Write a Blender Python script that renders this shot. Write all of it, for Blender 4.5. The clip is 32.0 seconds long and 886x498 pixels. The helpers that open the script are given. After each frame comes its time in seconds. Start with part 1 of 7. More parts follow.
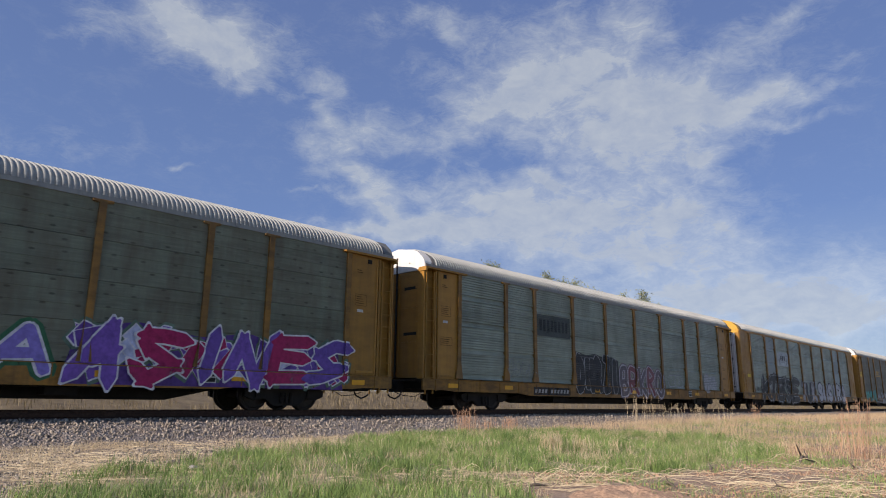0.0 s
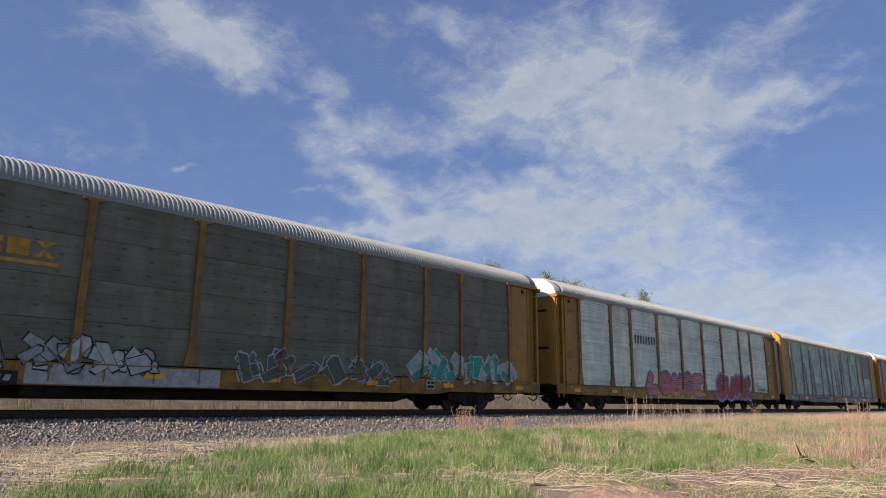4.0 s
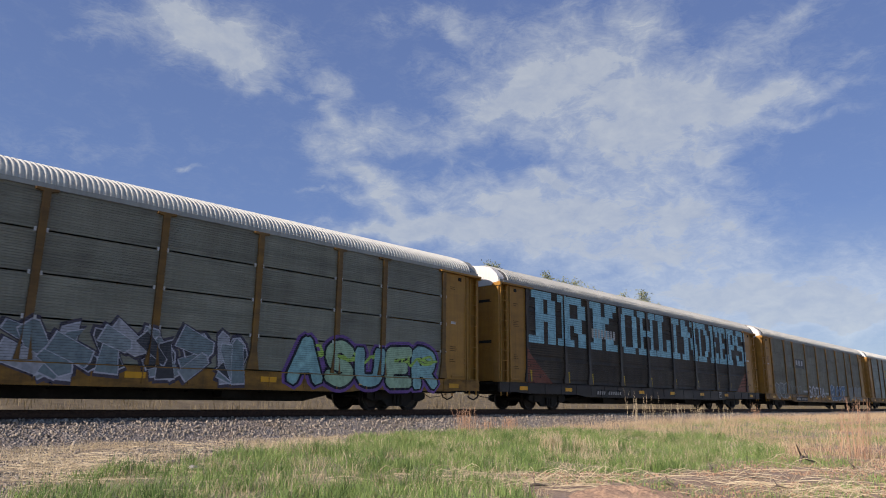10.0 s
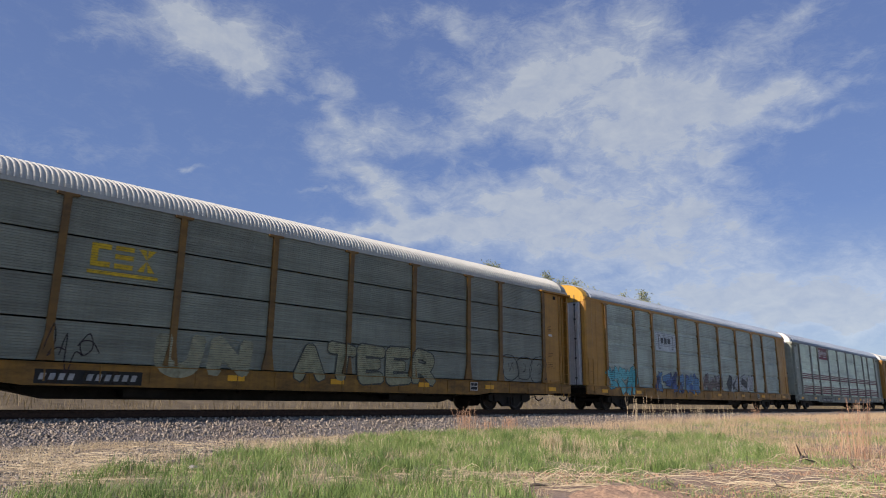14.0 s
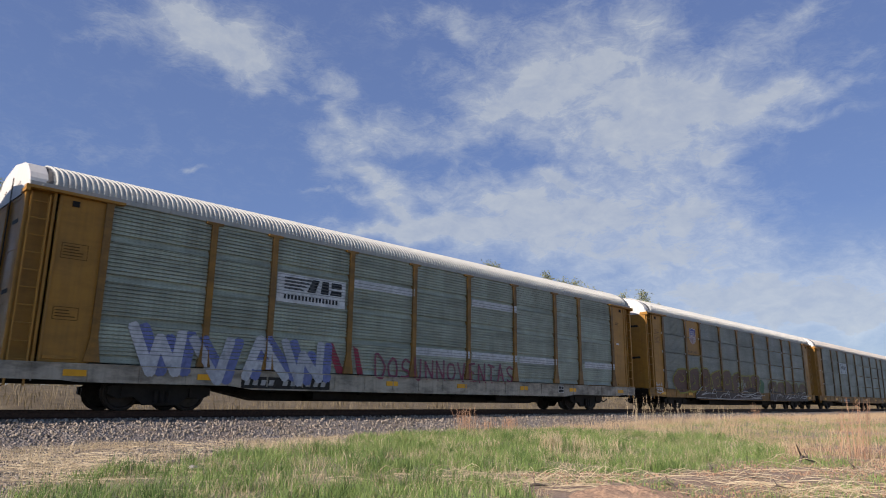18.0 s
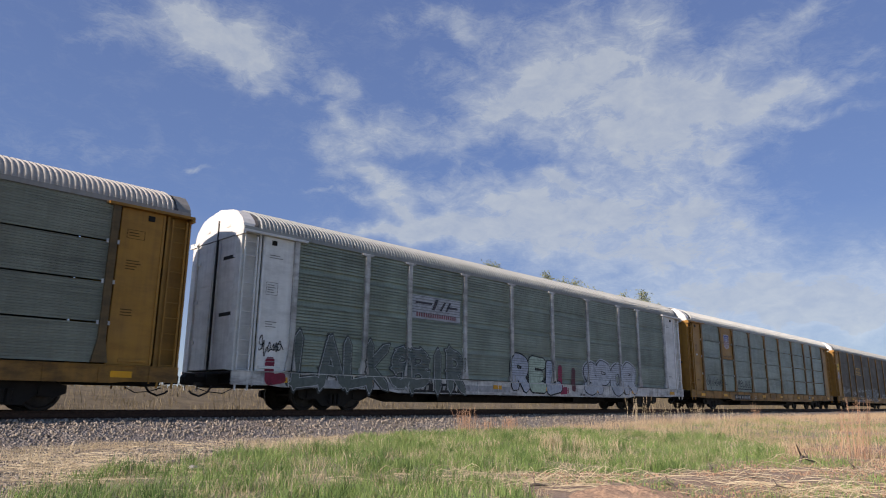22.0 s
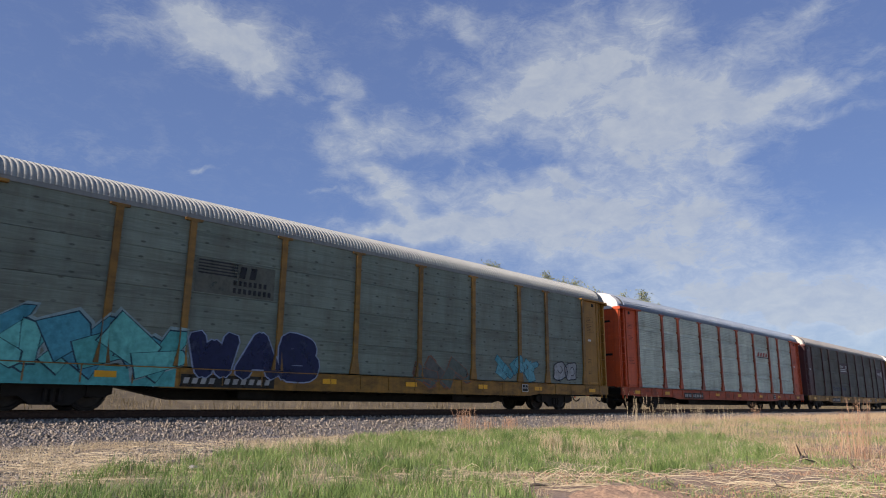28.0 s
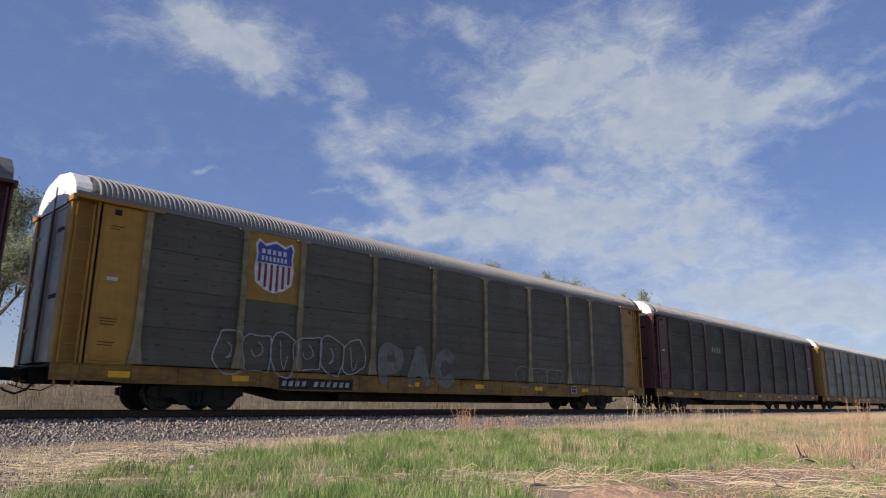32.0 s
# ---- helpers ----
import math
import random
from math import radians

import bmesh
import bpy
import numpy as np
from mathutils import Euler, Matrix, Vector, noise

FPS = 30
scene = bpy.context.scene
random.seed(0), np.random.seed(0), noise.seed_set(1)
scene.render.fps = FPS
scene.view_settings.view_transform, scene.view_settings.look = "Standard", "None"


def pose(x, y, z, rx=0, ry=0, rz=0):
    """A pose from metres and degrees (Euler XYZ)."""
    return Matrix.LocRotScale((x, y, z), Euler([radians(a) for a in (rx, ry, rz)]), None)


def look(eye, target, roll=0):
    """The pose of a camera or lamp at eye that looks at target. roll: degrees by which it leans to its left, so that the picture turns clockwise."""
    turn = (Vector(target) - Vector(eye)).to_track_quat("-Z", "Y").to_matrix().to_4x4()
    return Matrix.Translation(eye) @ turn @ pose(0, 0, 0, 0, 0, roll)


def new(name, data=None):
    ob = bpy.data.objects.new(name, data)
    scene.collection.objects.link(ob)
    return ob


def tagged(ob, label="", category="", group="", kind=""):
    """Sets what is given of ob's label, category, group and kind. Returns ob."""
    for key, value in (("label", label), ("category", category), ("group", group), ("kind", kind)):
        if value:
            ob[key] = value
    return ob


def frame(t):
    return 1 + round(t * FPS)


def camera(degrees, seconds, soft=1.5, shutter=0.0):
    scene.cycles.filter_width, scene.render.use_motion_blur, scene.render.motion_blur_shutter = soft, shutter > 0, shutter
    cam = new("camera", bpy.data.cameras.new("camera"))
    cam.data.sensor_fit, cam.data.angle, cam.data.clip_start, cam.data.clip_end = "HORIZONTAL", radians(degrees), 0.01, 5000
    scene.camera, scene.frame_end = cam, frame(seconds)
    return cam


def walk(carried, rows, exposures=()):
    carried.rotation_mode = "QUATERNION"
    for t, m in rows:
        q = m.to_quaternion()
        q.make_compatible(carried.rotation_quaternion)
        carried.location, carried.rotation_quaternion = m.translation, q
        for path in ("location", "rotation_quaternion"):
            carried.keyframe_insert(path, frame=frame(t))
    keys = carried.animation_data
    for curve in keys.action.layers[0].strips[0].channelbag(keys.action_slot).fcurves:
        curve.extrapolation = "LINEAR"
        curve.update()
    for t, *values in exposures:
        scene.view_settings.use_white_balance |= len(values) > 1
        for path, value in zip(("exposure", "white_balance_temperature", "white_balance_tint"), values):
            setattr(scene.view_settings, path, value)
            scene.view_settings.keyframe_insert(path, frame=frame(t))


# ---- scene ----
cam = camera(67.1, 32.0, 1.0, 0.04)
EYE = Vector((0.0, -18.52, 0.34))
YAW, TILT = radians(45.49), radians(12.78)
AIM = Vector((math.sin(YAW) * math.cos(TILT), math.cos(YAW) * math.cos(TILT), math.sin(TILT)))
walk(cam, [(0.0, look(EYE, EYE + AIM, 0.68)), (32.0, look(EYE, EYE + AIM, 0.68))], [(0.0, 0.38, 7150, 23), (32.0, 0.38, 7150, 23)])

# ---- light: low sun almost along the track, from behind the train ----
SUN_TO = Vector((-1.0, 0.018, 0.43)).normalized()
world = bpy.data.worlds.new("sky")
scene.world = world
world.use_nodes = True
wn = world.node_tree
wbg = wn.nodes["Background"]
sky = wn.nodes.new("ShaderNodeTexSky")
sky.sky_type = "NISHITA"
sky.sun_disc = False
sky.sun_elevation = math.asin(SUN_TO.z)
sky.sun_rotation = math.atan2(SUN_TO.x, SUN_TO.y)
sky.altitude = 1500
sky.air_density = 0.9
sky.dust_density = 0.1
sky.ozone_density = 4.0
wn.links.new(sky.outputs[0], wbg.inputs[0])
wbg.inputs[1].default_value = 0.135
sun = new("sun", bpy.data.lights.new("sun", "SUN"))
sun.data.energy, sun.data.angle, sun.data.color = 5.0, radians(0.55), (1.0, 0.955, 0.86)
sun.matrix_world = look(SUN_TO * 100, (0, 0, 0))


# ---- materials ----
def mat_new(name):
    m = bpy.data.materials.new(name)
    m.use_nodes = True
    return m, m.node_tree.nodes, m.node_tree.links, m.node_tree.nodes["Principled BSDF"]


def noise_node(n, l, vec, scale, detail=4.0, rough=0.55):
    t = n.new("ShaderNodeTexNoise")
    t.inputs["Scale"].default_value, t.inputs["Detail"].default_value = scale, detail
    t.inputs["Roughness"].default_value = rough
    if vec is not None:
        l.new(vec, t.inputs["Vector"])
    return t.outputs["Fac"]


def ramp_node(n, l, fac, lo, hi, a=0.0, b=1.0):
    r = n.new("ShaderNodeMapRange")
    r.inputs["From Min"].default_value, r.inputs["From Max"].default_value = lo, hi
    r.inputs["To Min"].default_value, r.inputs["To Max"].default_value = a, b
    l.new(fac, r.inputs["Value"])
    return r.outputs["Result"]


def mix_node(n, l, fac, a, b, mode="MIX"):
    x = n.new("ShaderNodeMix")
    x.data_type, x.blend_type = "RGBA", mode
    for sock, v in ((x.inputs["Factor"], fac), (x.inputs["A"], a), (x.inputs["B"], b)):
        if isinstance(v, (int, float)):
            sock.default_value = v
        elif isinstance(v, tuple):
            sock.default_value = (*v[:3], 1)
        else:
            l.new(v, sock)
    return x.outputs["Result"]


def scaled(n, l, vec, s):
    mp = n.new("ShaderNodeMapping")
    mp.inputs["Scale"].default_value = s
    l.new(vec, mp.inputs["Vector"])
    return mp.outputs["Vector"]


def bump_node(n, l, height, dist, strength, b):
    bp = n.new("ShaderNodeBump")
    bp.inputs["Distance"].default_value, bp.inputs["Strength"].default_value = dist, strength
    l.new(height, bp.inputs["Height"])
    l.new(bp.outputs["Normal"], b.inputs["Normal"])


PAINTS = {}


def paint(color, rough=0.55, grime=0.35, metal=0.0, spread=0.12, rust=0.1, ticks=0.0, soot=0.0, dust=0.0, dashed=None, stain=0.0):
    """Weathered paint or sheet: tone varies from piece to piece, with run marks, blotches and rust specks."""
    key = (color, rough, grime, metal, spread, rust, ticks, soot, dust, dashed, stain)
    if key in PAINTS:
        return PAINTS[key]
    m, n, l, b = mat_new("weathered_paint")
    tc = n.new("ShaderNodeTexCoord")
    info = n.new("ShaderNodeObjectInfo")
    vec = n.new("ShaderNodeVectorMath")
    vec.operation = "MULTIPLY_ADD"
    comb = n.new("ShaderNodeCombineXYZ")
    l.new(info.outputs["Random"], comb.inputs[0])
    l.new(info.outputs["Random"], comb.inputs[2])
    l.new(comb.outputs[0], vec.inputs[0])
    vec.inputs[1].default_value = (37.0, 0.0, 23.0)
    l.new(tc.outputs["Object"], vec.inputs[2])
    v = vec.outputs[0]
    runs = noise_node(n, l, scaled(n, l, v, (5.0, 5.0, 0.35)), 1.6, 5, 0.6)
    blot = noise_node(n, l, v, 0.9, 4, 0.6)
    fine = noise_node(n, l, v, 22.0, 4, 0.65)
    c = mix_node(n, l, ramp_node(n, l, runs, 0.42, 0.78, 0, grime), color, tuple(x * 0.45 + 0.012 for x in color))
    c = mix_node(n, l, ramp_node(n, l, blot, 0.45, 0.8, 0, grime * 0.8), c, tuple(min(1, x * 0.55 + 0.05) for x in color))
    c = mix_node(n, l, ramp_node(n, l, fine, 0.62, 0.78, 0, rust), c, (0.10, 0.045, 0.02))
    if stain:
        tall = noise_node(n, l, scaled(n, l, v, (0.55, 0.55, 0.22)), 1.0, 6, 0.62)
        strip = noise_node(n, l, scaled(n, l, v, (0.10, 0.10, 2.1)), 1.0, 5, 0.6)
        c = mix_node(n, l, ramp_node(n, l, tall, 0.40, 0.64, 0, stain), c, tuple(min(1, x * 1.4 + 0.01) for x in color))
        c = mix_node(n, l, ramp_node(n, l, strip, 0.46, 0.62, 0, stain), c, tuple(x * 0.48 + 0.006 for x in color))
    if ticks:
        tk = n.new("ShaderNodeTexVoronoi")
        tk.feature = "F1"
        tk.inputs["Randomness"].default_value = 0.5 if dashed else 0.1
        tk.inputs["Scale"].default_value = 1.0
        tk.voronoi_dimensions = "2D"
        sep, flat2 = n.new("ShaderNodeSeparateXYZ"), n.new("ShaderNodeCombineXYZ")
        l.new(scaled(n, l, v, (dashed[0], 1.0, dashed[1]) if dashed else (7.5, 1.0, 11.4)), sep.inputs[0])
        l.new(sep.outputs[0], flat2.inputs[0])
        l.new(sep.outputs[2], flat2.inputs[1])
        l.new(flat2.outputs[0], tk.inputs["Vector"])
        c = mix_node(n, l, ramp_node(n, l, tk.outputs["Distance"], 0.06 if dashed else 0.16, 0.11 if dashed else 0.3, ticks, 0.0), c, tuple(x * 0.3 for x in color))
        wv = noise_node(n, l, scaled(n, l, v, (1.2, 1.0, 16.0)), 1.0, 4, 0.7)
        c = mix_node(n, l, ramp_node(n, l, wv, 0.45, 0.7, 0, 0.55), c, tuple(min(1, x * 1.55 + 0.01) for x in color))
    if dust:
        dn = noise_node(n, l, scaled(n, l, v, (2.2, 2.2, 0.5)), 0.8, 5, 0.65)
        c = mix_node(n, l, ramp_node(n, l, dn, 0.36, 0.66, 0, dust), c, (0.085, 0.063, 0.042))
    if soot:
        sn = noise_node(n, l, scaled(n, l, v, (0.9, 0.9, 2.4)), 1.3, 7, 0.7)
        c = mix_node(n, l, ramp_node(n, l, sn, 0.42, 0.62, 0, soot), c, (0.02, 0.016, 0.012))
    tone = n.new("ShaderNodeHueSaturation")
    l.new(ramp_node(n, l, info.outputs["Random"], 0, 1, 1 - spread, 1 + spread), tone.inputs["Value"])
    l.new(c, tone.inputs["Color"])
    l.new(tone.outputs[0], b.inputs["Base Color"])
    b.inputs["Metallic"].default_value = metal
    b.inputs["Specular IOR Level"].default_value = 0.18
    l.new(ramp_node(n, l, blot, 0.3, 0.7, rough - 0.1, rough + 0.15), b.inputs["Roughness"])
    bump_node(n, l, fine, 0.003, 0.35, b)
    PAINTS[key] = m
    return m


def plain(name, color, rough=0.6, scale=6.0, vary=0.35, bump=0.0):
    m, n, l, b = mat_new(name)
    tc = n.new("ShaderNodeTexCoord")
    f = noise_node(n, l, tc.outputs["Object"], scale, 5, 0.6)
    f2 = noise_node(n, l, tc.outputs["Object"], scale * 0.12, 3, 0.6)
    c = mix_node(n, l, ramp_node(n, l, f, 0.35, 0.7), tuple(x * (1 - vary) for x in color), tuple(min(1, x * (1 + vary)) for x in color))
    c = mix_node(n, l, ramp_node(n, l, f2, 0.4, 0.7, 0, 0.5), c, tuple(x * 0.75 for x in color))
    l.new(c, b.inputs["Base Color"])
    b.inputs["Roughness"].default_value = rough
    b.inputs["Specular IOR Level"].default_value = 0.22
    if bump:
        bump_node(n, l, f, bump, 0.6, b)
    return m


SPRAYED = {}


def spray(color, style="plate"):
    """Sprayed paint: patchy, worn off in places, and open where the slots of a ribbed sheet lie."""
    key = ("spray", color, style)
    if key in PAINTS:
        return PAINTS[key]
    m = PAINTS[key] = plain("spray_paint", color, 0.5, 7.0, 0.22)
    SPRAYED[m.name] = color
    m.node_tree.nodes["Principled BSDF"].inputs["Specular IOR Level"].default_value = 0.15
    n, l = m.node_tree.nodes, m.node_tree.links
    tc = n.new("ShaderNodeTexCoord")
    rub = noise_node(n, l, scaled(n, l, tc.outputs["Object"], (1.0, 1.0, 0.6)), 2.6, 7, 0.68)
    gone = ramp_node(n, l, rub, 0.50, 0.74, 0.02, 0.45)
    if style in ("ribbed", "fine"):
        pitch, share, start = (0.096, 0.71, 0.2) if style == "ribbed" else (0.0625, 0.80, 0.02)
        sep = n.new("ShaderNodeSeparateXYZ")
        l.new(tc.outputs["Object"], sep.inputs[0])

        def op(kind, a, b_=0.0):
            x = n.new("ShaderNodeMath")
            x.operation = kind
            for i, v in enumerate((a, b_)):
                if isinstance(v, float):
                    x.inputs[i].default_value = v
                else:
                    l.new(v, x.inputs[i])
            return x.outputs[0]
        local = op("SUBTRACT", op("FRACT", op("SUBTRACT", sep.outputs[2], 1.083)), start)
        slot = op("GREATER_THAN", op("FRACT", op("DIVIDE", local, pitch)), share)
        slot = op("MULTIPLY", op("MULTIPLY", slot, op("GREATER_THAN", local, 0.0)), op("GREATER_THAN", sep.outputs[2], 1.1))
        gone = op("MAXIMUM", gone, op("MULTIPLY", slot, 0.45))
    tr = n.new("ShaderNodeBsdfTransparent")
    ms = n.new("ShaderNodeMixShader")
    l.new(gone, ms.inputs[0])
    l.new(n["Principled BSDF"].outputs[0], ms.inputs[1])
    l.new(tr.outputs[0], ms.inputs[2])
    l.new(ms.outputs[0], n["Material Output"].inputs["Surface"])
    return m


def sprayed_on(mat, car):
    return spray(SPRAYED[mat.name], CAR_STYLE[car.name]) if mat.name in SPRAYED else mat


def blades_mat(name, c0, c1):
    m, n, l, b = mat_new(name)
    g = n.new("ShaderNodeNewGeometry")
    tc = n.new("ShaderNodeTexCoord")
    patch = noise_node(n, l, tc.outputs["Object"], 0.7, 4, 0.6)
    c = mix_node(n, l, g.outputs["Random Per Island"], c0, c1)
    c = mix_node(n, l, ramp_node(n, l, patch, 0.4, 0.65, 0, 0.5), c, tuple(x * 0.7 for x in c0))
    l.new(c, b.inputs["Base Color"])
    b.inputs["Roughness"].default_value = 0.7
    b.inputs["Subsurface Weight"].default_value = 0.0
    tr = n.new("ShaderNodeBsdfTranslucent")
    l.new(c, tr.inputs["Color"])
    ms = n.new("ShaderNodeMixShader")
    ms.inputs[0].default_value = 0.3
    l.new(b.outputs[0], ms.inputs[1])
    l.new(tr.outputs[0], ms.inputs[2])
    l.new(ms.outputs[0], n["Material Output"].inputs["Surface"])
    return m


MUSTARD = (0.33, 0.163, 0.029)
M_DARK = plain("grimy_black_steel", (0.014, 0.012, 0.010), 0.75, 5, 0.4)
M_WHEEL = plain("worn_wheel_steel", (0.026, 0.021, 0.018), 0.5, 9, 0.4)
M_RAILSIDE = plain("rusty_rail_steel", (0.060, 0.030, 0.019), 0.75, 14, 0.4, 0.002)
M_TIE = plain("weathered_tie_wood", (0.07, 0.055, 0.045), 0.9, 12, 0.4, 0.004)
M_RUBBER = plain("black_rubber_hose", (0.02, 0.02, 0.02), 0.6)
M_BARK = plain("grey_bark", (0.14, 0.115, 0.09), 0.9, 8, 0.4, 0.01)


# ---- mesh helpers ----
def part(name, bm, material, parent, label=""):
    if isinstance(bm, bmesh.types.BMesh):
        me = bpy.data.meshes.new(name)
        bm.to_mesh(me)
        bm.free()
        me.materials.append(material)
        ob = new(name, me)
    else:
        ob = new(name, bm)
        if not bm.materials:
            bm.materials.append(None)
        ob.material_slots[0].link = "OBJECT"
        ob.material_slots[0].material = material
    ob.parent = parent
    if label:
        tagged(ob, label)
    return ob


def box(bm, x0, x1, y0, y1, z0, z1):
    v = [bm.verts.new(p) for p in ((x0, y0, z0), (x1, y0, z0), (x1, y1, z0), (x0, y1, z0), (x0, y0, z1), (x1, y0, z1), (x1, y1, z1), (x0, y1, z1))]
    for f in ((0, 3, 2, 1), (4, 5, 6, 7), (0, 1, 5, 4), (1, 2, 6, 5), (2, 3, 7, 6), (3, 0, 4, 7)):
        bm.faces.new([v[i] for i in f])


def prism(bm, pts, axis, a, b):
    """A closed outline pushed from a to b along an axis (0: x, outline in y z; 1: y, outline in x z)."""
    def at(p, d):
        return (d, p[0], p[1]) if axis == 0 else (p[0], d, p[1])
    lo, hi = [bm.verts.new(at(p, a)) for p in pts], [bm.verts.new(at(p, b)) for p in pts]
    k = len(pts)
    bm.faces.new(lo), bm.faces.new(hi[::-1])
    for i in range(k):
        bm.faces.new((lo[i], hi[i], hi[(i + 1) % k], lo[(i + 1) % k]))


def tube(bm, pts, r, sides=6):
    """A round bar through points."""
    rings = []
    for i, p in enumerate(pts):
        d = (Vector(pts[min(i + 1, len(pts) - 1)]) - Vector(pts[max(i - 1, 0)])).normalized()
        q = d.to_track_quat("Z", "Y")
        rr = r[i] if isinstance(r, (list, tuple)) else r
        rings.append([bm.verts.new(Vector(p) + q @ Vector((rr * math.cos(a), rr * math.sin(a), 0))) for a in [k * math.tau / sides for k in range(sides)]])
    for r0, r1 in zip(rings, rings[1:]):
        for k in range(sides):
            bm.faces.new((r0[k], r0[(k + 1) % sides], r1[(k + 1) % sides], r1[k]))
    bm.faces.new(rings[0][::-1]), bm.faces.new(rings[-1])


def lathe(bm, prof, sides, y_axis=True):
    """Spin (radius, y) pairs about the y axis."""
    rings = [[bm.verts.new((r * math.cos(a), y, r * math.sin(a))) for a in [k * math.tau / sides for k in range(sides)]] for r, y in prof]
    for r0, r1 in zip(rings, rings[1:]):
        for k in range(sides):
            bm.faces.new((r0[k], r1[k], r1[(k + 1) % sides], r0[(k + 1) % sides]))


def done(bm, name, smooth=False, bevel=0.0):
    if bevel:
        bmesh.ops.bevel(bm, geom=list(bm.edges), offset=bevel, segments=1, affect="EDGES", clamp_overlap=True)
    bmesh.ops.recalc_face_normals(bm, faces=bm.faces)
    me = bpy.data.meshes.new(name)
    bm.to_mesh(me)
    bm.free()
    if smooth:
        me.shade_smooth()
    return me


def np_mesh(name, verts, tris, smooth=False):
    """A mesh from arrays of points and triangles."""
    me = bpy.data.meshes.new(name)
    me.vertices.add(len(verts))
    me.vertices.foreach_set("co", np.asarray(verts, np.float32).ravel())
    me.loops.add(len(tris) * 3)
    me.loops.foreach_set("vertex_index", np.asarray(tris, np.int32).ravel())
    me.polygons.add(len(tris))
    me.polygons.foreach_set("loop_start", np.arange(0, len(tris) * 3, 3, dtype=np.int32))
    me.update(calc_edges=True)
    me.validate()
    if smooth:
        me.shade_smooth()
    return me


# ---- ground ----
def fbm(x, y, s, seed):
    return noise.fractal(Vector((x * s + seed, y * s - seed, seed * 0.37)), 1.0, 2.0, 4) * 0.5


GREEN = [(1.7, -11.6), (2.1, -10.1), (2.9, -9.1), (3.4, -8.6), (4.4, -8.7), (5.3, -7.8), (6.2, -7.0), (7.9, -6.6), (9.4, -6.1), (11.0, -4.6), (13.1, -3.9), (15.1, -3.9), (17.5, -5.3), (19.5, -6.5), (19.8, -9.0), (19.0, -10.9), (17.0, -12.5), (15.1, -13.4), (13.4, -13.9), (11.7, -13.7), (9.6, -14.1), (8.8, -13.7), (8.7, -13.0), (8.0, -12.5), (7.2, -12.7), (6.3, -13.3), (5.9, -14.2), (4.5, -14.8), (2.5, -13.2)]
# worn spots where straw lies on bare earth: x, y, radius
WORN = [(5.0, -11.8, 0.42), (6.0, -12.2, 0.5), (6.9, -12.4, 0.55), (4.1, -10.2, 0.3), (9.2, -12.2, 0.4), (3.3, -10.2, 0.5)]


def inside(poly, x, y):
    hit = False
    for (x0, y0), (x1, y1) in zip(poly, poly[1:] + poly[:1]):
        if (y0 > y) != (y1 > y) and x < (x1 - x0) * (y - y0) / (y1 - y0) + x0:
            hit = not hit
    return hit


def worn(x, y):
    return any((x - a) ** 2 + (y - b_) ** 2 < (r * (1 + 0.9 * fbm(x, y, 1.8, 17))) ** 2 for a, b_, r in WORN)


def ground_z(x, y):
    if y > 0:
        t = min(1.0, max(0.0, (y - 4.0) / 12.0))
        z = -0.6 + 1.4 * t * t * (3 - 2 * t) + 0.004 * max(0.0, min(y, 60) - 16)
    else:
        z = -0.64
        t = min(1.0, max(0.0, (x - 14) / 25.0)) * min(1.0, max(0.0, (y + 17) / 9.0))
        z += 0.2 * t
    near = math.hypot(x, y + 18.5) < 60
    return z + (0.05 * fbm(x, y, 0.35, 3.1) + (0.03 * fbm(x, y, 1.6, 7.7) if near else 0.0))


xs = [-3000, -1200, -500, -200, -90, -50, -30, -20] + [-14 + 0.45 * i for i in range(140)] + [50, 54, 60, 68, 78, 90, 110, 140, 190, 260, 400, 700, 1300, 2500, 4500]
ys = [-3000, -1000, -400, -150, -70, -40, -28] + [-22 + 0.4 * i for i in range(110)] + [23, 26, 30, 36, 45, 60, 90, 150, 300, 700, 1500, 3000, 4500]
gv = [(x, y, ground_z(x, y)) for y in ys for x in xs]
nx = len(xs)
gt = []
for j in range(len(ys) - 1):
    for i in range(nx - 1):
        a = j * nx + i
        gt += [(a, a + 1, a + nx + 1), (a, a + nx + 1, a + nx)]
g_me = np_mesh("ground", gv, gt, True)
zone = g_me.attributes.new("turf", "FLOAT", "POINT")
zone.data.foreach_set("value", np.array([1.0 if (abs(x) < 60 and abs(y) < 30 and inside(GREEN, x + fbm(x, y, 0.6, 2), y + fbm(y, x, 0.6, 5))) else 0.0 for x, y, z in gv], np.float32))
bare = g_me.attributes.new("bare", "FLOAT", "POINT")
bare.data.foreach_set("value", np.array([max(0.0, min(1.0, (x - 4.5) / 2.0 + 1.5 * fbm(x, y, 0.5, 8))) * max(0.0, min(1.0, (-11.8 - y) / 1.0)) * max(0.0, min(1.0, (22 - x) / 4.0)) for x, y, z in gv], np.float32))
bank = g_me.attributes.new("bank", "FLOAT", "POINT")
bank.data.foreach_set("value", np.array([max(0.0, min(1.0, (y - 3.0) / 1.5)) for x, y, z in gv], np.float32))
m, n, l, b = mat_new("dirt_and_straw")
tc = n.new("ShaderNodeTexCoord")
o = tc.outputs["Object"]
big, mid, fine = noise_node(n, l, o, 0.25, 5), noise_node(n, l, o, 1.8, 5, 0.65), noise_node(n, l, o, 26.0, 5, 0.7)
straw = noise_node(n, l, scaled(n, l, o, (5.0, 40.0, 9.0)), 1.0, 6, 0.75)
zones = {}
for zn in ("bare", "bank"):
    zones[zn] = n.new("ShaderNodeAttribute")
    zones[zn].attribute_name = zn
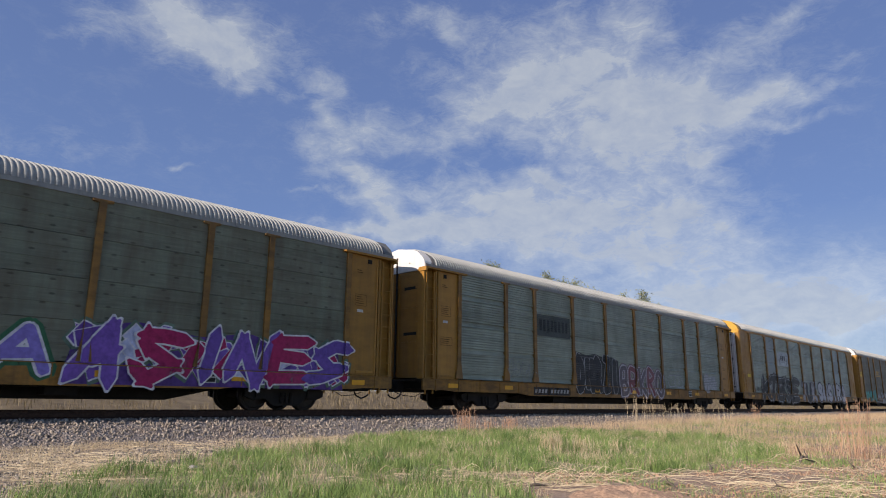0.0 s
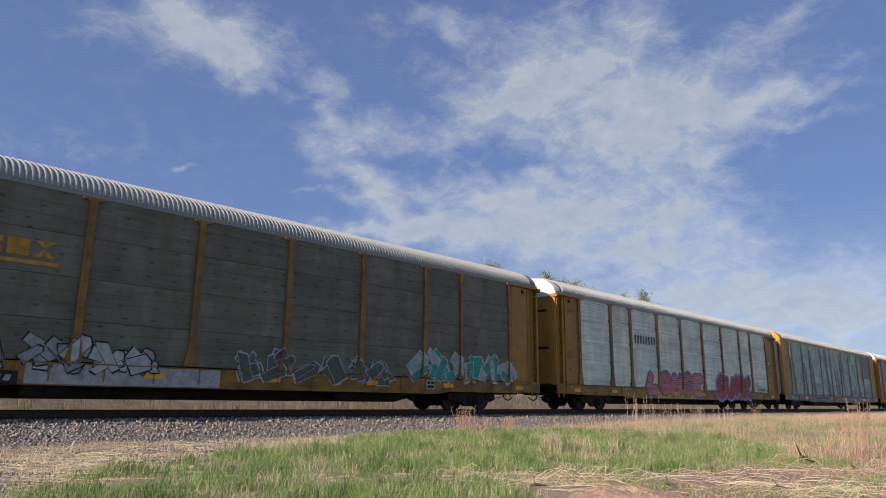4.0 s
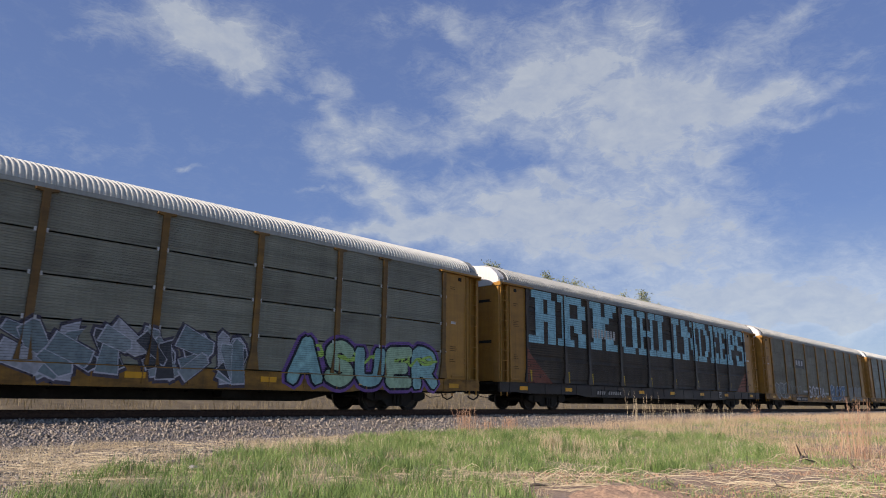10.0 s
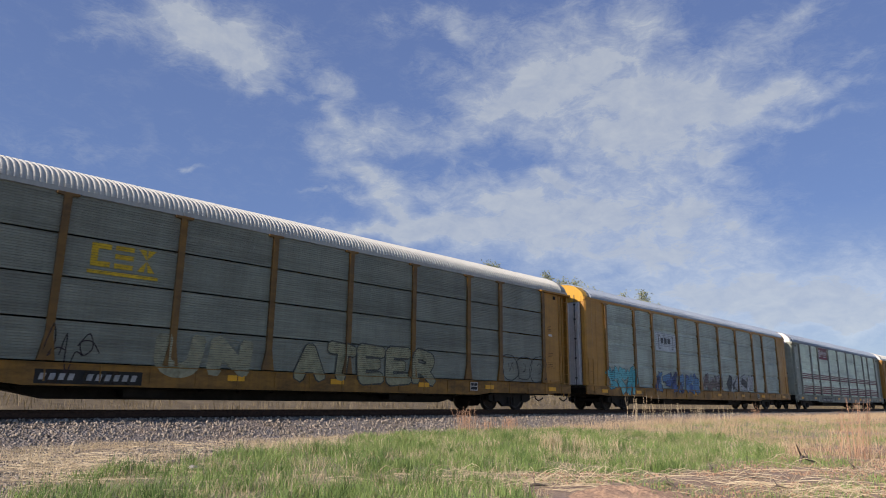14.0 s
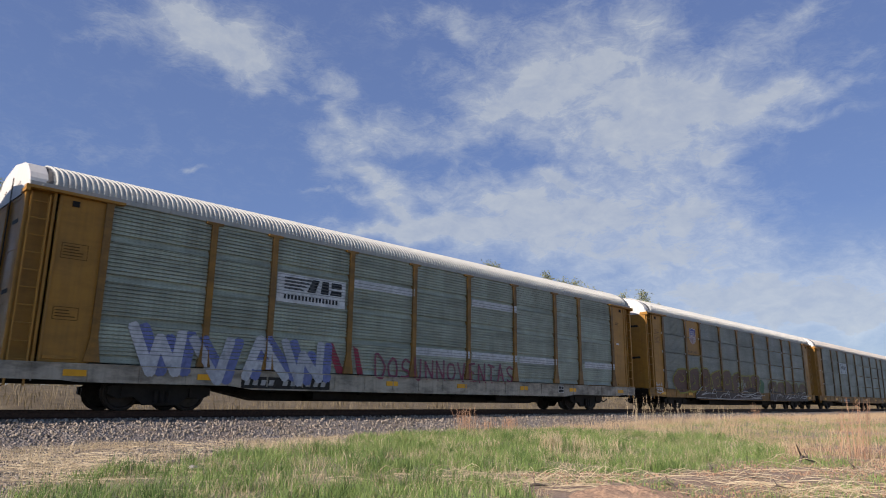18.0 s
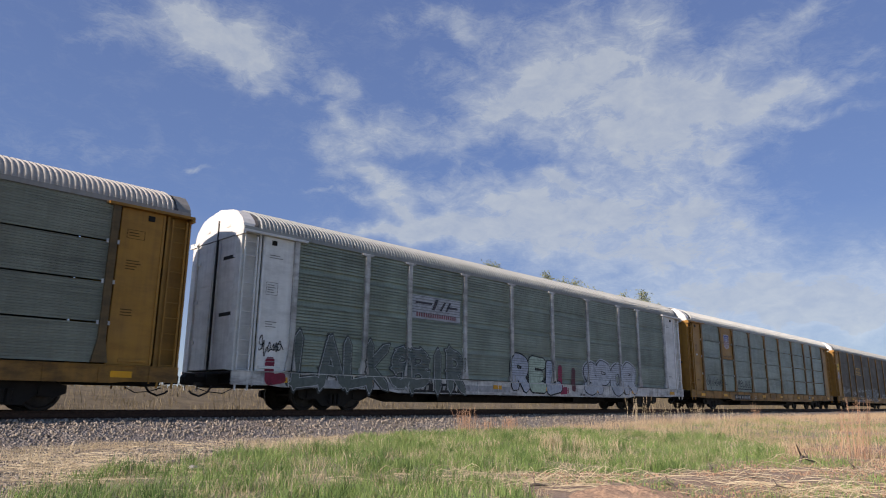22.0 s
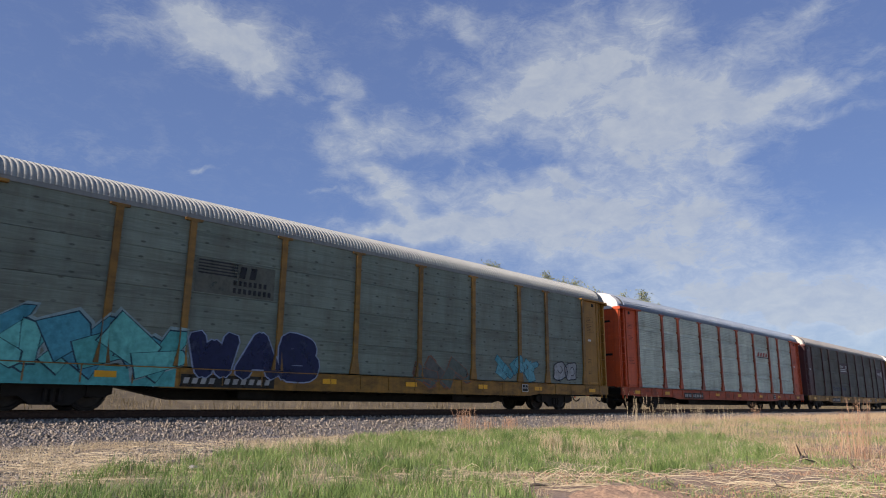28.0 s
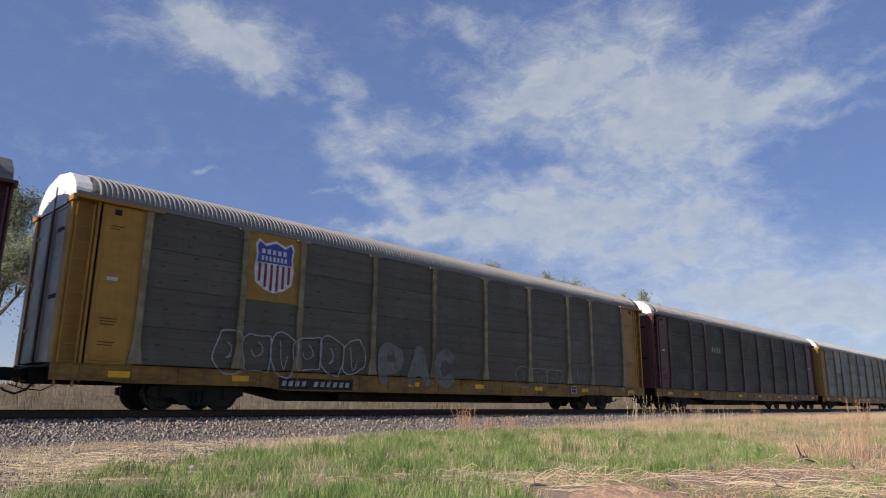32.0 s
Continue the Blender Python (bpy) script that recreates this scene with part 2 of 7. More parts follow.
grey = mix_node(n, l, ramp_node(n, l, mid, 0.35, 0.7), (0.20, 0.165, 0.135), (0.36, 0.31, 0.26))
red = mix_node(n, l, ramp_node(n, l, mid, 0.35, 0.7), (0.28, 0.185, 0.13), (0.47, 0.34, 0.25))
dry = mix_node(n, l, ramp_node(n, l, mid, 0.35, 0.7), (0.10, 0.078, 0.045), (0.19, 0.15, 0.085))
c = mix_node(n, l, zones["bare"].outputs["Fac"], grey, red)
c = mix_node(n, l, ramp_node(n, l, straw, 0.5, 0.66, 0, 0.42), c, (0.46, 0.37, 0.25))
c = mix_node(n, l, ramp_node(n, l, fine, 0.42, 0.66, 0, 0.75), c, (0.10, 0.075, 0.055))
c = mix_node(n, l, ramp_node(n, l, big, 0.45, 0.7, 0, 0.5), c, (0.36, 0.27, 0.15))
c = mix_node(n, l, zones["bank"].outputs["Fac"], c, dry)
at = n.new("ShaderNodeAttribute")
at.attribute_name = "turf"
tf = n.new("ShaderNodeMath")
tf.operation = "MULTIPLY"
l.new(at.outputs["Fac"], tf.inputs[0])
l.new(ramp_node(n, l, mid, 0.2, 0.6, 0.3, 0.85), tf.inputs[1])
c = mix_node(n, l, tf.outputs[0], c, (0.20, 0.22, 0.10))
l.new(c, b.inputs["Base Color"])
b.inputs["Roughness"].default_value = 0.95
bump_node(n, l, fine, 0.03, 0.8, b)
M_GROUND = m
g_me.materials.append(M_GROUND)
ground = tagged(new("ground", g_me), "dry dirt and straw ground with patches of turf", "ground", kind="structure")

# ballast bed under the track
bm = bmesh.new()
prof = [(-3.9, -0.95), (-3.5, -0.66), (-3.0, -0.56), (-1.75, -0.24), (-0.9, -0.2), (0.9, -0.2), (1.75, -0.24), (3.2, -0.6), (3.9, -0.95)]
bx = [-400, -60] + [-14 + 0.5 * i for i in range(130)] + [55, 70, 100, 200, 600, 1500]
rings = []
for x in bx:
    rings.append([bm.verts.new((x, y + 0.12 * fbm(x, y, 0.5, 9) * (1 if abs(y) > 1 else 0), z + (0.05 * fbm(x, y, 1.3, 4) if z > -0.9 else 0))) for y, z in prof])
for r0, r1 in zip(rings, rings[1:]):
    for k in range(len(prof) - 1):
        bm.faces.new((r0[k], r1[k], r1[k + 1], r0[k + 1]))
m, n, l, b = mat_new("crushed_stone")
tc = n.new("ShaderNodeTexCoord")
vo = n.new("ShaderNodeTexVoronoi")
vo.inputs["Scale"].default_value = 17
l.new(tc.outputs["Object"], vo.inputs["Vector"])
f = noise_node(n, l, tc.outputs["Object"], 1.1, 5)
c = mix_node(n, l, vo.outputs["Color"], (0.11, 0.10, 0.095), (0.27, 0.25, 0.23))
c = mix_node(n, l, ramp_node(n, l, f, 0.45, 0.7, 0, 0.6), c, (0.24, 0.18, 0.13))
l.new(c, b.inputs["Base Color"])
b.inputs["Roughness"].default_value = 0.9
bump_node(n, l, vo.outputs["Distance"], 0.05, 1.0, b)
M_STONE = m
me = done(bm, "ballast", True)
me.materials.append(M_STONE)
tagged(new("ballast_bed", me), "grey crushed stone ballast bed under the track", "ballast", kind="structure")

# rails and ties
RAIL = [(-0.07, -0.18), (0.07, -0.18), (0.07, -0.165), (0.012, -0.14), (0.012, -0.045), (0.036, -0.035), (0.036, -0.008), (0.026, 0.0), (-0.026, 0.0), (-0.036, -0.008), (-0.036, -0.035), (-0.012, -0.045), (-0.012, -0.14), (-0.07, -0.165)]
for side in (-0.755, 0.755):
    bm = bmesh.new()
    prism(bm, [(y + side, z) for y, z in RAIL], 0, -400, 1500)
    me = done(bm, "rail")
    me.materials.append(M_RAILSIDE)
    tagged(new("rail", me), "rusty brown steel rail on wooden ties", "rail", "rails of the track", "structure")
bm = bmesh.new()
box(bm, -0.11, 0.11, -1.3, 1.3, -0.36, -0.185)
tie_me = done(bm, "tie", bevel=0.012)
tie_me.materials.append(M_TIE)
track = tagged(new("track_ties"), "row of weathered wooden ties under the rails", "railway ties", kind="structure")
for i in range(150):
    tie = new("tie", tie_me)
    tie.parent = track
    tie.matrix_basis = pose(-10 + 0.51 * i, random.uniform(-0.05, 0.05), random.uniform(-0.01, 0.005), 0, 0, random.uniform(-1.5, 1.5))

# ---- the kit of pieces that the rail cars share ----
CAR_L = 27.3
EDGES = [1.82, 4.58, 6.50, 9.35, 12.15, 14.97, 17.77, 20.61, 22.50, 25.36]
ROWS = [(1.10, 2.04), (2.085, 3.04), (3.085, 4.04), (4.085, 5.04)]
PANEL_Y, POST_Y, SILL_Y = -1.50, -1.575, -1.545


def panel_mesh(w, h, style):
    """A wall sheet: its ribs run along the car; x from 0 to w, z from 0 to h, front at y = 0."""
    band, pitch, face, deep, back = {"ribbed": (0.20, 0.096, 0.068, 0.042, 0.0), "fine": (0.0, 0.0625, 0.052, 0.014, 0.0), "flat": (0.06, 0.31, 0.304, 0.003, 0.0), "plate": (h, 1.0, 1.0, 0.0, 0.0)}[style]
    pts = [(back, 0.0)]
    z = band
    if style == "ribbed":
        pts.append((0.07, z - 0.01))
    while z + pitch < h - 0.01:
        # a broad rib that leans back a little, then a narrow dark slot
        pts += [(0.0, z), (min(0.008, face * 0.14), z + face), (deep, z + face + 0.004), (deep, z + pitch - 0.003)]
        z += pitch
    pts += [(0.0, z), (0.0, h)] if z < h - 0.005 else [(0.0, h)]
    bm = bmesh.new()
    a = [bm.verts.new((0, y, z)) for y, z in pts]
    c = [bm.verts.new((w, y, z)) for y, z in pts]
    for i in range(len(pts) - 1):
        bm.faces.new((a[i], c[i], c[i + 1], a[i + 1]))
    # back and edges
    back = [bm.verts.new(p) for p in ((0, 0.06, 0), (w, 0.06, 0), (w, 0.06, h), (0, 0.06, h))]
    bm.faces.new((a[0], back[0], back[1], c[0]))
    bm.faces.new((a[-1], c[-1], back[2], back[3]))
    bm.faces.new([back[0]] + a[::1] + [back[3]])
    bm.faces.new([back[1], back[2]] + c[::-1])
    bm.faces.new((back[0], back[3], back[2], back[1]))
    return done(bm, "panel")


PANELS = {}


def panel_for(w, h, style):
    key = (round(w, 2), round(h, 2), style)
    if key not in PANELS:
        PANELS[key] = panel_mesh(w, h, style)
    return PANELS[key]


def kit():
    k = {}
    # post with a broad head and a flared foot
    bm = bmesh.new()
    o = [(-0.08, 1.70), (-0.19, 1.12), (0.19, 1.12), (0.08, 1.70), (0.08, 4.97), (0.25, 4.99), (0.25, 5.05), (-0.25, 5.05), (-0.25, 4.99), (-0.08, 4.97)]
    prism(bm, o, 1, POST_Y, -1.44)
    k["post"] = done(bm, "post", bevel=0.008)
    # side sill
    bm = bmesh.new()
    prism(bm, [(0.0, 0.70), (1.2, 0.70), (1.6, 0.66), (5.4, 0.66), (6.1, 0.57), (21.2, 0.57), (21.9, 0.66), (25.7, 0.66), (26.1, 0.70), (27.3, 0.70), (27.3, 1.085), (0.0, 1.085)], 1, SILL_Y, -1.46)
    box(bm, 0.0, 27.3, SILL_Y - 0.03, SILL_Y, 1.06, 1.085)
    for i in range(23):
        box(bm, 0.6 + 1.18 * i, 0.63 + 1.18 * i, SILL_Y - 0.02, SILL_Y, 0.66, 1.06)
    k["sill"] = done(bm, "sill")
    # underframe
    bm = bmesh.new()
    box(bm, -0.1, 27.4, -0.24, 0.24, 0.62, 1.0)
    prism(bm, [(5.2, 0.65), (7.0, 0.27), (20.3, 0.27), (22.1, 0.65)], 1, -0.3, 0.3)
    box(bm, 0.05, 27.25, -1.44, 1.44, 1.0, 1.07)
    for i in range(14):
        prism(bm, [(-1.43, 1.0), (-1.43, 0.72), (-0.25, 0.48), (0.25, 0.48), (1.43, 0.72), (1.43, 1.0)], 0, 6.2 + 1.14 * i, 6.26 + 1.14 * i)
    for x in (0.3, 1.2, 26.0, 26.9):
        box(bm, x, x + 0.12, -1.43, 1.43, 0.75, 1.0)
    box(bm, 8.5, 9.6, -0.95, -0.45, 0.33, 0.72)
    box(bm, 17.2, 17.9, -1.0, -0.5, 0.36, 0.75)
    tube(bm, [(7.2, -0.8, 0.6), (20.1, -0.8, 0.6)], 0.025)
    tube(bm, [(5.8, -1.1, 0.55), (21.5, -1.1, 0.55)], 0.018)
    k["underframe"] = done(bm, "underframe")
    # roof, ribbed across the car
    prof = [(-1.50, 5.16), (-1.485, 5.27), (-1.41, 5.41), (-1.27, 5.54), (-1.06, 5.66), (-0.75, 5.79), (-0.38, 5.90), (0.0, 5.95)]
    prof += [(-y, z) for y, z in prof[-2::-1]]
    nrm = []
    for i in range(len(prof)):
        a, b2 = Vector(prof[max(i - 1, 0)]), Vector(prof[min(i + 1, len(prof) - 1)])
        d = (b2 - a).normalized()
        nrm.append((-d.y, d.x))
    bm = bmesh.new()
    rings = []
    pitch, x = 0.132, 0.52
    for i in range(199):
        for dx, d in ((0.0, 0.0), (0.062, 0.0), (0.076, 0.042), (0.108, 0.042), (0.122, 0.0)):
            rings.append([bm.verts.new((x + dx, y + nv[0] * d, z + nv[1] * d)) for (y, z), nv in zip(prof, nrm)])
        x += pitch
    rings.append([bm.verts.new((x, y, z)) for y, z in prof])
    for r0, r1 in zip(rings, rings[1:]):
        for j in range(len(prof) - 1):
            bm.faces.new((r0[j], r0[j + 1], r1[j + 1], r1[j]))
    k["roof"] = done(bm, "roof")
    # roof end: a shell and a closing plate under it
    for name, x1 in (("cap", 0.42), ("cap_long", 1.1)):
        bm = bmesh.new()
        arch = [(-1.475, 5.06), (-1.45, 5.27), (-1.36, 5.42), (-1.06, 5.68), (-0.80, 5.77), (0.0, 5.90), (0.80, 5.77), (1.06, 5.68), (1.36, 5.42), (1.45, 5.27), (1.475, 5.06)]
        shells = [[bm.verts.new((xx, y * s, 5.06 + (z - 5.06) * s)) for y, z in arch] for xx, s in ((0.03, 0.985), (0.045, 1.0), (x1, 1.0))]
        for r0, r1 in zip(shells, shells[1:]):
            for j in range(len(arch) - 1):
                bm.faces.new((r0[j], r0[j + 1], r1[j + 1], r1[j]))
        low = [bm.verts.new((0.03, 1.45, 4.96)), bm.verts.new((0.03, -1.45, 4.96))]
        bm.faces.new(shells[0] + low)
        for y in (-0.62, 0.62):
            box(bm, 0.012, 0.03, y - 0.09, y + 0.09, 5.26, 5.32)
        k[name] = done(bm, "roof_end")
    bm = bmesh.new()
    ring = [[bm.verts.new((xx, y, z - dz)) for y, z in prof] for xx, dz in ((0.38, 0.10), (0.44, 0.05), (0.5, 0.0), (0.56, 0.0))]
    for r0, r1 in zip(ring, ring[1:]):
        for j in range(len(prof) - 1):
            bm.faces.new((r0[j], r0[j + 1], r1[j + 1], r1[j]))
    k["flashing"] = done(bm, "flashing")
    # eave rail along the top of the wall
    bm = bmesh.new()
    box(bm, 0.05, 27.25, -1.53, -1.42, 5.05, 5.17)
    for i in range(27):
        box(bm, 0.3 + i, 0.36 + i, -1.545, -1.53, 5.07, 5.13)
    k["eave"] = done(bm, "eave_rail")
    # end door leaf (y from 0 to 1.2)
    bm = bmesh.new()
    box(bm, 0.06, 0.12, 0.02, 1.22, 1.12, 4.95)
    for z in (1.14, 2.38, 3.62, 4.86):
        box(bm, 0.045, 0.06, 0.06, 1.2, z, z + 0.05)
    for z in (1.9, 3.1, 4.3):
        box(bm, 0.03, 0.06, 1.02, 1.2, z, z + 0.1)
    tube(bm, [(0.03, 0.16, 1.15), (0.03, 0.16, 4.9)], 0.018)
    k["door"] = done(bm, "door_leaf")
    for name, zs in (("slot_high", 4.28), ("slot_low", 2.62)):
        bm = bmesh.new()
        box(bm, 0.052, 0.07, -1.08, -0.40, zs, zs + 0.11)
        k[name] = done(bm, "door_slot", bevel=0.006)
    bm = bmesh.new()
    for y in (-1.12, -0.86, -0.60, -0.34):
        prism(bm, [(y - 0.035, 1.16), (y + 0.035, 1.16), (y + 0.035, 4.9), (y - 0.035, 4.9)], 0, 0.02, 0.06)
    k["door_ribs"] = done(bm, "door_ribs")
    for name, y in (("rod_near", -0.98), ("rod_far", -0.47)):
        bm = bmesh.new()
        tube(bm, [(0.0, y, 1.1), (0.0, y, 5.3)], 0.016)
        for z in (1.4, 2.3, 3.2, 4.1, 4.8):
            box(bm, -0.02, 0.03, y - 0.05, y + 0.05, z, z + 0.07)
        k[name] = done(bm, "locking_rod")
    bm = bmesh.new()
    box(bm, 0.015, 0.09, -0.035, 0.035, 1.12, 5.55)
    k["seam"] = done(bm, "door_seam")
    # corner column with an open channel
    bm = bmesh.new()
    o = [(0.0, -1.50), (0.0, -1.20), (0.30, -1.20), (0.30, -1.22), (0.05, -1.22), (0.05, -1.27), (0.64, -1.27), (0.64, -1.50), (0.58, -1.50), (0.58, -1.31), (0.05, -1.31), (0.05, -1.50)]
    lo, hi = [bm.verts.new((x, y, 1.085)) for x, y in o], [bm.verts.new((x, y, 5.05)) for x, y in o]
    bm.faces.new(lo), bm.faces.new(hi[::-1])
    for i in range(len(o)):
        j = (i + 1) % len(o)
        bm.faces.new((lo[i], lo[j], hi[j], hi[i]))
    k["column"] = done(bm, "corner_column")
    bm = bmesh.new()
    for x in (0.12, 0.50):
        box(bm, x - 0.02, x + 0.02, -1.53, -1.48, 0.55, 4.9)
    for i in range(11):
        tube(bm, [(0.10, -1.515, 0.72 + 0.4 * i), (0.52, -1.515, 0.72 + 0.4 * i)], 0.014)
    k["ladder"] = done(bm, "ladder")
    # side plate of the end bay, with folds and a latch
    bm = bmesh.new()
    box(bm, 0.70, 1.80, -1.50, -1.44, 1.09, 4.98)
    k["end_plate"] = done(bm, "end_plate", bevel=0.01)
    for name, x0, x1, z0, z1 in (("stile", 0.70, 0.76, 1.12, 4.96), ("lamp_hood", 0.98, 1.14, 4.74, 4.88), ("latch_bar", 0.78, 1.5, 1.16, 1.24)):
        bm = bmesh.new()
        box(bm, x0, x1, -1.53, -1.50, z0, z1)
        k[name] = done(bm, name, bevel=0.006)
    bm = bmesh.new()
    pts = [(0.16, -1.2), (0.02, -1.34), (0.06, -1.47), (0.16, -1.515), (0.62, -1.515), (0.66, -1.50), (1.80, -1.50), (1.80, -1.44), (0.2, -1.44), (0.2, -1.2)]
    lo, hi = [bm.verts.new((x, y, 1.09)) for x, y in pts], [bm.verts.new((x, y, 5.2)) for x, y in pts]
    bm.faces.new(lo[::-1]), bm.faces.new(hi)
    for i in range(len(pts)):
        j = (i + 1) % len(pts)
        bm.faces.new((lo[i], lo[j], hi[j], hi[i]))
    k["end_plate_smooth"] = done(bm, "end_plate")
    bm = bmesh.new()
    box(bm, 0.985, 1.0, -1.508, -1.50, 1.12, 5.15)
    k["plate_fold"] = done(bm, "plate_fold")
    bm = bmesh.new()
    for x in (0.20, 0.60):
        box(bm, x - 0.015, x + 0.015, -1.54, -1.515, 1.15, 2.3)
    for z in (1.16, 1.7, 2.28):
        box(bm, 0.20, 0.60, -1.545, -1.515, z, z + 0.03)
    k["step_frame"] = done(bm, "step_frame")
    # header over the end bay
    bm = bmesh.new()
    box(bm, -0.04, 2.15, -1.64, -1.44, 4.985, 5.05)
    box(bm, -0.04, 0.04, -1.64, -1.2, 4.9, 4.985)
    k["header"] = done(bm, "header_bar")
    # truck pieces
    bm = bmesh.new()
    o = [(-1.32, 0.58), (-1.32, 0.40), (-1.05, 0.30), (-0.68, 0.34), (-0.42, 0.14), (0.42, 0.14), (0.68, 0.34), (1.05, 0.30), (1.32, 0.40), (1.32, 0.58), (0.95, 0.66), (0.55, 0.74), (-0.55, 0.74), (-0.95, 0.66)]
    prism(bm, o, 1, -1.12, -0.98)
    for x in (-0.87, 0.87):
        box(bm, x - 0.15, x + 0.15, -1.17, -0.96, 0.36, 0.58)
    for x in (-0.16, 0.0, 0.16):
        tube(bm, [(x, -1.15, 0.2), (x, -1.15, 0.5)], 0.06, 8)
    k["sideframe"] = done(bm, "sideframe")
    bm = bmesh.new()
    box(bm, -0.22, 0.22, -0.97, 0.97, 0.36, 0.66)
    box(bm, -0.5, 0.5, -0.3, 0.3, 0.5, 0.62)
    k["bolster"] = done(bm, "truck")
    bm = bmesh.new()
    R = 0.457
    for s in (-1, 1):
        lathe(bm, [(0.08, s * 0.66), (0.16, s * 0.665), (0.37, s * 0.70), (0.40, s * 0.66), (R + 0.028, s * 0.675), (R + 0.024, s * 0.70), (R, s * 0.715), (R - 0.005, s * 0.80), (0.40, s * 0.81), (0.36, s * 0.775), (0.16, s * 0.80), (0.11, s * 0.83), (0.08, s * 0.83)], 28)
        for a in range(3):
            c0 = (0.27 * math.cos(a * 2.09), 0.27 * math.sin(a * 2.09))
            box(bm, c0[0] - 0.03, c0[0] + 0.03, min(s * 0.74, s * 0.80), max(s * 0.74, s * 0.80), c0[1] - 0.03, c0[1] + 0.03)
    lathe(bm, [(0.001, -1.1), (0.07, -1.1), (0.08, -0.83), (0.085, 0.0), (0.08, 0.83), (0.07, 1.1), (0.001, 1.1)], 12)
    k["wheelset"] = done(bm, "wheelset")
    bm = bmesh.new()
    box(bm, -0.42, 0.4, -0.08, 0.08, 0.76, 0.92)
    prism(bm, [(-0.66, 0.70), (-0.40, 0.68), (-0.38, 0.98), (-0.6, 0.99), (-0.68, 0.9)], 1, -0.17, 0.12)
    box(bm, -0.1, 0.02, -0.3, 0.3, 0.7, 0.98)
    tube(bm, [(-0.02, -1.3, 0.66), (-0.06, -0.7, 0.62), (-0.35, -0.25, 0.66)], 0.014)
    k["coupler"] = done(bm, "coupler")
    bm = bmesh.new()
    tube(bm, [(0.0, -0.45, 0.66), (-0.15, -0.5, 0.48), (-0.38, -0.5, 0.38), (-0.58, -0.48, 0.45), (-0.66, -0.46, 0.52)], 0.028)
    tube(bm, [(0.25, -1.25, 0.62), (0.0, -1.1, 0.46), (-0.35, -0.9, 0.5), (-0.6, -0.75, 0.6)], 0.015)
    k["hose"] = done(bm, "air_hose", True)
    bm = bmesh.new()
    box(bm, -0.25, 0.25, SILL_Y - 0.018, SILL_Y - 0.002, 0.79, 0.94)
    k["reflector"] = done(bm, "reflector")
    # clips where the sheets meet a post
    bm = bmesh.new()
    box(bm, -0.025, 0.025, PANEL_Y - 0.03, PANEL_Y, -0.05, 0.05)
    k["clip"] = done(bm, "clip")
    return k


KIT = kit()
M_REFLECT = paint((0.66, 0.31, 0.015), 0.4, 0.3, soot=0.12)
M_FLASH = paint((0.07, 0.07, 0.07), 0.6, 0.4)
M_CLIP = paint((0.5, 0.5, 0.48), 0.5, 0.2)


def shared(name, key, mat, parent, m=None):
    ob = part(name, KIT[key], mat, parent)
    if m is not None:
        ob.matrix_basis = m
    return ob


WHEELS = []
CARS = []
CAR_STYLE = {}


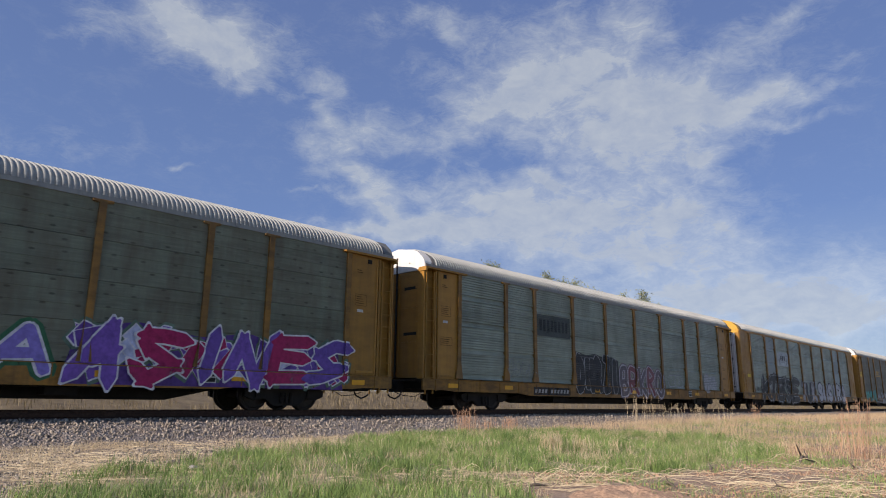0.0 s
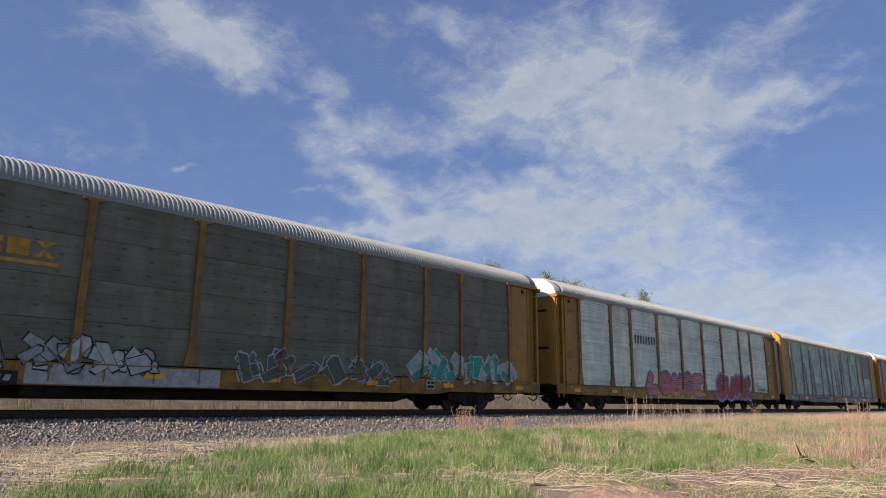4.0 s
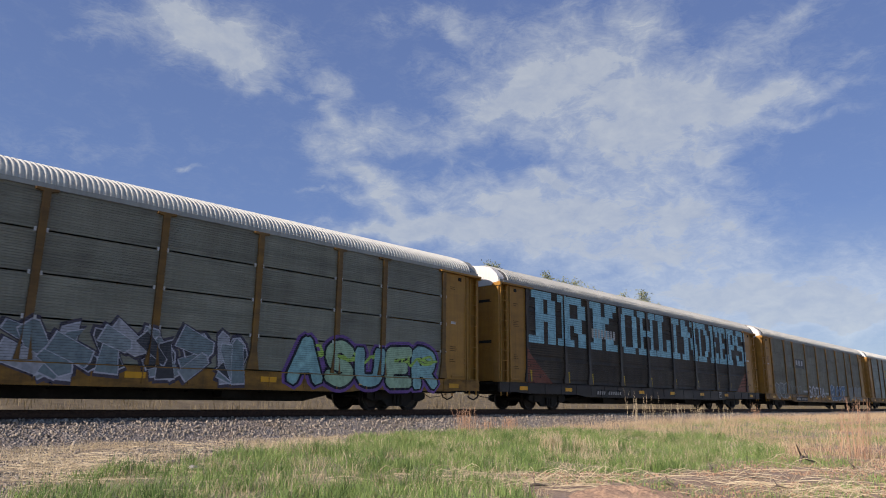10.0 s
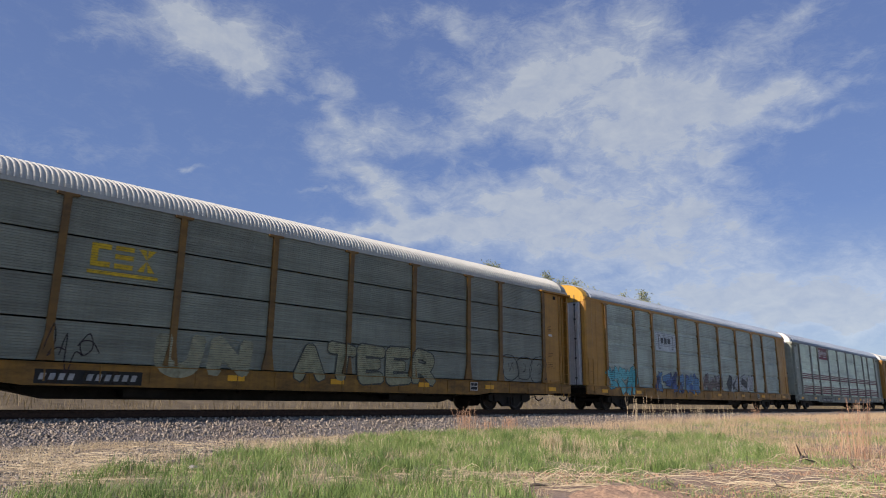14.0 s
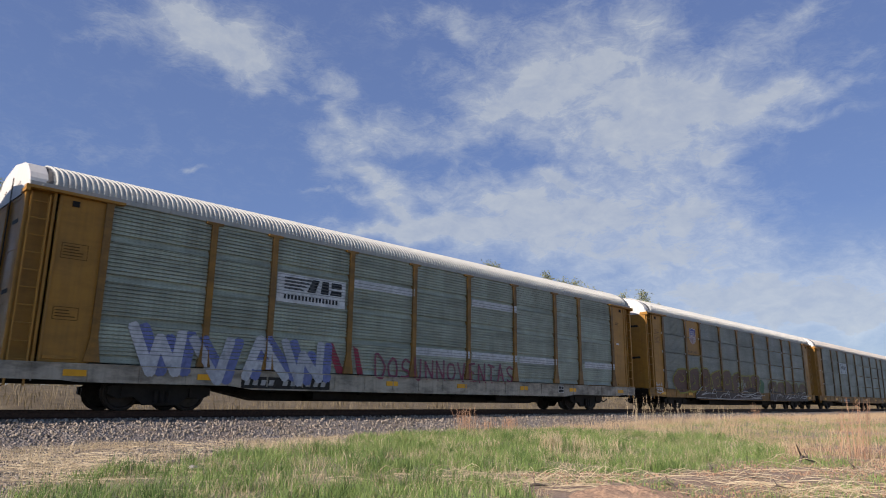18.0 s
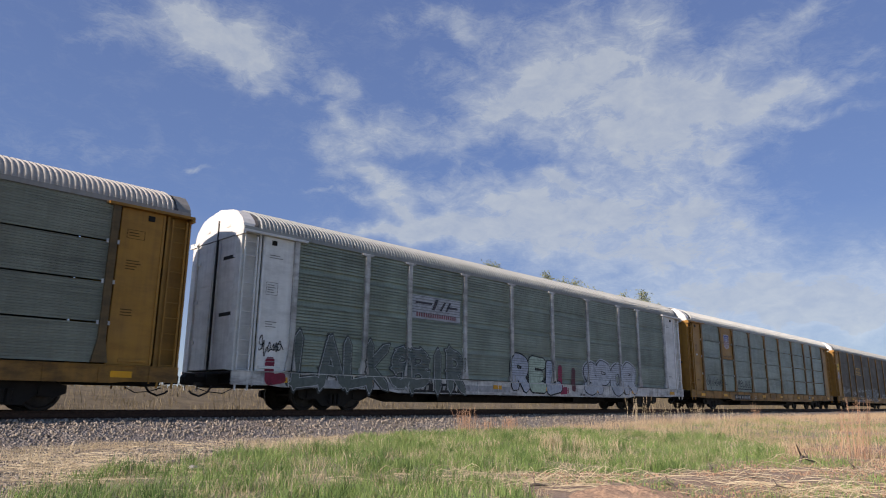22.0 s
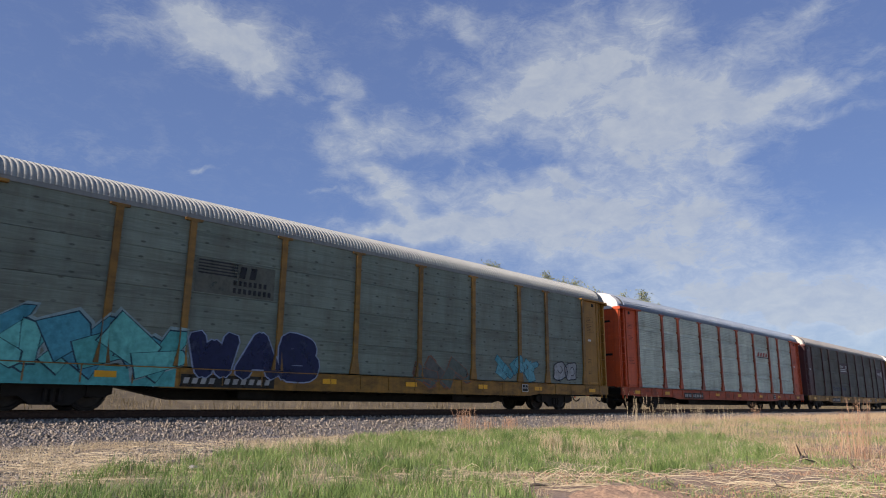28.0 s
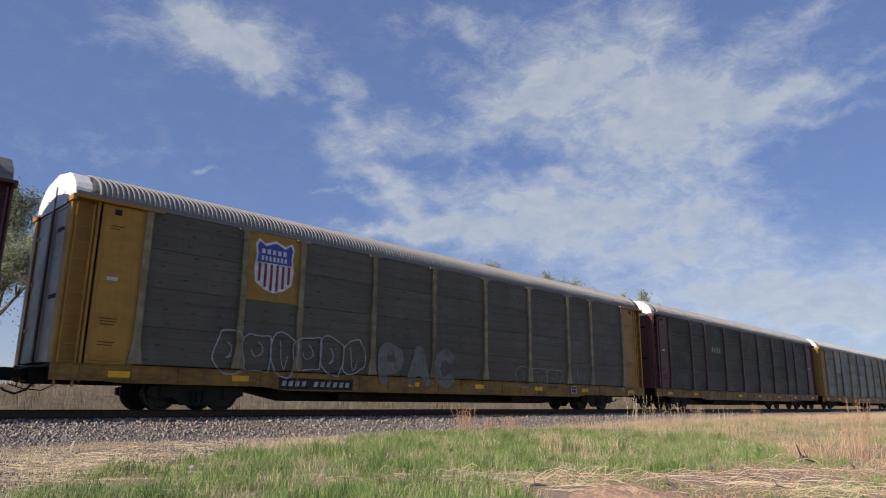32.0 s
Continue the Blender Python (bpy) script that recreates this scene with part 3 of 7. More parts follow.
def rail_car(spec, label):
    """One enclosed car for motor vehicles; x runs from its front end to its rear end, the rail top is z = 0."""
    car = tagged(new("autorack_car"), label, "freight car", "cars of the passing train")
    CAR_STYLE[car.name] = spec["style"]
    body = paint(spec["body"], 0.5, spec.get("grime", 0.45), soot=0.2)
    style_dull = spec["style"] == "flat" or spec["panel"][1] < 0.08
    # Warm tint and gain put into the sheet colour to offset blue skylight.
    warmed = tuple(c * k for c, k in zip(spec["panel"], (1.07, 1.0, 0.86))) if spec["panel"][1] < 0.17 else tuple(c * k for c, k in zip(spec["panel"], (1.05, 1.0, 0.90)))
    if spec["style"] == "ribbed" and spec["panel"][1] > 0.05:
        warmed = tuple(min(0.72, (1.2 if spec["panel"][1] > 0.3 else 1.3) * c) for c in warmed)
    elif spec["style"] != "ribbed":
        warmed = tuple(1.38 * c for c in warmed)
    pan = paint(warmed, 0.6 if style_dull else 0.45, spec.get("pgrime", 0.4), 0.0, spec.get("spread", 0.08), 0.1, {"ribbed": 0.3, "fine": 0.15, "flat": 0.85}[spec["style"]], 0.0, spec.get("dust", 0.6 if style_dull else 0.3), spec.get("dashes", (1.3, 3.1)) if spec["style"] == "flat" else None, 0.55)
    light = paint(spec.get("light", spec["panel"]), 0.5, 0.25)
    roofm = paint(spec["roof"], 0.45, 0.15, 0.0, 0.05, 0.02)
    eavem = paint(tuple(0.8 * c for c in spec["roof"]), 0.6, 0.4)
    capm = paint(spec["cap"], 0.5, 0.3, 0.0, 0.05, 0.12)
    endm = paint(spec.get("end", spec["body"]), 0.5, 0.4, soot=0.18)
    postm = paint(spec.get("post", tuple((0.62 if spec["style"] == "fine" else 0.84) * c for c in spec["body"])), 0.5, 0.6, soot=0.4, dust=0.5)
    sillm = paint(spec.get("sill", tuple(0.82 * c for c in spec["body"])), 0.55, 0.7, 0.0, 0.12, 0.5, soot=0.55)
    far_end = Matrix.Translation((CAR_L, 0, 0)) @ pose(0, 0, 0, 0, 0, 180)
    mirror = Matrix.Diagonal((1, -1, 1, 1))
    flip = Matrix.Translation((CAR_L, 0, 0)) @ Matrix.Diagonal((-1, 1, 1, 1))
    shared("underframe", "underframe", M_DARK, car)
    shared("roof", "roof", roofm, car)
    cap = "cap_long" if spec.get("smooth") else "cap"
    shared("roof_end", cap, capm, car)
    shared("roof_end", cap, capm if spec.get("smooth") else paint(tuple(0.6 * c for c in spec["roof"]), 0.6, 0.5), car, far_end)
    for s in (None, far_end):
        shared("flashing", "flashing", M_FLASH, car, s)
        shared("sill", "sill", sillm, car, s)
        shared("eave_rail", "eave", body if spec.get("smooth") else eavem, car, s)
    for e in (Matrix(), far_end):
        shared("door_seam", "seam", M_DARK, car, e)
        shared("coupler", "coupler", M_DARK, car, e)
        shared("air_hose", "hose", M_RUBBER, car, e)
        if spec.get("smooth"):
            for key in ("door_ribs", "rod_near", "rod_far"):
                shared("door_ribs" if key == "door_ribs" else "locking_rod", key, endm if key == "door_ribs" else M_FLASH, car, e)
        else:
            for key in ("slot_high", "slot_low"):
                shared("door_slot", key, M_DARK, car, e)
        for s in (1, -1):
            shared("door_leaf", "door", endm, car, e if s == 1 else e @ mirror)
            shared("corner_column" if not spec.get("smooth") else "end_plate", "column" if not spec.get("smooth") else "end_plate_smooth", body, car, e if s == 1 else e @ mirror)
            if spec.get("smooth"):
                for extra in ("plate_fold", "step_frame"):
                    shared(extra, extra, body, car, e if s == 1 else e @ mirror)
            if not spec.get("smooth"):
                shared("ladder", "ladder", body, car, e if s == 1 else e @ mirror)
                shared("end_plate", "end_plate", body, car, e if s == 1 else e @ mirror)
                for extra in ("stile", "lamp_hood", "latch_bar") if s == 1 and e == Matrix() or s == -1 and e != Matrix() else ():
                    shared(extra, extra, body if extra != "lamp_hood" else M_DARK, car, e if s == 1 else e @ mirror)
                shared("header_bar", "header", body, car, e if s == 1 else e @ mirror)
    for x in EDGES:
        shared("post", "post", postm, car, Matrix.Translation((x, 0, 0)))
        shared("post", "post", postm, car, Matrix.Translation((x, 0, 0)) @ pose(0, 0, 0, 0, 0, 180))
    style = spec["style"]
    plate_bays, light_bays = spec.get("plate_bays", {}), spec.get("light_bays", ())
    for i, (x0, x1) in enumerate(zip(EDGES, EDGES[1:])):
        w = x1 - x0 - 0.06
        for r, (z0, z1) in enumerate(ROWS):
            if style != "fine":
                z0, z1 = z0 - 0.017, z1 + 0.017
            if r == 0:
                z0 = 1.122
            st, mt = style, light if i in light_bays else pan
            if i in plate_bays and r in plate_bays[i]:
                st, mt = "plate", body
            ob = part("panel", panel_for(w, z1 - z0, st), mt, car)
            ob.matrix_basis = Matrix.Translation((x0 + 0.03, PANEL_Y, z0))
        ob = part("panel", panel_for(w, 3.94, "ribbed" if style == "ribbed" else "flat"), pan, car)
        ob.matrix_basis = Matrix.Translation((x1 - 0.03, -PANEL_Y, 1.1)) @ pose(0, 0, 0, 0, 0, 180)
    if spec.get("clips"):
        for x in EDGES:
            for z in (2.065, 3.065, 4.065):
                for side in (-0.125, 0.125):
                    shared("clip", "clip", M_CLIP, car, Matrix.Translation((x + side, 0, z)))
    for x in spec.get("marks", (1.5, 4.7, 11.2, 14.6, 18.3, 21.8, 25.9)):
        shared("reflector", "reflector", M_REFLECT, car, Matrix.Translation((x, 0, 0)))
    for cx in (3.74, 23.56):
        truck = shared("truck", "bolster", M_DARK, car, Matrix.Translation((cx, 0, 0)))
        for s in (0, 180):
            shared("sideframe", "sideframe", M_DARK, truck, pose(0, 0, 0, 0, 0, s))
        for dx in (-0.87, 0.87):
            ws = shared("wheelset", "wheelset", M_WHEEL, truck)
            ws.matrix_parent_inverse = Matrix.Translation((dx, 0, 0.457))
            WHEELS.append(ws)
    CARS.append(car)
    rng = random.Random(len(CARS))
    lay(car, "label_frame", rect(20.7, 0.72, 21.1, 1.02), spray((0.42, 0.41, 0.38)), 8, "white frame of a small data label")
    lay(car, "data_label", many([[(20.73, 0.75), (21.07, 0.75), (21.07, 0.86), (20.73, 0.86)], [(20.73, 0.89), (20.88, 0.89), (20.88, 0.99), (20.73, 0.99)], [(20.91, 0.89), (21.07, 0.89), (21.07, 0.99), (20.91, 0.99)]]), spray((0.02, 0.02, 0.018)), 12, "black data label")
    ink = spray(tuple(c * 0.32 for c in spec["body"]))
    for x0 in (0.92, 25.72) if not spec.get("smooth") else ():
        for z, k in ((4.3, 2), (3.7, 4), (2.3, 3), (1.75, 2)):
            if rng.random() < 0.35:
                continue
            z += rng.uniform(-0.2, 0.2)
            w_ = rng.uniform(0.28, 0.5)
            lines = [[(x0, z - 0.07 * i), (x0 + w_ * rng.uniform(0.6, 1.0), z - 0.07 * i)] for i in range(k)]
            lay(car, "stencil", many([[a, b_, (b_[0], b_[1] + 0.026), (a[0], a[1] + 0.026)] for a, b_ in lines]), ink, 9, "small dark stencilled data lines")
            if rng.random() < 0.4:
                a0, a1, c0, c1 = x0 - 0.05, x0 + w_ + 0.05, z - 0.07 * k, z + 0.08
                lay(car, "stencil_frame", many([rect(a0, c0, a1, c0 + 0.015)[0], rect(a0, c1, a1, c1 + 0.015)[0], rect(a0, c0 + 0.015, a0 + 0.015, c1)[0], rect(a1 - 0.015, c0 + 0.015, a1, c1)[0]]), ink, 9, "thin dark stencilled frame")
        if rng.random() < 0.5:
            plate(car, (x0 + 0.05, 3.1, x0 + 0.3, 3.19), (0.46, 0.45, 0.40), 8, "small white label", "small_label")
    return car


# ---- painted shapes on the cars ----
def text_shape(body, offset=0.0, shear=0.0):
    """The outline of a word as points and faces, scaled to the box 0..1 by 0..1."""
    cu = bpy.data.curves.new("word", "FONT")
    cu.body, cu.size, cu.offset, cu.shear = body, 1.0, offset, shear
    cu.resolution_u = 3
    ob = bpy.data.objects.new("word", cu)
    scene.collection.objects.link(ob)
    dg = bpy.context.evaluated_depsgraph_get()
    me = ob.evaluated_get(dg).to_mesh()
    pts = [(v.co.x, v.co.y) for v in me.vertices]
    faces = [tuple(p.vertices) for p in me.polygons]
    ob.evaluated_get(dg).to_mesh_clear()
    bpy.data.objects.remove(ob)
    bpy.data.curves.remove(cu)
    x0, x1 = min(p[0] for p in pts), max(p[0] for p in pts)
    y0, y1 = min(p[1] for p in pts), max(p[1] for p in pts)
    return [((x - x0) / (x1 - x0), (y - y0) / (y1 - y0)) for x, y in pts], faces


def fit_box(shape, x0, z0, x1, z1, warp=None):
    pts, faces = shape
    out = []
    for u, v in pts:
        if warp:
            u, v = warp(u, v)
        out.append((x0 + u * (x1 - x0), z0 + v * (z1 - z0)))
    return out, faces


def lay(car, name, shape, mat, layer=0, label=""):
    """Lay a flat painted shape on the wall: on the sheets, and where they stand proud on the posts and the sill."""
    pts, faces = shape
    bm = bmesh.new()
    d = 0.0012 * layer

    def copy_at(y, cuts):
        b2 = bmesh.new()
        vs = [b2.verts.new((x, y, z)) for x, z in pts]
        for f in faces:
            try:
                b2.faces.new([vs[i] for i in f])
            except ValueError:
                pass
        for co, no in cuts:
            bmesh.ops.bisect_plane(b2, geom=list(b2.verts) + list(b2.edges) + list(b2.faces), plane_co=co, plane_no=no, clear_outer=True)
        if b2.faces:
            tmp = bpy.data.meshes.new("tmp")
            b2.to_mesh(tmp)
            bm.from_mesh(tmp)
            bpy.data.meshes.remove(tmp)
        b2.free()
    x0, x1 = min(p[0] for p in pts), max(p[0] for p in pts)
    z0, z1 = min(p[1] for p in pts), max(p[1] for p in pts)
    if z1 > 1.09:
        copy_at(PANEL_Y - 0.004 - d, [((0, 0, 1.09), (0, 0, -1))] if z0 < 1.09 else [])
    if z0 < 1.06:
        copy_at(SILL_Y - 0.004 - d, [((0, 0, 1.06), (0, 0, 1))] if z1 > 1.06 else [])
    if z1 > 1.2:
        for e in EDGES:
            if x0 < e + 0.08 and x1 > e - 0.08:
                copy_at(POST_Y - 0.004 - d, [((e + 0.08, 0, 0), (1, 0, 0)), ((e - 0.08, 0, 0), (-1, 0, 0)), ((0, 0, 1.12), (0, 0, -1))])
    for f in bm.faces:
        f.normal_update()
        if f.normal.y > 0:
            f.normal_flip()
    return tagged(part(name, bm, sprayed_on(mat, car), car, label), kind="stuff" if len(faces) > 3 else "")


def rect(x0, z0, x1, z1):
    return [(x0, z0), (x1, z0), (x1, z1), (x0, z1)], [(0, 1, 2, 3)]


def many(polys):
    pts, faces = [], []
    for p in polys:
        faces.append(tuple(range(len(pts), len(pts) + len(p))))
        pts += list(p)
    return pts, faces


def shards(rng, x0, z0, x1, z1, letters):
    """Interlocking pointed letter strokes of a sprayed piece, as convex outlines."""
    out = []
    w = (x1 - x0) / letters
    h = z1 - z0
    for i in range(letters):
        cx = x0 + (i + 0.5) * w
        for j in range(rng.choice((4, 5, 5))):
            ang = rng.choice((85, 100, 62, 118, 15, -15, 30, -30, 45, -45)) + rng.uniform(-8, 8)
            ln = h * rng.uniform(0.55, 0.95) if abs(ang) > 50 else w * rng.uniform(0.6, 1.05)
            th = min(w, h) * rng.uniform(0.34, 0.56)
            a = radians(ang)
            ux, uz = math.cos(a), math.sin(a)
            px, pz = cx + rng.uniform(-0.3, 0.3) * w, z0 + h * (0.5 + rng.uniform(-0.25, 0.25) * (0.3 if abs(ang) > 50 else 1))
            k0, k1 = rng.uniform(0.5, 1.2), rng.uniform(0.4, 1.0)
            q = [(px - ux * ln / 2 - uz * th * k0 / 2, pz - uz * ln / 2 + ux * th * k0 / 2), (px - ux * ln / 2 + uz * th * k0 / 2, pz - uz * ln / 2 - ux * th * k0 / 2),
                 (px + ux * ln * 0.38 + uz * th * k1 / 2, pz + uz * ln * 0.38 - ux * th * k1 / 2), (px + ux * ln / 2 + uz * th * rng.uniform(-0.4, 0.4), pz + uz * ln / 2), (px + ux * ln * 0.38 - uz * th * k1 / 2, pz + uz * ln * 0.38 + ux * th * k1 / 2)]
            q = [(min(max(x, x0 - 0.2), x1 + 0.2), min(max(z, max(z0, 0.6)), z1 + 0.1)) for x, z in q]
            out.append(q)
    return out


def swell(poly, d):
    cx, cz = sum(p[0] for p in poly) / len(poly), sum(p[1] for p in poly) / len(poly)
    out = []
    for x, z in poly:
        r = math.hypot(x - cx, z - cz) or 1
        out.append((x + (x - cx) / r * d, z + (z - cz) / r * d))
    return out


def clipped(poly, axis, limit, above):
    """The part of an outline on one side of a straight line."""
    out = []
    sign = 1 if above else -1
    for p, q in zip(poly, poly[1:] + poly[:1]):
        a, b_ = sign * (p[axis] - limit), sign * (q[axis] - limit)
        if a >= 0:
            out.append(p)
        if (a > 0) != (b_ > 0) and a != b_:
            t = a / (a - b_)
            out.append((p[0] + (q[0] - p[0]) * t, p[1] + (q[1] - p[1]) * t))
    return out if len(out) > 2 else []


def stacked(car, name, polys, mat, layer, label="", step=0.00025, groups=None):
    """Overlapping outlines as one mesh, each a hair above the one before; groups: outlines that share a height."""
    verts, faces = [], []
    for i, p in enumerate(polys):
        p = [tuple(q) for q in p]
        x0, x1 = min(q[0] for q in p), max(q[0] for q in p)
        z0, z1 = min(q[1] for q in p), max(q[1] for q in p)
        d = 0.004 + 0.0012 * layer + step * (groups[i] if groups else i)
        spots = []
        if z1 > 1.09:
            spots.append((PANEL_Y, clipped(p, 1, 1.09, True) if z0 < 1.09 else p))
            for e in EDGES:
                if x0 < e + 0.08 and x1 > e - 0.08:
                    q = clipped(p, 0, e - 0.08, True)
                    q = clipped(q, 0, e + 0.08, False) if q else q
                    spots.append((POST_Y, clipped(q, 1, 1.12, True) if q else q))
        if z0 < 1.06:
            spots.append((SILL_Y, clipped(p, 1, 1.06, False)))
        for y, q in spots:
            if q:
                area = sum(a[0] * b_[1] - b_[0] * a[1] for a, b_ in zip(q, q[1:] + q[:1]))
                q = q if area > 0 else q[::-1]
                faces.append(tuple(range(len(verts), len(verts) + len(q))))
                verts += [(x, y - d, z) for x, z in q]
    me = bpy.data.meshes.new(name)
    me.from_pydata(verts, [], faces)
    ob = part(name, me, sprayed_on(mat, car), car, label)
    return tagged(ob, kind="stuff")


def piece(car, seed, box4, letters, fills, edge, halo=None, label="sprayed graffiti lettering"):
    """A sprayed wild-style piece: halo, outline and fills in several colours."""
    rng = random.Random(seed)
    polys = shards(rng, *box4, letters)
    if halo:
        stacked(car, "graffiti", [swell(p, 0.13) for p in polys], spray(halo), 0, label, 0.0001)
    tint = [rng.randrange(len(fills)) for _ in polys]
    stacked(car, "graffiti", [swell(p, 0.042) for p in polys], spray(edge), 8, label, 0.0006)
    for k, c in enumerate(fills):
        own = [i for i in range(len(polys)) if tint[i] == k]
        if own:
            stacked(car, "graffiti", [polys[i] for i in own], spray(c), 8.25, label, 0.0006, own)


LETTERS = {
    "A": (((0, 0), (0.5, 1), (1, 0)), ((0.2, 0.36), (0.8, 0.36))), "B": (((0, 0), (0, 1), (0.7, 0.97), (0.85, 0.76), (0.6, 0.54), (0, 0.52)), ((0.6, 0.54), (0.98, 0.34), (0.8, 0.04), (0, 0))),
    "C": (((1, 0.84), (0.6, 1), (0.15, 0.82), (0, 0.5), (0.15, 0.16), (0.6, 0), (1, 0.16)),), "D": (((0, 0), (0, 1), (0.6, 0.96), (1, 0.6), (0.95, 0.3), (0.6, 0.03), (0, 0)),),
    "E": (((1, 1), (0, 1), (0, 0), (1, 0)), ((0, 0.5), (0.8, 0.5))), "e": (((0.08, 0.5), (0.95, 0.56), (0.85, 0.9), (0.5, 1), (0.1, 0.8), (0, 0.42), (0.2, 0.08), (0.6, 0), (1, 0.18)),),
    "G": (((1, 0.84), (0.6, 1), (0.15, 0.82), (0, 0.5), (0.15, 0.16), (0.6, 0), (1, 0.16), (1, 0.48), (0.6, 0.48)),), "H": (((0, 0), (0, 1)), ((1, 0), (1, 1)), ((0, 0.5), (1, 0.5))), "I": (((0.5, 0), (0.5, 1)),),
    "K": (((0, 0), (0, 1)), ((1, 1), (0.1, 0.46), (1, 0))), "L": (((0.1, 1), (0, 0), (1, 0.04)),), "M": (((0, 0), (0.1, 1), (0.5, 0.35), (0.9, 1), (1, 0)),), "N": (((0, 0), (0.05, 1), (0.95, 0), (1, 1)),),
    "O": (((0.5, 1), (0.1, 0.82), (0, 0.5), (0.1, 0.16), (0.5, 0), (0.9, 0.16), (1, 0.5), (0.9, 0.82), (0.5, 1)),), "P": (((0, 0), (0, 1), (0.75, 0.96), (0.95, 0.72), (0.7, 0.46), (0, 0.44)),),
    "R": (((0, 0), (0, 1), (0.75, 0.96), (0.92, 0.74), (0.65, 0.5), (0, 0.48)), ((0.4, 0.5), (1, 0))), "S": (((1, 0.84), (0.55, 1), (0.08, 0.8), (0.2, 0.56), (0.8, 0.44), (0.95, 0.2), (0.5, 0), (0, 0.14)),),
    "T": (((0, 1), (1, 0.96)), ((0.5, 0.96), (0.45, 0))), "U": (((0, 1), (0.05, 0.25), (0.45, 0), (0.9, 0.2), (1, 1)),), "V": (((0, 1), (0.5, 0), (1, 1)),), "W": (((0, 1), (0.2, 0), (0.5, 0.75), (0.8, 0), (1, 1)),), "X": (((0, 0), (1, 1)), ((0, 1), (1, 0))), "Z": (((0, 1), (1, 1), (0, 0), (1, 0)),), "1": (((0.3, 0.8), (0.55, 1), (0.55, 0)),),
}
CURVED = "BCDeGOPRSU"


def strip(line, w, spike=False):
    """A brush line of even width as quads that share their edges; its ends are slightly rounded."""
    k = len(line)
    sides = []
    for i, (x, z) in enumerate(line):
        a, b_ = line[max(i - 1, 0)], line[min(i + 1, k - 1)]
        dx, dz = b_[0] - a[0], b_[1] - a[1]
        r = math.hypot(dx, dz) or 1e-6
        nx_, nz_ = -dz / r * w / 2, dx / r * w / 2
        sides.append(((x + nx_, z + nz_), (x - nx_, z - nz_)))
    quads = [[s0[0], s0[1], s1[1], s1[0]] for s0, s1 in zip(sides, sides[1:])]
    for end, back, s in ((line[0], line[1], sides[0]), (line[-1], line[-2], sides[-1])):
        dx, dz = end[0] - back[0], end[1] - back[1]
        r = math.hypot(dx, dz) or 1e-6
        reach, keep = (0.75, 0.15) if spike else (0.32, 0.62)
        tip = (end[0] + dx / r * w * reach, end[1] + dz / r * w * reach)
        m0, m1 = [((p[0] - end[0]) * keep + tip[0], (p[1] - end[1]) * keep + tip[1]) for p in s]
        quads.append([s[0], s[1], m1, m0])
    return quads


def throw(car, text, box4, fills, edge=None, w=0.3, ew=0.05, halo=None, hw=0.09, lean=0.0, wob=0.04, seed=1, gap=0.12, layer=0, label="sprayed graffiti lettering", spike=False):
    """Sprayed letters as fat brush lines: a soft halo, an outline and the fill, each in its own colour."""
    rng = random.Random(seed)
    x0, z0, x1, z1 = box4
    cw = (x1 - x0) / len(text)
    lines = []
    for i, ch in enumerate(text):
        if ch == " ":
            continue
        ax, az_, sx, sz = x0 + (i + gap / 2) * cw + w / 2, z0 + w / 2, cw * (1 - gap) - w, (z1 - z0 - w) * rng.uniform(0.92, 1.05)
        for stroke in LETTERS[ch]:
            pts = [(u + rng.uniform(-wob, wob), v + rng.uniform(-wob, wob)) for u, v in stroke]
            pts = [(ax + u * sx + lean * (v - 0.5) * (z1 - z0), az_ + v * sz) for u, v in pts]
            if ch in CURVED and not spike:
                lines.append((i, smooth_line(pts, 4)))
            else:
                lines += [(i, [p, q]) for p, q in zip(pts, pts[1:])]

    def coat(width, color, ly, chosen):
        polys, groups = [], []
        for g, (i, line) in enumerate(chosen):
            q = strip(line, width, spike)
            polys += q
            groups += [g] * len(q)
        if polys:
            stacked(car, "graffiti", polys, spray(color), ly, label, 0.0002, groups)
    if halo:
        coat(w + 2 * ew + 2 * hw, halo, layer, lines)
    if edge:
        coat(w + 2 * ew, edge, layer + 8, lines)
    for k, c in enumerate(fills):
        coat(w, c, layer + 16 + k, [q for q in lines if q[0] % len(fills) == k])


def word(car, text, box4, fill, edge=None, off=0.02, edge_off=0.07, wave=0.0, label="sprayed graffiti lettering"):
    h = box4[3] - box4[1]
    throw(car, text, box4, [fill], edge, h * (0.13 + 1.6 * off), h * 0.045 + 0.4 * edge_off * h, wob=0.03 + wave * 0.3, seed=len(text) + int(box4[0] * 3), label=label)


def ribbon(pts, w):
    polys = []
    for (xa, za), (xb, zb) in zip(pts, pts[1:]):
        d = math.hypot(xb - xa, zb - za) or 1e-6
        nx_, nz_ = -(zb - za) / d * w / 2, (xb - xa) / d * w / 2
        ex, ez = (xb - xa) / d * w * 0.3, (zb - za) / d * w * 0.3
        polys.append([(xa + nx_ - ex, za + nz_ - ez), (xa - nx_ - ex, za - nz_ - ez), (xb - nx_ + ex, zb - nz_ + ez), (xb + nx_ + ex, zb + nz_ + ez)])
    return polys


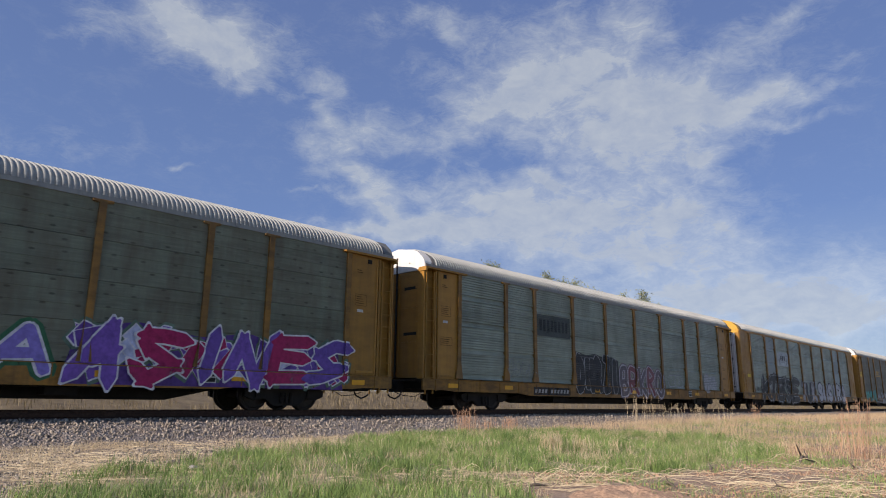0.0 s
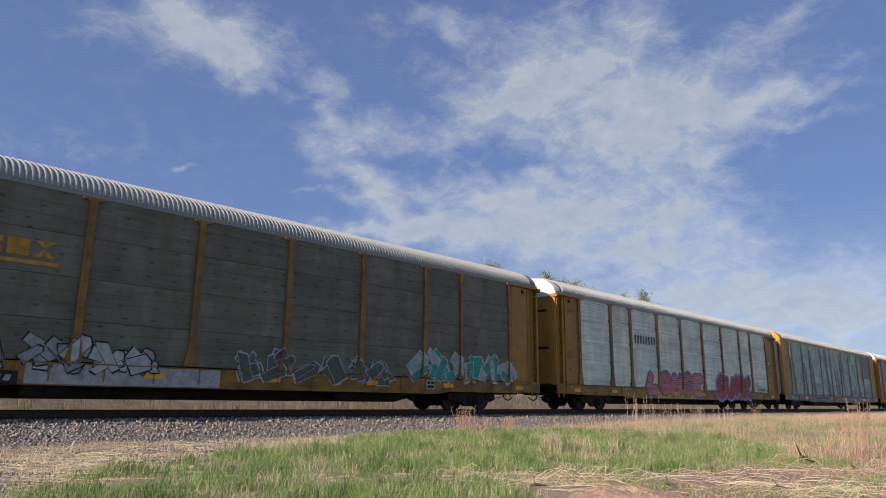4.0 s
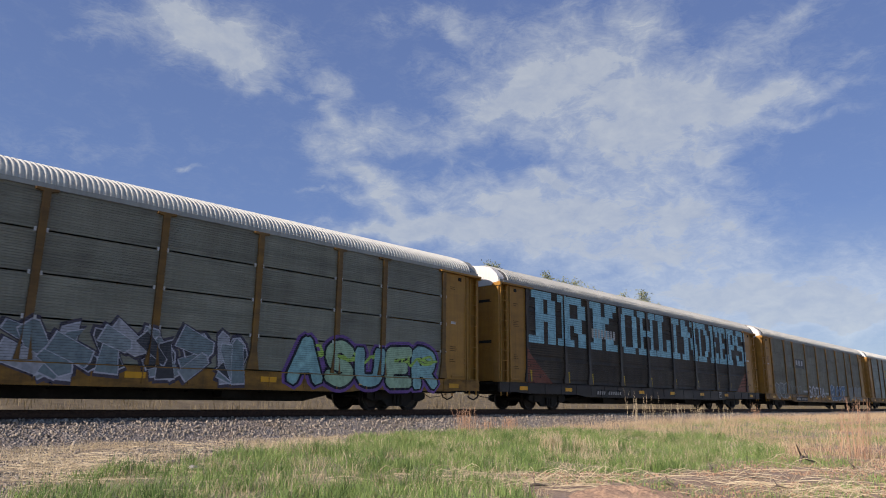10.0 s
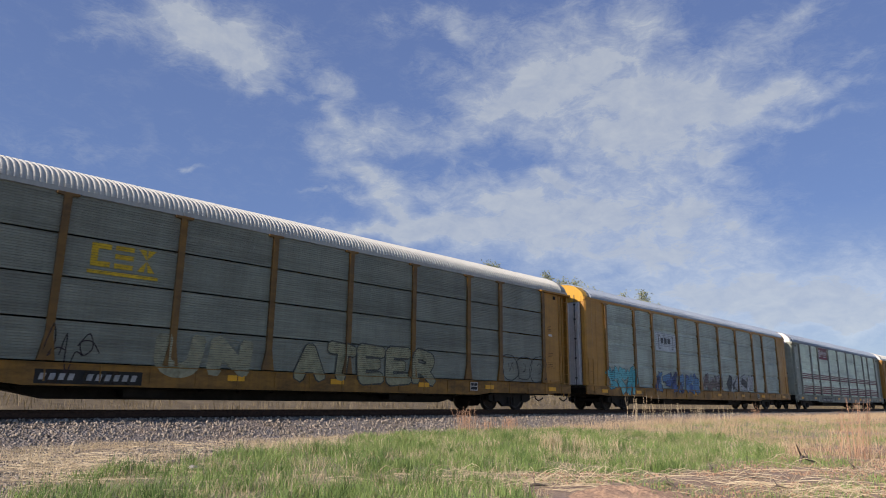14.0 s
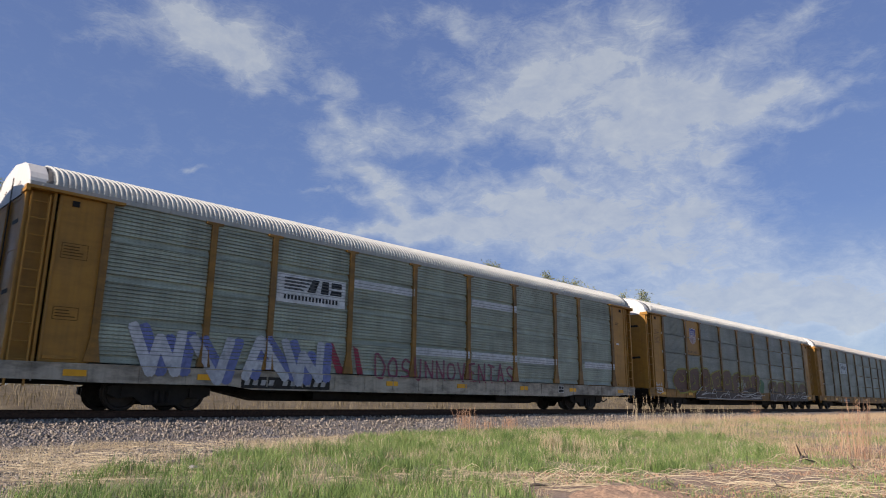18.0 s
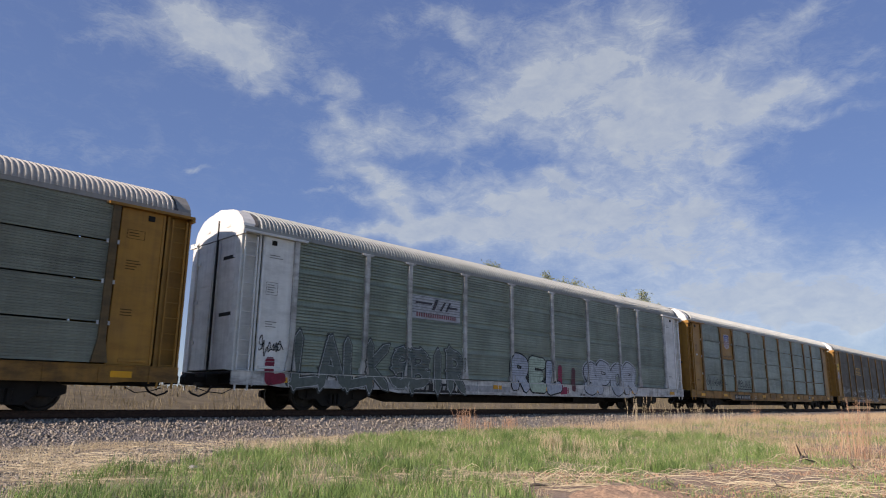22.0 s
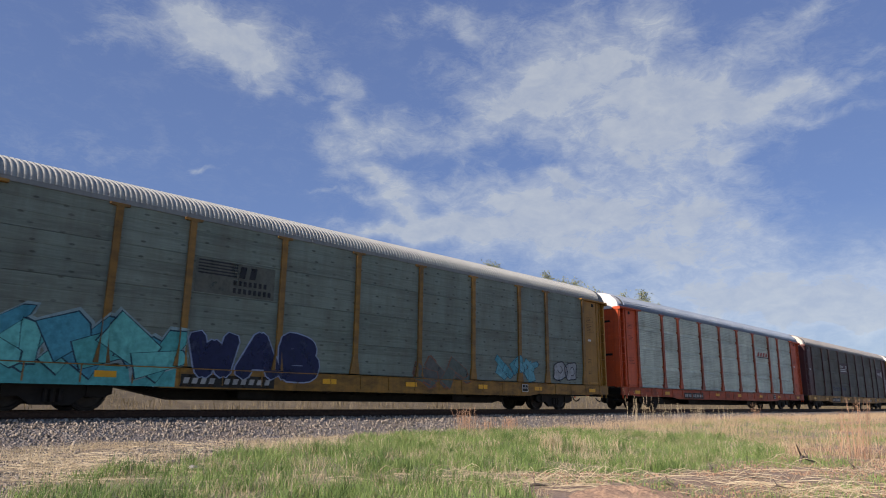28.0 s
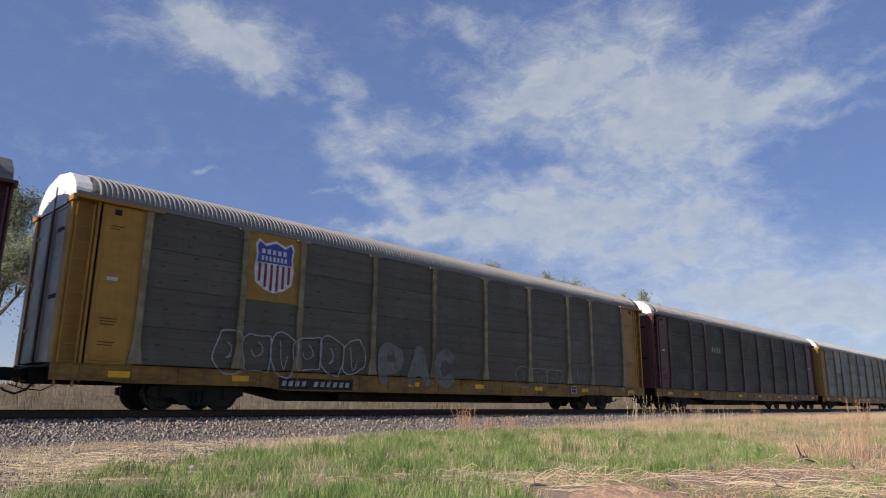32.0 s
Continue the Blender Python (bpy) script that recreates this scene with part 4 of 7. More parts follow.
# looping hand strokes in a unit cell, for tags that spell nothing
STROKES = [
    ((0.0, 0.2), (0.35, 0.9), (0.6, 0.5), (0.3, 0.15), (0.75, 0.35), (1.2, 0.3)),
    ((0.0, 0.6), (0.5, 1.0), (0.8, 0.55), (0.35, 0.3), (0.1, 0.7), (0.7, 0.75), (1.2, 0.4)),
    ((0.0, 0.3), (0.3, 0.75), (0.45, 0.2), (0.75, 0.85), (0.85, 0.1), (1.2, 0.45)),
    ((0.0, 0.5), (0.4, 0.1), (0.9, 0.3), (0.7, 0.95), (0.25, 0.6), (0.6, 0.4), (1.2, 0.5)),
    ((0.0, 0.4), (0.2, 1.1), (0.35, 0.1), (0.55, -0.2), (0.8, 0.5), (1.2, 0.4)),
]


def smooth_line(pts, steps=4):
    """Round a stroke: a curve that passes through its points."""
    out = []
    for i in range(len(pts) - 1):
        p = [Vector(pts[min(max(j, 0), len(pts) - 1)]) for j in (i - 1, i, i + 1, i + 2)]
        for k in range(steps):
            t = k / steps
            q = 0.5 * (2 * p[1] + (p[2] - p[0]) * t + (2 * p[0] - 5 * p[1] + 4 * p[2] - p[3]) * t * t + (3 * p[1] - p[0] - 3 * p[2] + p[3]) * t ** 3)
            out.append((q.x, q.y))
    return out + [tuple(pts[-1])]


def scrawl(car, seed, box4, color, loops=5, w=0.035, label="thin sprayed tag", layer=6):
    """A quick looping line."""
    rng = random.Random(seed)
    x0, z0, x1, z1 = box4
    polys = []
    cw = (x1 - x0) / loops
    for i in range(loops):
        big = 1.0 if i == 0 else rng.uniform(0.62, 0.85)
        for stroke in (rng.choice(STROKES),):
            line = smooth_line(stroke)
            polys += ribbon([(x0 + (i + 0.02 + u * 1.12 + 0.15 * (v - 0.5)) * cw, z0 + (z1 - z0) * (0.08 + v * big * 0.92 + 0.05 * math.sin(i * 2.3 + seed))) for u, v in line], w)
    if seed % 3 == 0:
        polys += ribbon([(x0, z0 + 0.02), ((x0 + x1) / 2, z0 - 0.04), (x1, z0 + 0.05)], w)
    stacked(car, "graffiti", polys, spray(color), layer, label, 0.0001)


def bubbles(car, seed, box4, letters, fill, edge, w=0.05, label="sprayed bubble letters with an outline"):
    """Round throw-up letters: an outline round a fill, with small counters."""
    rng = random.Random(seed)
    x0, z0, x1, z1 = box4
    cw = (x1 - x0) / letters
    rings = []
    for i in range(letters):
        cx, cz = x0 + (i + 0.5) * cw, (z0 + z1) / 2 + rng.uniform(-0.05, 0.05) * (z1 - z0)
        ra, rb = cw * rng.uniform(0.5, 0.6), (z1 - z0) * rng.uniform(0.42, 0.5)
        p1, p2 = rng.uniform(0, 6), rng.uniform(0, 6)
        rings.append([(cx + ra * (1 + 0.13 * math.sin(3 * a + p1) + 0.06 * math.sin(5 * a + p2)) * math.copysign(abs(math.cos(a)) ** 0.7, math.cos(a)), cz + rb * (1 + 0.12 * math.sin(2 * a + p2) + 0.06 * math.sin(4 * a + p1)) * math.copysign(abs(math.sin(a)) ** 0.7, math.sin(a))) for a in [j * math.tau / 22 for j in range(22)]])
    stacked(car, "graffiti", [q for i in range(letters) for q in ribbon(rings[i] + rings[i][:1], w)], spray(edge), 24, label)
    if fill:
        stacked(car, "graffiti", [swell(r, -0.01) for r in rings], spray(fill), 8, label)
    inner = []
    for i in range(letters):
        cx, cz = x0 + (i + 0.5) * cw, (z0 + z1) / 2
        inner += ribbon([(cx + (u - 0.5) * cw * 0.62, cz + (v - 0.5) * (z1 - z0) * rng.uniform(0.42, 0.55)) for u, v in smooth_line(rng.choice(STROKES))[4:16]], w * 0.7)
    stacked(car, "graffiti", inner, spray(edge), 40, label)


def bars(car, box4, color, chars, label="painted number bars", skew=0.0):
    """Unreadable or private lettering as plain bars of its size and colour."""
    x0, z0, x1, z1 = box4
    w = (x1 - x0) / chars
    polys = [[(x0 + i * w, z0), (x0 + (i + 0.6) * w, z0), (x0 + (i + 0.6) * w + skew, z1), (x0 + i * w + skew, z1)] for i in range(chars)]
    lay(car, "lettering", many(polys), spray(color), 9, label)


def plate(car, box4, color, layer=3, label="painted panel", name="painted_panel"):
    lay(car, name, rect(*box4), spray(color), layer, label)


WHITE, BLACK = (0.50, 0.50, 0.48), (0.02, 0.02, 0.022)


GLYPHS = {
    "A": ".#####.|..##.##|..##.##|..#####|..##.##|..##.##|####.##", "R": "######.|.##..##|.##..##|.#####.|.##.##.|.##..##|####.##", "K": "###.###|.##.##.|.####..|.###...|.####..|.##.##.|###.###",
    "O": ".#####.|##...##|##...##|##...##|##...##|##...##|.#####.", "H": "###.###|.#...#.|.#...#.|.#####.|.#...#.|.#...#.|###.###", "L": "####...|.##....|.##....|.##....|.##..##|.##..##|#######",
    "I": "######.|..##...|..##...|..##...|..##...|..##...|######.", "N": "##..###|###..#.|####.#.|.##.##.|.##.###|.##..##|###..##", "D": "#####..|.#..##.|.#...##|.#...##|.#...##|.#..##.|#####..",
    "E": "#######|.##..##|.##....|.####..|.##....|.##..##|#######", "P": "######.|.##..##|.##..##|.#####.|.##....|.##....|####...", "S": ".######|##...##|##.....|.#####.|.....##|##...##|######.",
}


def slab(ch, x0, z0, x1, z1):
    """A block capital with slab feet, from a grid of strokes."""
    rows = GLYPHS[ch].split("|")
    polys = []
    for r, row in enumerate(rows):
        za, zb = z1 - (r + 1) * (z1 - z0) / len(rows), z1 - r * (z1 - z0) / len(rows)
        i = 0
        while i < len(row):
            j = i
            while j < len(row) and row[j] == "#":
                j += 1
            if j > i:
                w = (x1 - x0) / len(row)
                polys.append([(x0 + i * w, za), (x0 + j * w, za), (x0 + j * w, zb), (x0 + i * w, zb)])
            i = max(j, i + 1)
    return many(polys)


def number(car, x0, x1, z0=0.66, z1=0.88):
    plate(car, (x0 - 0.08, z0 - 0.05, x1 + 0.08, z1 + 0.05), (0.02, 0.018, 0.016), 2, "black number plate on the sill")
    k = (x1 - x0) * 0.36
    chalk = (0.30, 0.30, 0.28)
    bars(car, (x0, z0 + 0.035, x0 + k, z1 - 0.035), chalk, 4, skew=0.04)
    bars(car, (x0 + k + 0.2, z0 + 0.035, x1, z1 - 0.035), chalk, 6, skew=0.04)


def shield(car, cx, cz, w, h):
    """The railway's shield: blue field over red and white bars, drawn as plain shapes."""
    o = [(-0.5, 0.38), (-0.42, 0.5), (-0.25, 0.42), (0.0, 0.5), (0.25, 0.42), (0.42, 0.5), (0.5, 0.38), (0.46, 0.2), (0.5, -0.05), (0.46, -0.32), (0.25, -0.44), (0.0, -0.5), (-0.25, -0.44), (-0.46, -0.32), (-0.5, -0.05), (-0.46, 0.2)]
    lay(car, "shield", ([(cx + x * w, cz + z * h) for x, z in o], [tuple(range(len(o)))]), spray(WHITE), 5, "white shield emblem on a yellow panel")
    f = [(-0.45, 0.36), (-0.4, 0.45), (-0.25, 0.37), (0.0, 0.45), (0.25, 0.37), (0.4, 0.45), (0.45, 0.36), (0.42, 0.2), (0.44, 0.06), (-0.44, 0.06), (-0.42, 0.2)]
    lay(car, "shield_field", ([(cx + x * w, cz + z * h) for x, z in f], [tuple(range(len(f)))]), spray((0.06, 0.07, 0.26)), 8, "blue shield field")
    st = []
    for i in range(6):
        x = -0.40 + i * 0.148
        low = -0.30 if i in (0, 5) else (-0.40 if i in (1, 4) else -0.46)
        st.append([(cx + x * w, cz + low * h), (cx + (x + 0.066) * w, cz + low * h), (cx + (x + 0.066) * w, cz + 0.04 * h), (cx + x * w, cz + 0.04 * h)])
    lay(car, "shield_stripe", many(st), spray((0.20, 0.03, 0.05)), 8, "dark red upright stripes")
    for z, k in ((0.27, 5), (0.14, 7)):
        bars(car, (cx - 0.34 * w, cz + (z - 0.045) * h, cx + 0.34 * w, cz + (z + 0.045) * h), WHITE, k, "white lettering bars")


def up_panel(car, big=False):
    if big:
        shield(car, 5.55, 4.1, 1.32, 1.56)
    else:
        shield(car, 5.55, 4.18, 0.82, 0.95)
        lay(car, "lettering", fit_box(text_shape("BUILDING AMERICA", 0.01), 4.85, 3.18, 6.2, 3.31), spray((0.08, 0.05, 0.03)), 9, "small dark slogan lettering")


def logo_boxed(car, x0, z0, x1, z1):
    """Dark blocks between brackets on a pale panel."""
    plate(car, (x0 - 0.35, z0 - 0.1, x1 + 0.35, z1 + 0.12), (0.40, 0.44, 0.44), 1, "pale repainted logo panel")
    dark = (0.03, 0.032, 0.035)
    t = 0.05
    for s, x in ((1, x0), (-1, x1)):
        lay(car, "logo", many([[(x, z0), (x + s * t, z0), (x + s * t, z1), (x, z1)], [(x + s * t, z1 - t), (x + s * 0.2, z1 - t), (x + s * 0.2, z1), (x + s * t, z1)], [(x + s * t, z0), (x + s * 0.2, z0), (x + s * 0.2, z0 + t), (x + s * t, z0 + t)]]), spray(dark), 4, "dark bracket logo")
    w = (x1 - x0 - 0.5) / 3
    lay(car, "logo", many([[(x0 + 0.25 + i * w, z0 + 0.3), (x0 + 0.2 + (i + 0.85) * w, z0 + 0.3), (x0 + 0.2 + (i + 0.85) * w, z1 - 0.15), (x0 + 0.25 + i * w, z1 - 0.15)] for i in range(3)]), spray(dark), 4, "dark logo blocks")


def logo_blocks(car, x0, z0, x1, z1, color):
    """Three heavy blocks over an underline."""
    w = (x1 - x0) / 3
    polys = []
    for i in range(3):
        a, c = x0 + i * w + 0.02, x0 + (i + 0.86) * w
        mz = (z0 + z1) / 2
        if i == 0:
            polys += [[(a, z0 + 0.12), (a + 0.16, z0 + 0.12), (a + 0.16, z1), (a, z1)], [(a + 0.16, z1 - 0.14), (c, z1 - 0.14), (c, z1), (a + 0.16, z1)], [(a + 0.16, z0 + 0.12), (c, z0 + 0.12), (c, z0 + 0.26), (a + 0.16, z0 + 0.26)]]
        elif i == 1:
            polys += [[(a, z0 + 0.12), (c, z0 + 0.12), (c, z0 + 0.25), (a, z0 + 0.25)], [(a, mz + 0.01), (c, mz + 0.01), (c, mz + 0.13), (a, mz + 0.13)], [(a, z1 - 0.12), (c, z1 - 0.12), (c, z1), (a, z1)]]
        else:
            polys += [[(a, z0 + 0.12), (a + 0.18, z0 + 0.12), ((a + c) / 2, mz + 0.06)], [(c - 0.18, z0 + 0.12), (c, z0 + 0.12), ((a + c) / 2, mz + 0.07)], [(a, z1), ((a + c) / 2, mz + 0.08), (a + 0.2, z1)], [(c - 0.2, z1), ((a + c) / 2, mz + 0.08), (c, z1)]]
    lay(car, "logo", many(polys), spray(color), 5, "yellow block logo")
    plate(car, (x0 - 0.03, z0 - 0.06, x1 + 0.02, z0 + 0.03), color, 5, "yellow underline", "logo_line")

# ---- the train: twenty-eight cars, in their order of passing ----
DKGREEN, GREEN_GREY, SILVER, DARKGREY = (0.084, 0.104, 0.086), (0.165, 0.20, 0.17), (0.47, 0.54, 0.48), (0.084, 0.090, 0.074)
R_GREY, R_WHITE, R_BLUE = (0.27, 0.285, 0.27), (0.40, 0.415, 0.385), (0.155, 0.205, 0.265)
CAP_W, CAP_Y = (0.60, 0.59, 0.55), (0.50, 0.28, 0.045)
FINEGREY = (0.124, 0.131, 0.114)
R_DULL = (0.20, 0.20, 0.192)
ORANGE, MAROON = (0.50, 0.075, 0.02), (0.085, 0.03, 0.03)


def base(panel, style, roof=R_GREY, cap=CAP_W, **more):
    return dict(body=MUSTARD, panel=panel, style=style, roof=roof, cap=cap, **more)


UP = dict(plate_bays={1: (2, 3)}, clips=True)
SPECS = [
    (base(DKGREEN, "flat"), "yellow enclosed freight car with dark green sheets and purple graffiti"),
    (base(GREEN_GREY, "ribbed"), "yellow enclosed freight car with weathered green-grey ribbed sheets"),
    (base((0.20, 0.235, 0.20), "ribbed", cap=CAP_Y, smooth=True, light=(0.26, 0.30, 0.28), light_bays=(1, 7), end=(0.6, 0.6, 0.58)), "yellow smooth-ended freight car with green sheets and black graffiti"),
    (base(DARKGREY, "flat"), "yellow enclosed freight car with dark sheets and teal graffiti"),
    (base(SILVER, "ribbed"), "yellow enclosed freight car with silvery ribbed sheets and red graffiti"),
    (base((0.215, 0.285, 0.25), "flat", cap=CAP_Y, smooth=True, dashes=(2.6, 4.6), post=(0.24, 0.28, 0.235), sill=(0.21, 0.21, 0.17), end=(0.55, 0.55, 0.54)), "yellow freight car repainted grey with dark streaked bands"),
    (base(FINEGREY, "fine", R_WHITE, **UP), "yellow freight car with dark fine-ribbed sheets and a shield"),
    (base(FINEGREY, "fine", R_WHITE, **UP), "yellow freight car with dark sheets, a shield and colourful graffiti"),
    (base((0.028, 0.023, 0.018), "ribbed", post=(0.035, 0.03, 0.028), sill=(0.03, 0.026, 0.024)), "black-brown freight car with huge pale blue letters"),
    (base(DARKGREY, "flat"), "yellow freight car with dark sheets and white and blue graffiti"),
    (base((0.118, 0.134, 0.118), "fine", R_WHITE), "yellow freight car with dark sheets and a yellow block logo"),
    (base((0.24, 0.29, 0.26), "ribbed", R_BLUE, CAP_Y, smooth=True, end=(0.6, 0.6, 0.58)), "yellow smooth-ended freight car with silvery sheets and cyan graffiti"),
    (dict(body=(0.265, 0.29, 0.235), panel=(0.46, 0.57, 0.49), style="ribbed", roof=R_BLUE, cap=CAP_W), "grey freight car with silver sheets and maroon stripes"),
    (base((0.19, 0.225, 0.195), "ribbed", R_WHITE, sill=(0.31, 0.28, 0.22)), "yellow freight car with grey-green sheets and white logo board"),
    (base((0.12, 0.132, 0.115), "fine", R_WHITE, **UP), "yellow freight car with dark sheets, a shield and green-yellow graffiti"),
    (base((0.115, 0.132, 0.113), "fine", (0.34, 0.33, 0.30), clips=True, post=(0.16, 0.10, 0.035)), "yellow freight car with dark fine-ribbed sheets and white logo box"),
    (dict(body=(0.66, 0.66, 0.62), grime=0.25, panel=(0.145, 0.18, 0.155), style="ribbed", roof=R_GREY, cap=CAP_W, end=(0.62, 0.62, 0.59)), "white freight car with green-grey sheets and grey graffiti"),
    (base((0.155, 0.185, 0.16), "fine", R_WHITE, **UP), "bright yellow freight car with grey-green sheets and a shield"),
    (base((0.048, 0.044, 0.037), "flat", grime=0.6), "yellow freight car with brown-black sheets and white line graffiti"),
    (base((0.37, 0.43, 0.37), "ribbed", R_BLUE, CAP_Y, smooth=True, end=(0.66, 0.68, 0.68), plate_bays={1: (0, 1, 2, 3), 7: (0, 1, 2, 3)}), "yellow freight car with silver sheets and a red octagon sign"),
    (base((0.090, 0.120, 0.112), "flat", dust=0.4), "yellow freight car with dark green sheets and turquoise graffiti"),
    (dict(body=ORANGE, panel=(0.35, 0.41, 0.36), style="ribbed", roof=R_BLUE, cap=CAP_W, end=ORANGE), "orange-red freight car with silver ribbed sheets"),
    (dict(body=MAROON, panel=(0.056, 0.058, 0.050), style="ribbed", roof=R_DULL, cap=(0.64, 0.56, 0.46), sill=MUSTARD), "dark maroon freight car with dull green sheets and white logo"),
    (base((0.052, 0.049, 0.043), "flat", R_DULL, plate_bays={1: (2, 3)}, post=(0.26, 0.20, 0.11), end=(0.44, 0.41, 0.35)), "yellow freight car with black-green sheets and a large shield"),
    (dict(body=(0.10, 0.035, 0.03), panel=(0.049, 0.047, 0.040), style="ribbed", roof=R_DULL, cap=CAP_W, sill=tuple(0.6 * c for c in MUSTARD)), "maroon freight car with dark ribbed sheets"),
    (base((0.104, 0.109, 0.086), "ribbed"), "yellow freight car with grey ribbed sheets"),
    (base(FINEGREY, "fine", R_WHITE), "yellow freight car with dark fine-ribbed sheets and pale roof"),
    (base(GREEN_GREY, "ribbed"), "yellow freight car with green-grey sheets near the train's tail"),
]
SLACK = [-0.4, -0.24, 0, 0.05, 0.05, 0.10, 0, 0.0, -0.08, -0.08, -0.17, -0.14, -0.13, -0.2, 0.08, -0.05, 0.15, -0.1, 0.1, 0.2, 0.0, 0, 0, -0.07, -0.05, 0, 0, 0]
for spec, label in SPECS:
    rail_car(spec, label)
(A, B, C, D, E_, F, G, H, I, J, K, L, M_, N, O, P, Q, R_, S, T, U, V, W, X, Y, Z) = CARS[:26]
PURPLE, RED, MAGENTA, PALE, TEAL, CYAN = (0.17, 0.085, 0.36), (0.32, 0.02, 0.05), (0.33, 0.02, 0.09), (0.42, 0.46, 0.62), (0.02, 0.24, 0.19), (0.14, 0.42, 0.48)
LINE = (0.34, 0.35, 0.345)

# purple and red piece
lay(A, "graffiti_ground", ([(17.3, 0.62), (25.3, 0.62), (25.1, 1.7), (24.2, 1.9), (23.3, 1.8), (22.0, 2.1), (20.6, 1.9), (19.0, 2.15), (17.6, 2.0)], [tuple(range(9))]), spray((0.09, 0.045, 0.19)), 0, "dark purple sprayed ground")
piece(A, 3, (17.4, 0.64, 25.4, 2.2), 9, [PURPLE, MAGENTA, PURPLE, MAGENTA, PALE, (0.12, 0.06, 0.28)], (0.58, 0.58, 0.60), (0.10, 0.16, 0.12))
throw(A, "ASINES", (17.5, 0.72, 25.3, 2.15), [PURPLE, MAGENTA, (0.13, 0.07, 0.30)], (0.60, 0.60, 0.62), 0.36, 0.045, None, 0, 0.2, 0.14, 3, -0.04, 42, spike=True)
throw(A, "EA", (14.3, 0.8, 17.2, 1.95), [PURPLE, (0.20, 0.16, 0.45)], (0.58, 0.58, 0.60), 0.24, 0.06, (0.03, 0.12, 0.06), 0.1, 0.1, 0.08, 4)
scrawl(A, 5, (24.2, 1.55, 24.9, 1.95), (0.35, 0.5, 0.35), 4, 0.03)
# dark word panel, black and white piece, pink bubbles
plate(B, (6.65, 3.08, 9.15, 4.0), (0.05, 0.06, 0.055), 1, "dark repainted word panel")
bars(B, (6.85, 3.3, 9.05, 3.78), (0.02, 0.024, 0.022), 8, "dark company lettering bars")
lay(B, "graffiti_ground", ([(9.45, 0.72), (13.3, 0.72), (13.25, 2.3), (12.6, 2.5), (12.1, 2.35), (11.2, 2.55), (10.4, 2.45), (9.5, 2.6)], [tuple(range(8))]), spray(BLACK), 1, "black sprayed ground")
throw(B, "DHRZI", (9.5, 0.76, 13.2, 2.5), [BLACK], (0.40, 0.41, 0.41), 0.36, 0.035, None, 0, 0.0, 0.06, 7, 0.02)
throw(B, "BRKRO", (13.3, 0.68, 17.8, 2.1), [(0.12, 0.10, 0.11), (0.20, 0.06, 0.07)], (0.42, 0.40, 0.42), 0.22, 0.06, (0.16, 0.12, 0.13), 0.06, 0.0, 0.09, 8, 0.04)
bubbles(B, 9, (18.4, 1.15, 20.0, 1.9), 2, None, LINE)
bubbles(B, 10, (22.9, 1.0, 24.6, 2.0), 2, (0.30, 0.32, 0.33), LINE)
scrawl(B, 11, (4.6, 1.2, 6.4, 2.1), (0.25, 0.28, 0.28), 4, 0.03)
number(B, 6.4, 8.9)
# pale bays, black pieces and white letters
logo_boxed(C, 7.3, 3.2, 8.88, 3.98)
throw(C, "KTBSE", (3.5, 0.60, 10.9, 2.3), [(0.012, 0.012, 0.013)], (0.44, 0.45, 0.45), 0.40, 0.03, (0.012, 0.012, 0.013), 0.10, 0.25, 0.12, 12, -0.08, spike=True)
throw(C, "TUK", (11.5, 0.62, 15.3, 2.1), [(0.30, 0.31, 0.33), BLACK], (0.06, 0.06, 0.062), 0.34, 0.08, (0.36, 0.37, 0.37), 0.04, 0.1, 0.07, 21, 0.04)
throw(C, "SHSIRO", (15.7, 0.62, 23.4, 2.1), [(0.42, 0.43, 0.45)], (0.025, 0.025, 0.028), 0.42, 0.10, (0.30, 0.31, 0.31), 0.04, 0.05, 0.05, 22, 0.02)
scrawl(C, 13, (2.4, 1.15, 3.5, 1.6), BLACK, 5, 0.03)
word(C, "BXM", (23.6, 1.1, 25.2, 1.65), LINE, None, 0.0)
plate(C, (0.95, 2.1, 1.5, 2.3), (0.6, 0.42, 0.02), 8, "yellow warning label")
# teal piece and white letters
logo_blocks(D, 7.15, 3.3, 8.75, 3.8, (0.42, 0.22, 0.03))
piece(D, 14, (2.0, 0.72, 6.2, 1.95), 5, [TEAL, (0.03, 0.30, 0.24), (0.015, 0.12, 0.10)], (0.02, 0.10, 0.08))
piece(D, 15, (6.4, 0.85, 11.4, 1.65), 6, [(0.36, 0.37, 0.36), (0.24, 0.25, 0.25)], BLACK)
piece(D, 16, (13.4, 0.78, 19.1, 1.7), 6, [DKGREEN, (0.08, 0.09, 0.08)], LINE)
piece(D, 17, (20.0, 0.95, 25.7, 2.05), 6, [(0.25, 0.32, 0.30), TEAL], (0.4, 0.44, 0.42))
plate(D, (8.4, 0.6, 13.0, 1.05), (0.30, 0.31, 0.30), 2, "grey overpainted sill patch")
plate(D, (0.82, 3.05, 1.5, 3.5), (0.62, 0.38, 0.02), 8, "orange-yellow stencil label")
bars(D, (0.9, 3.28, 1.42, 3.4), (0.12, 0.08, 0.02), 5, "stencil bars")
number(D, 6.0, 8.2, 0.62, 0.82)
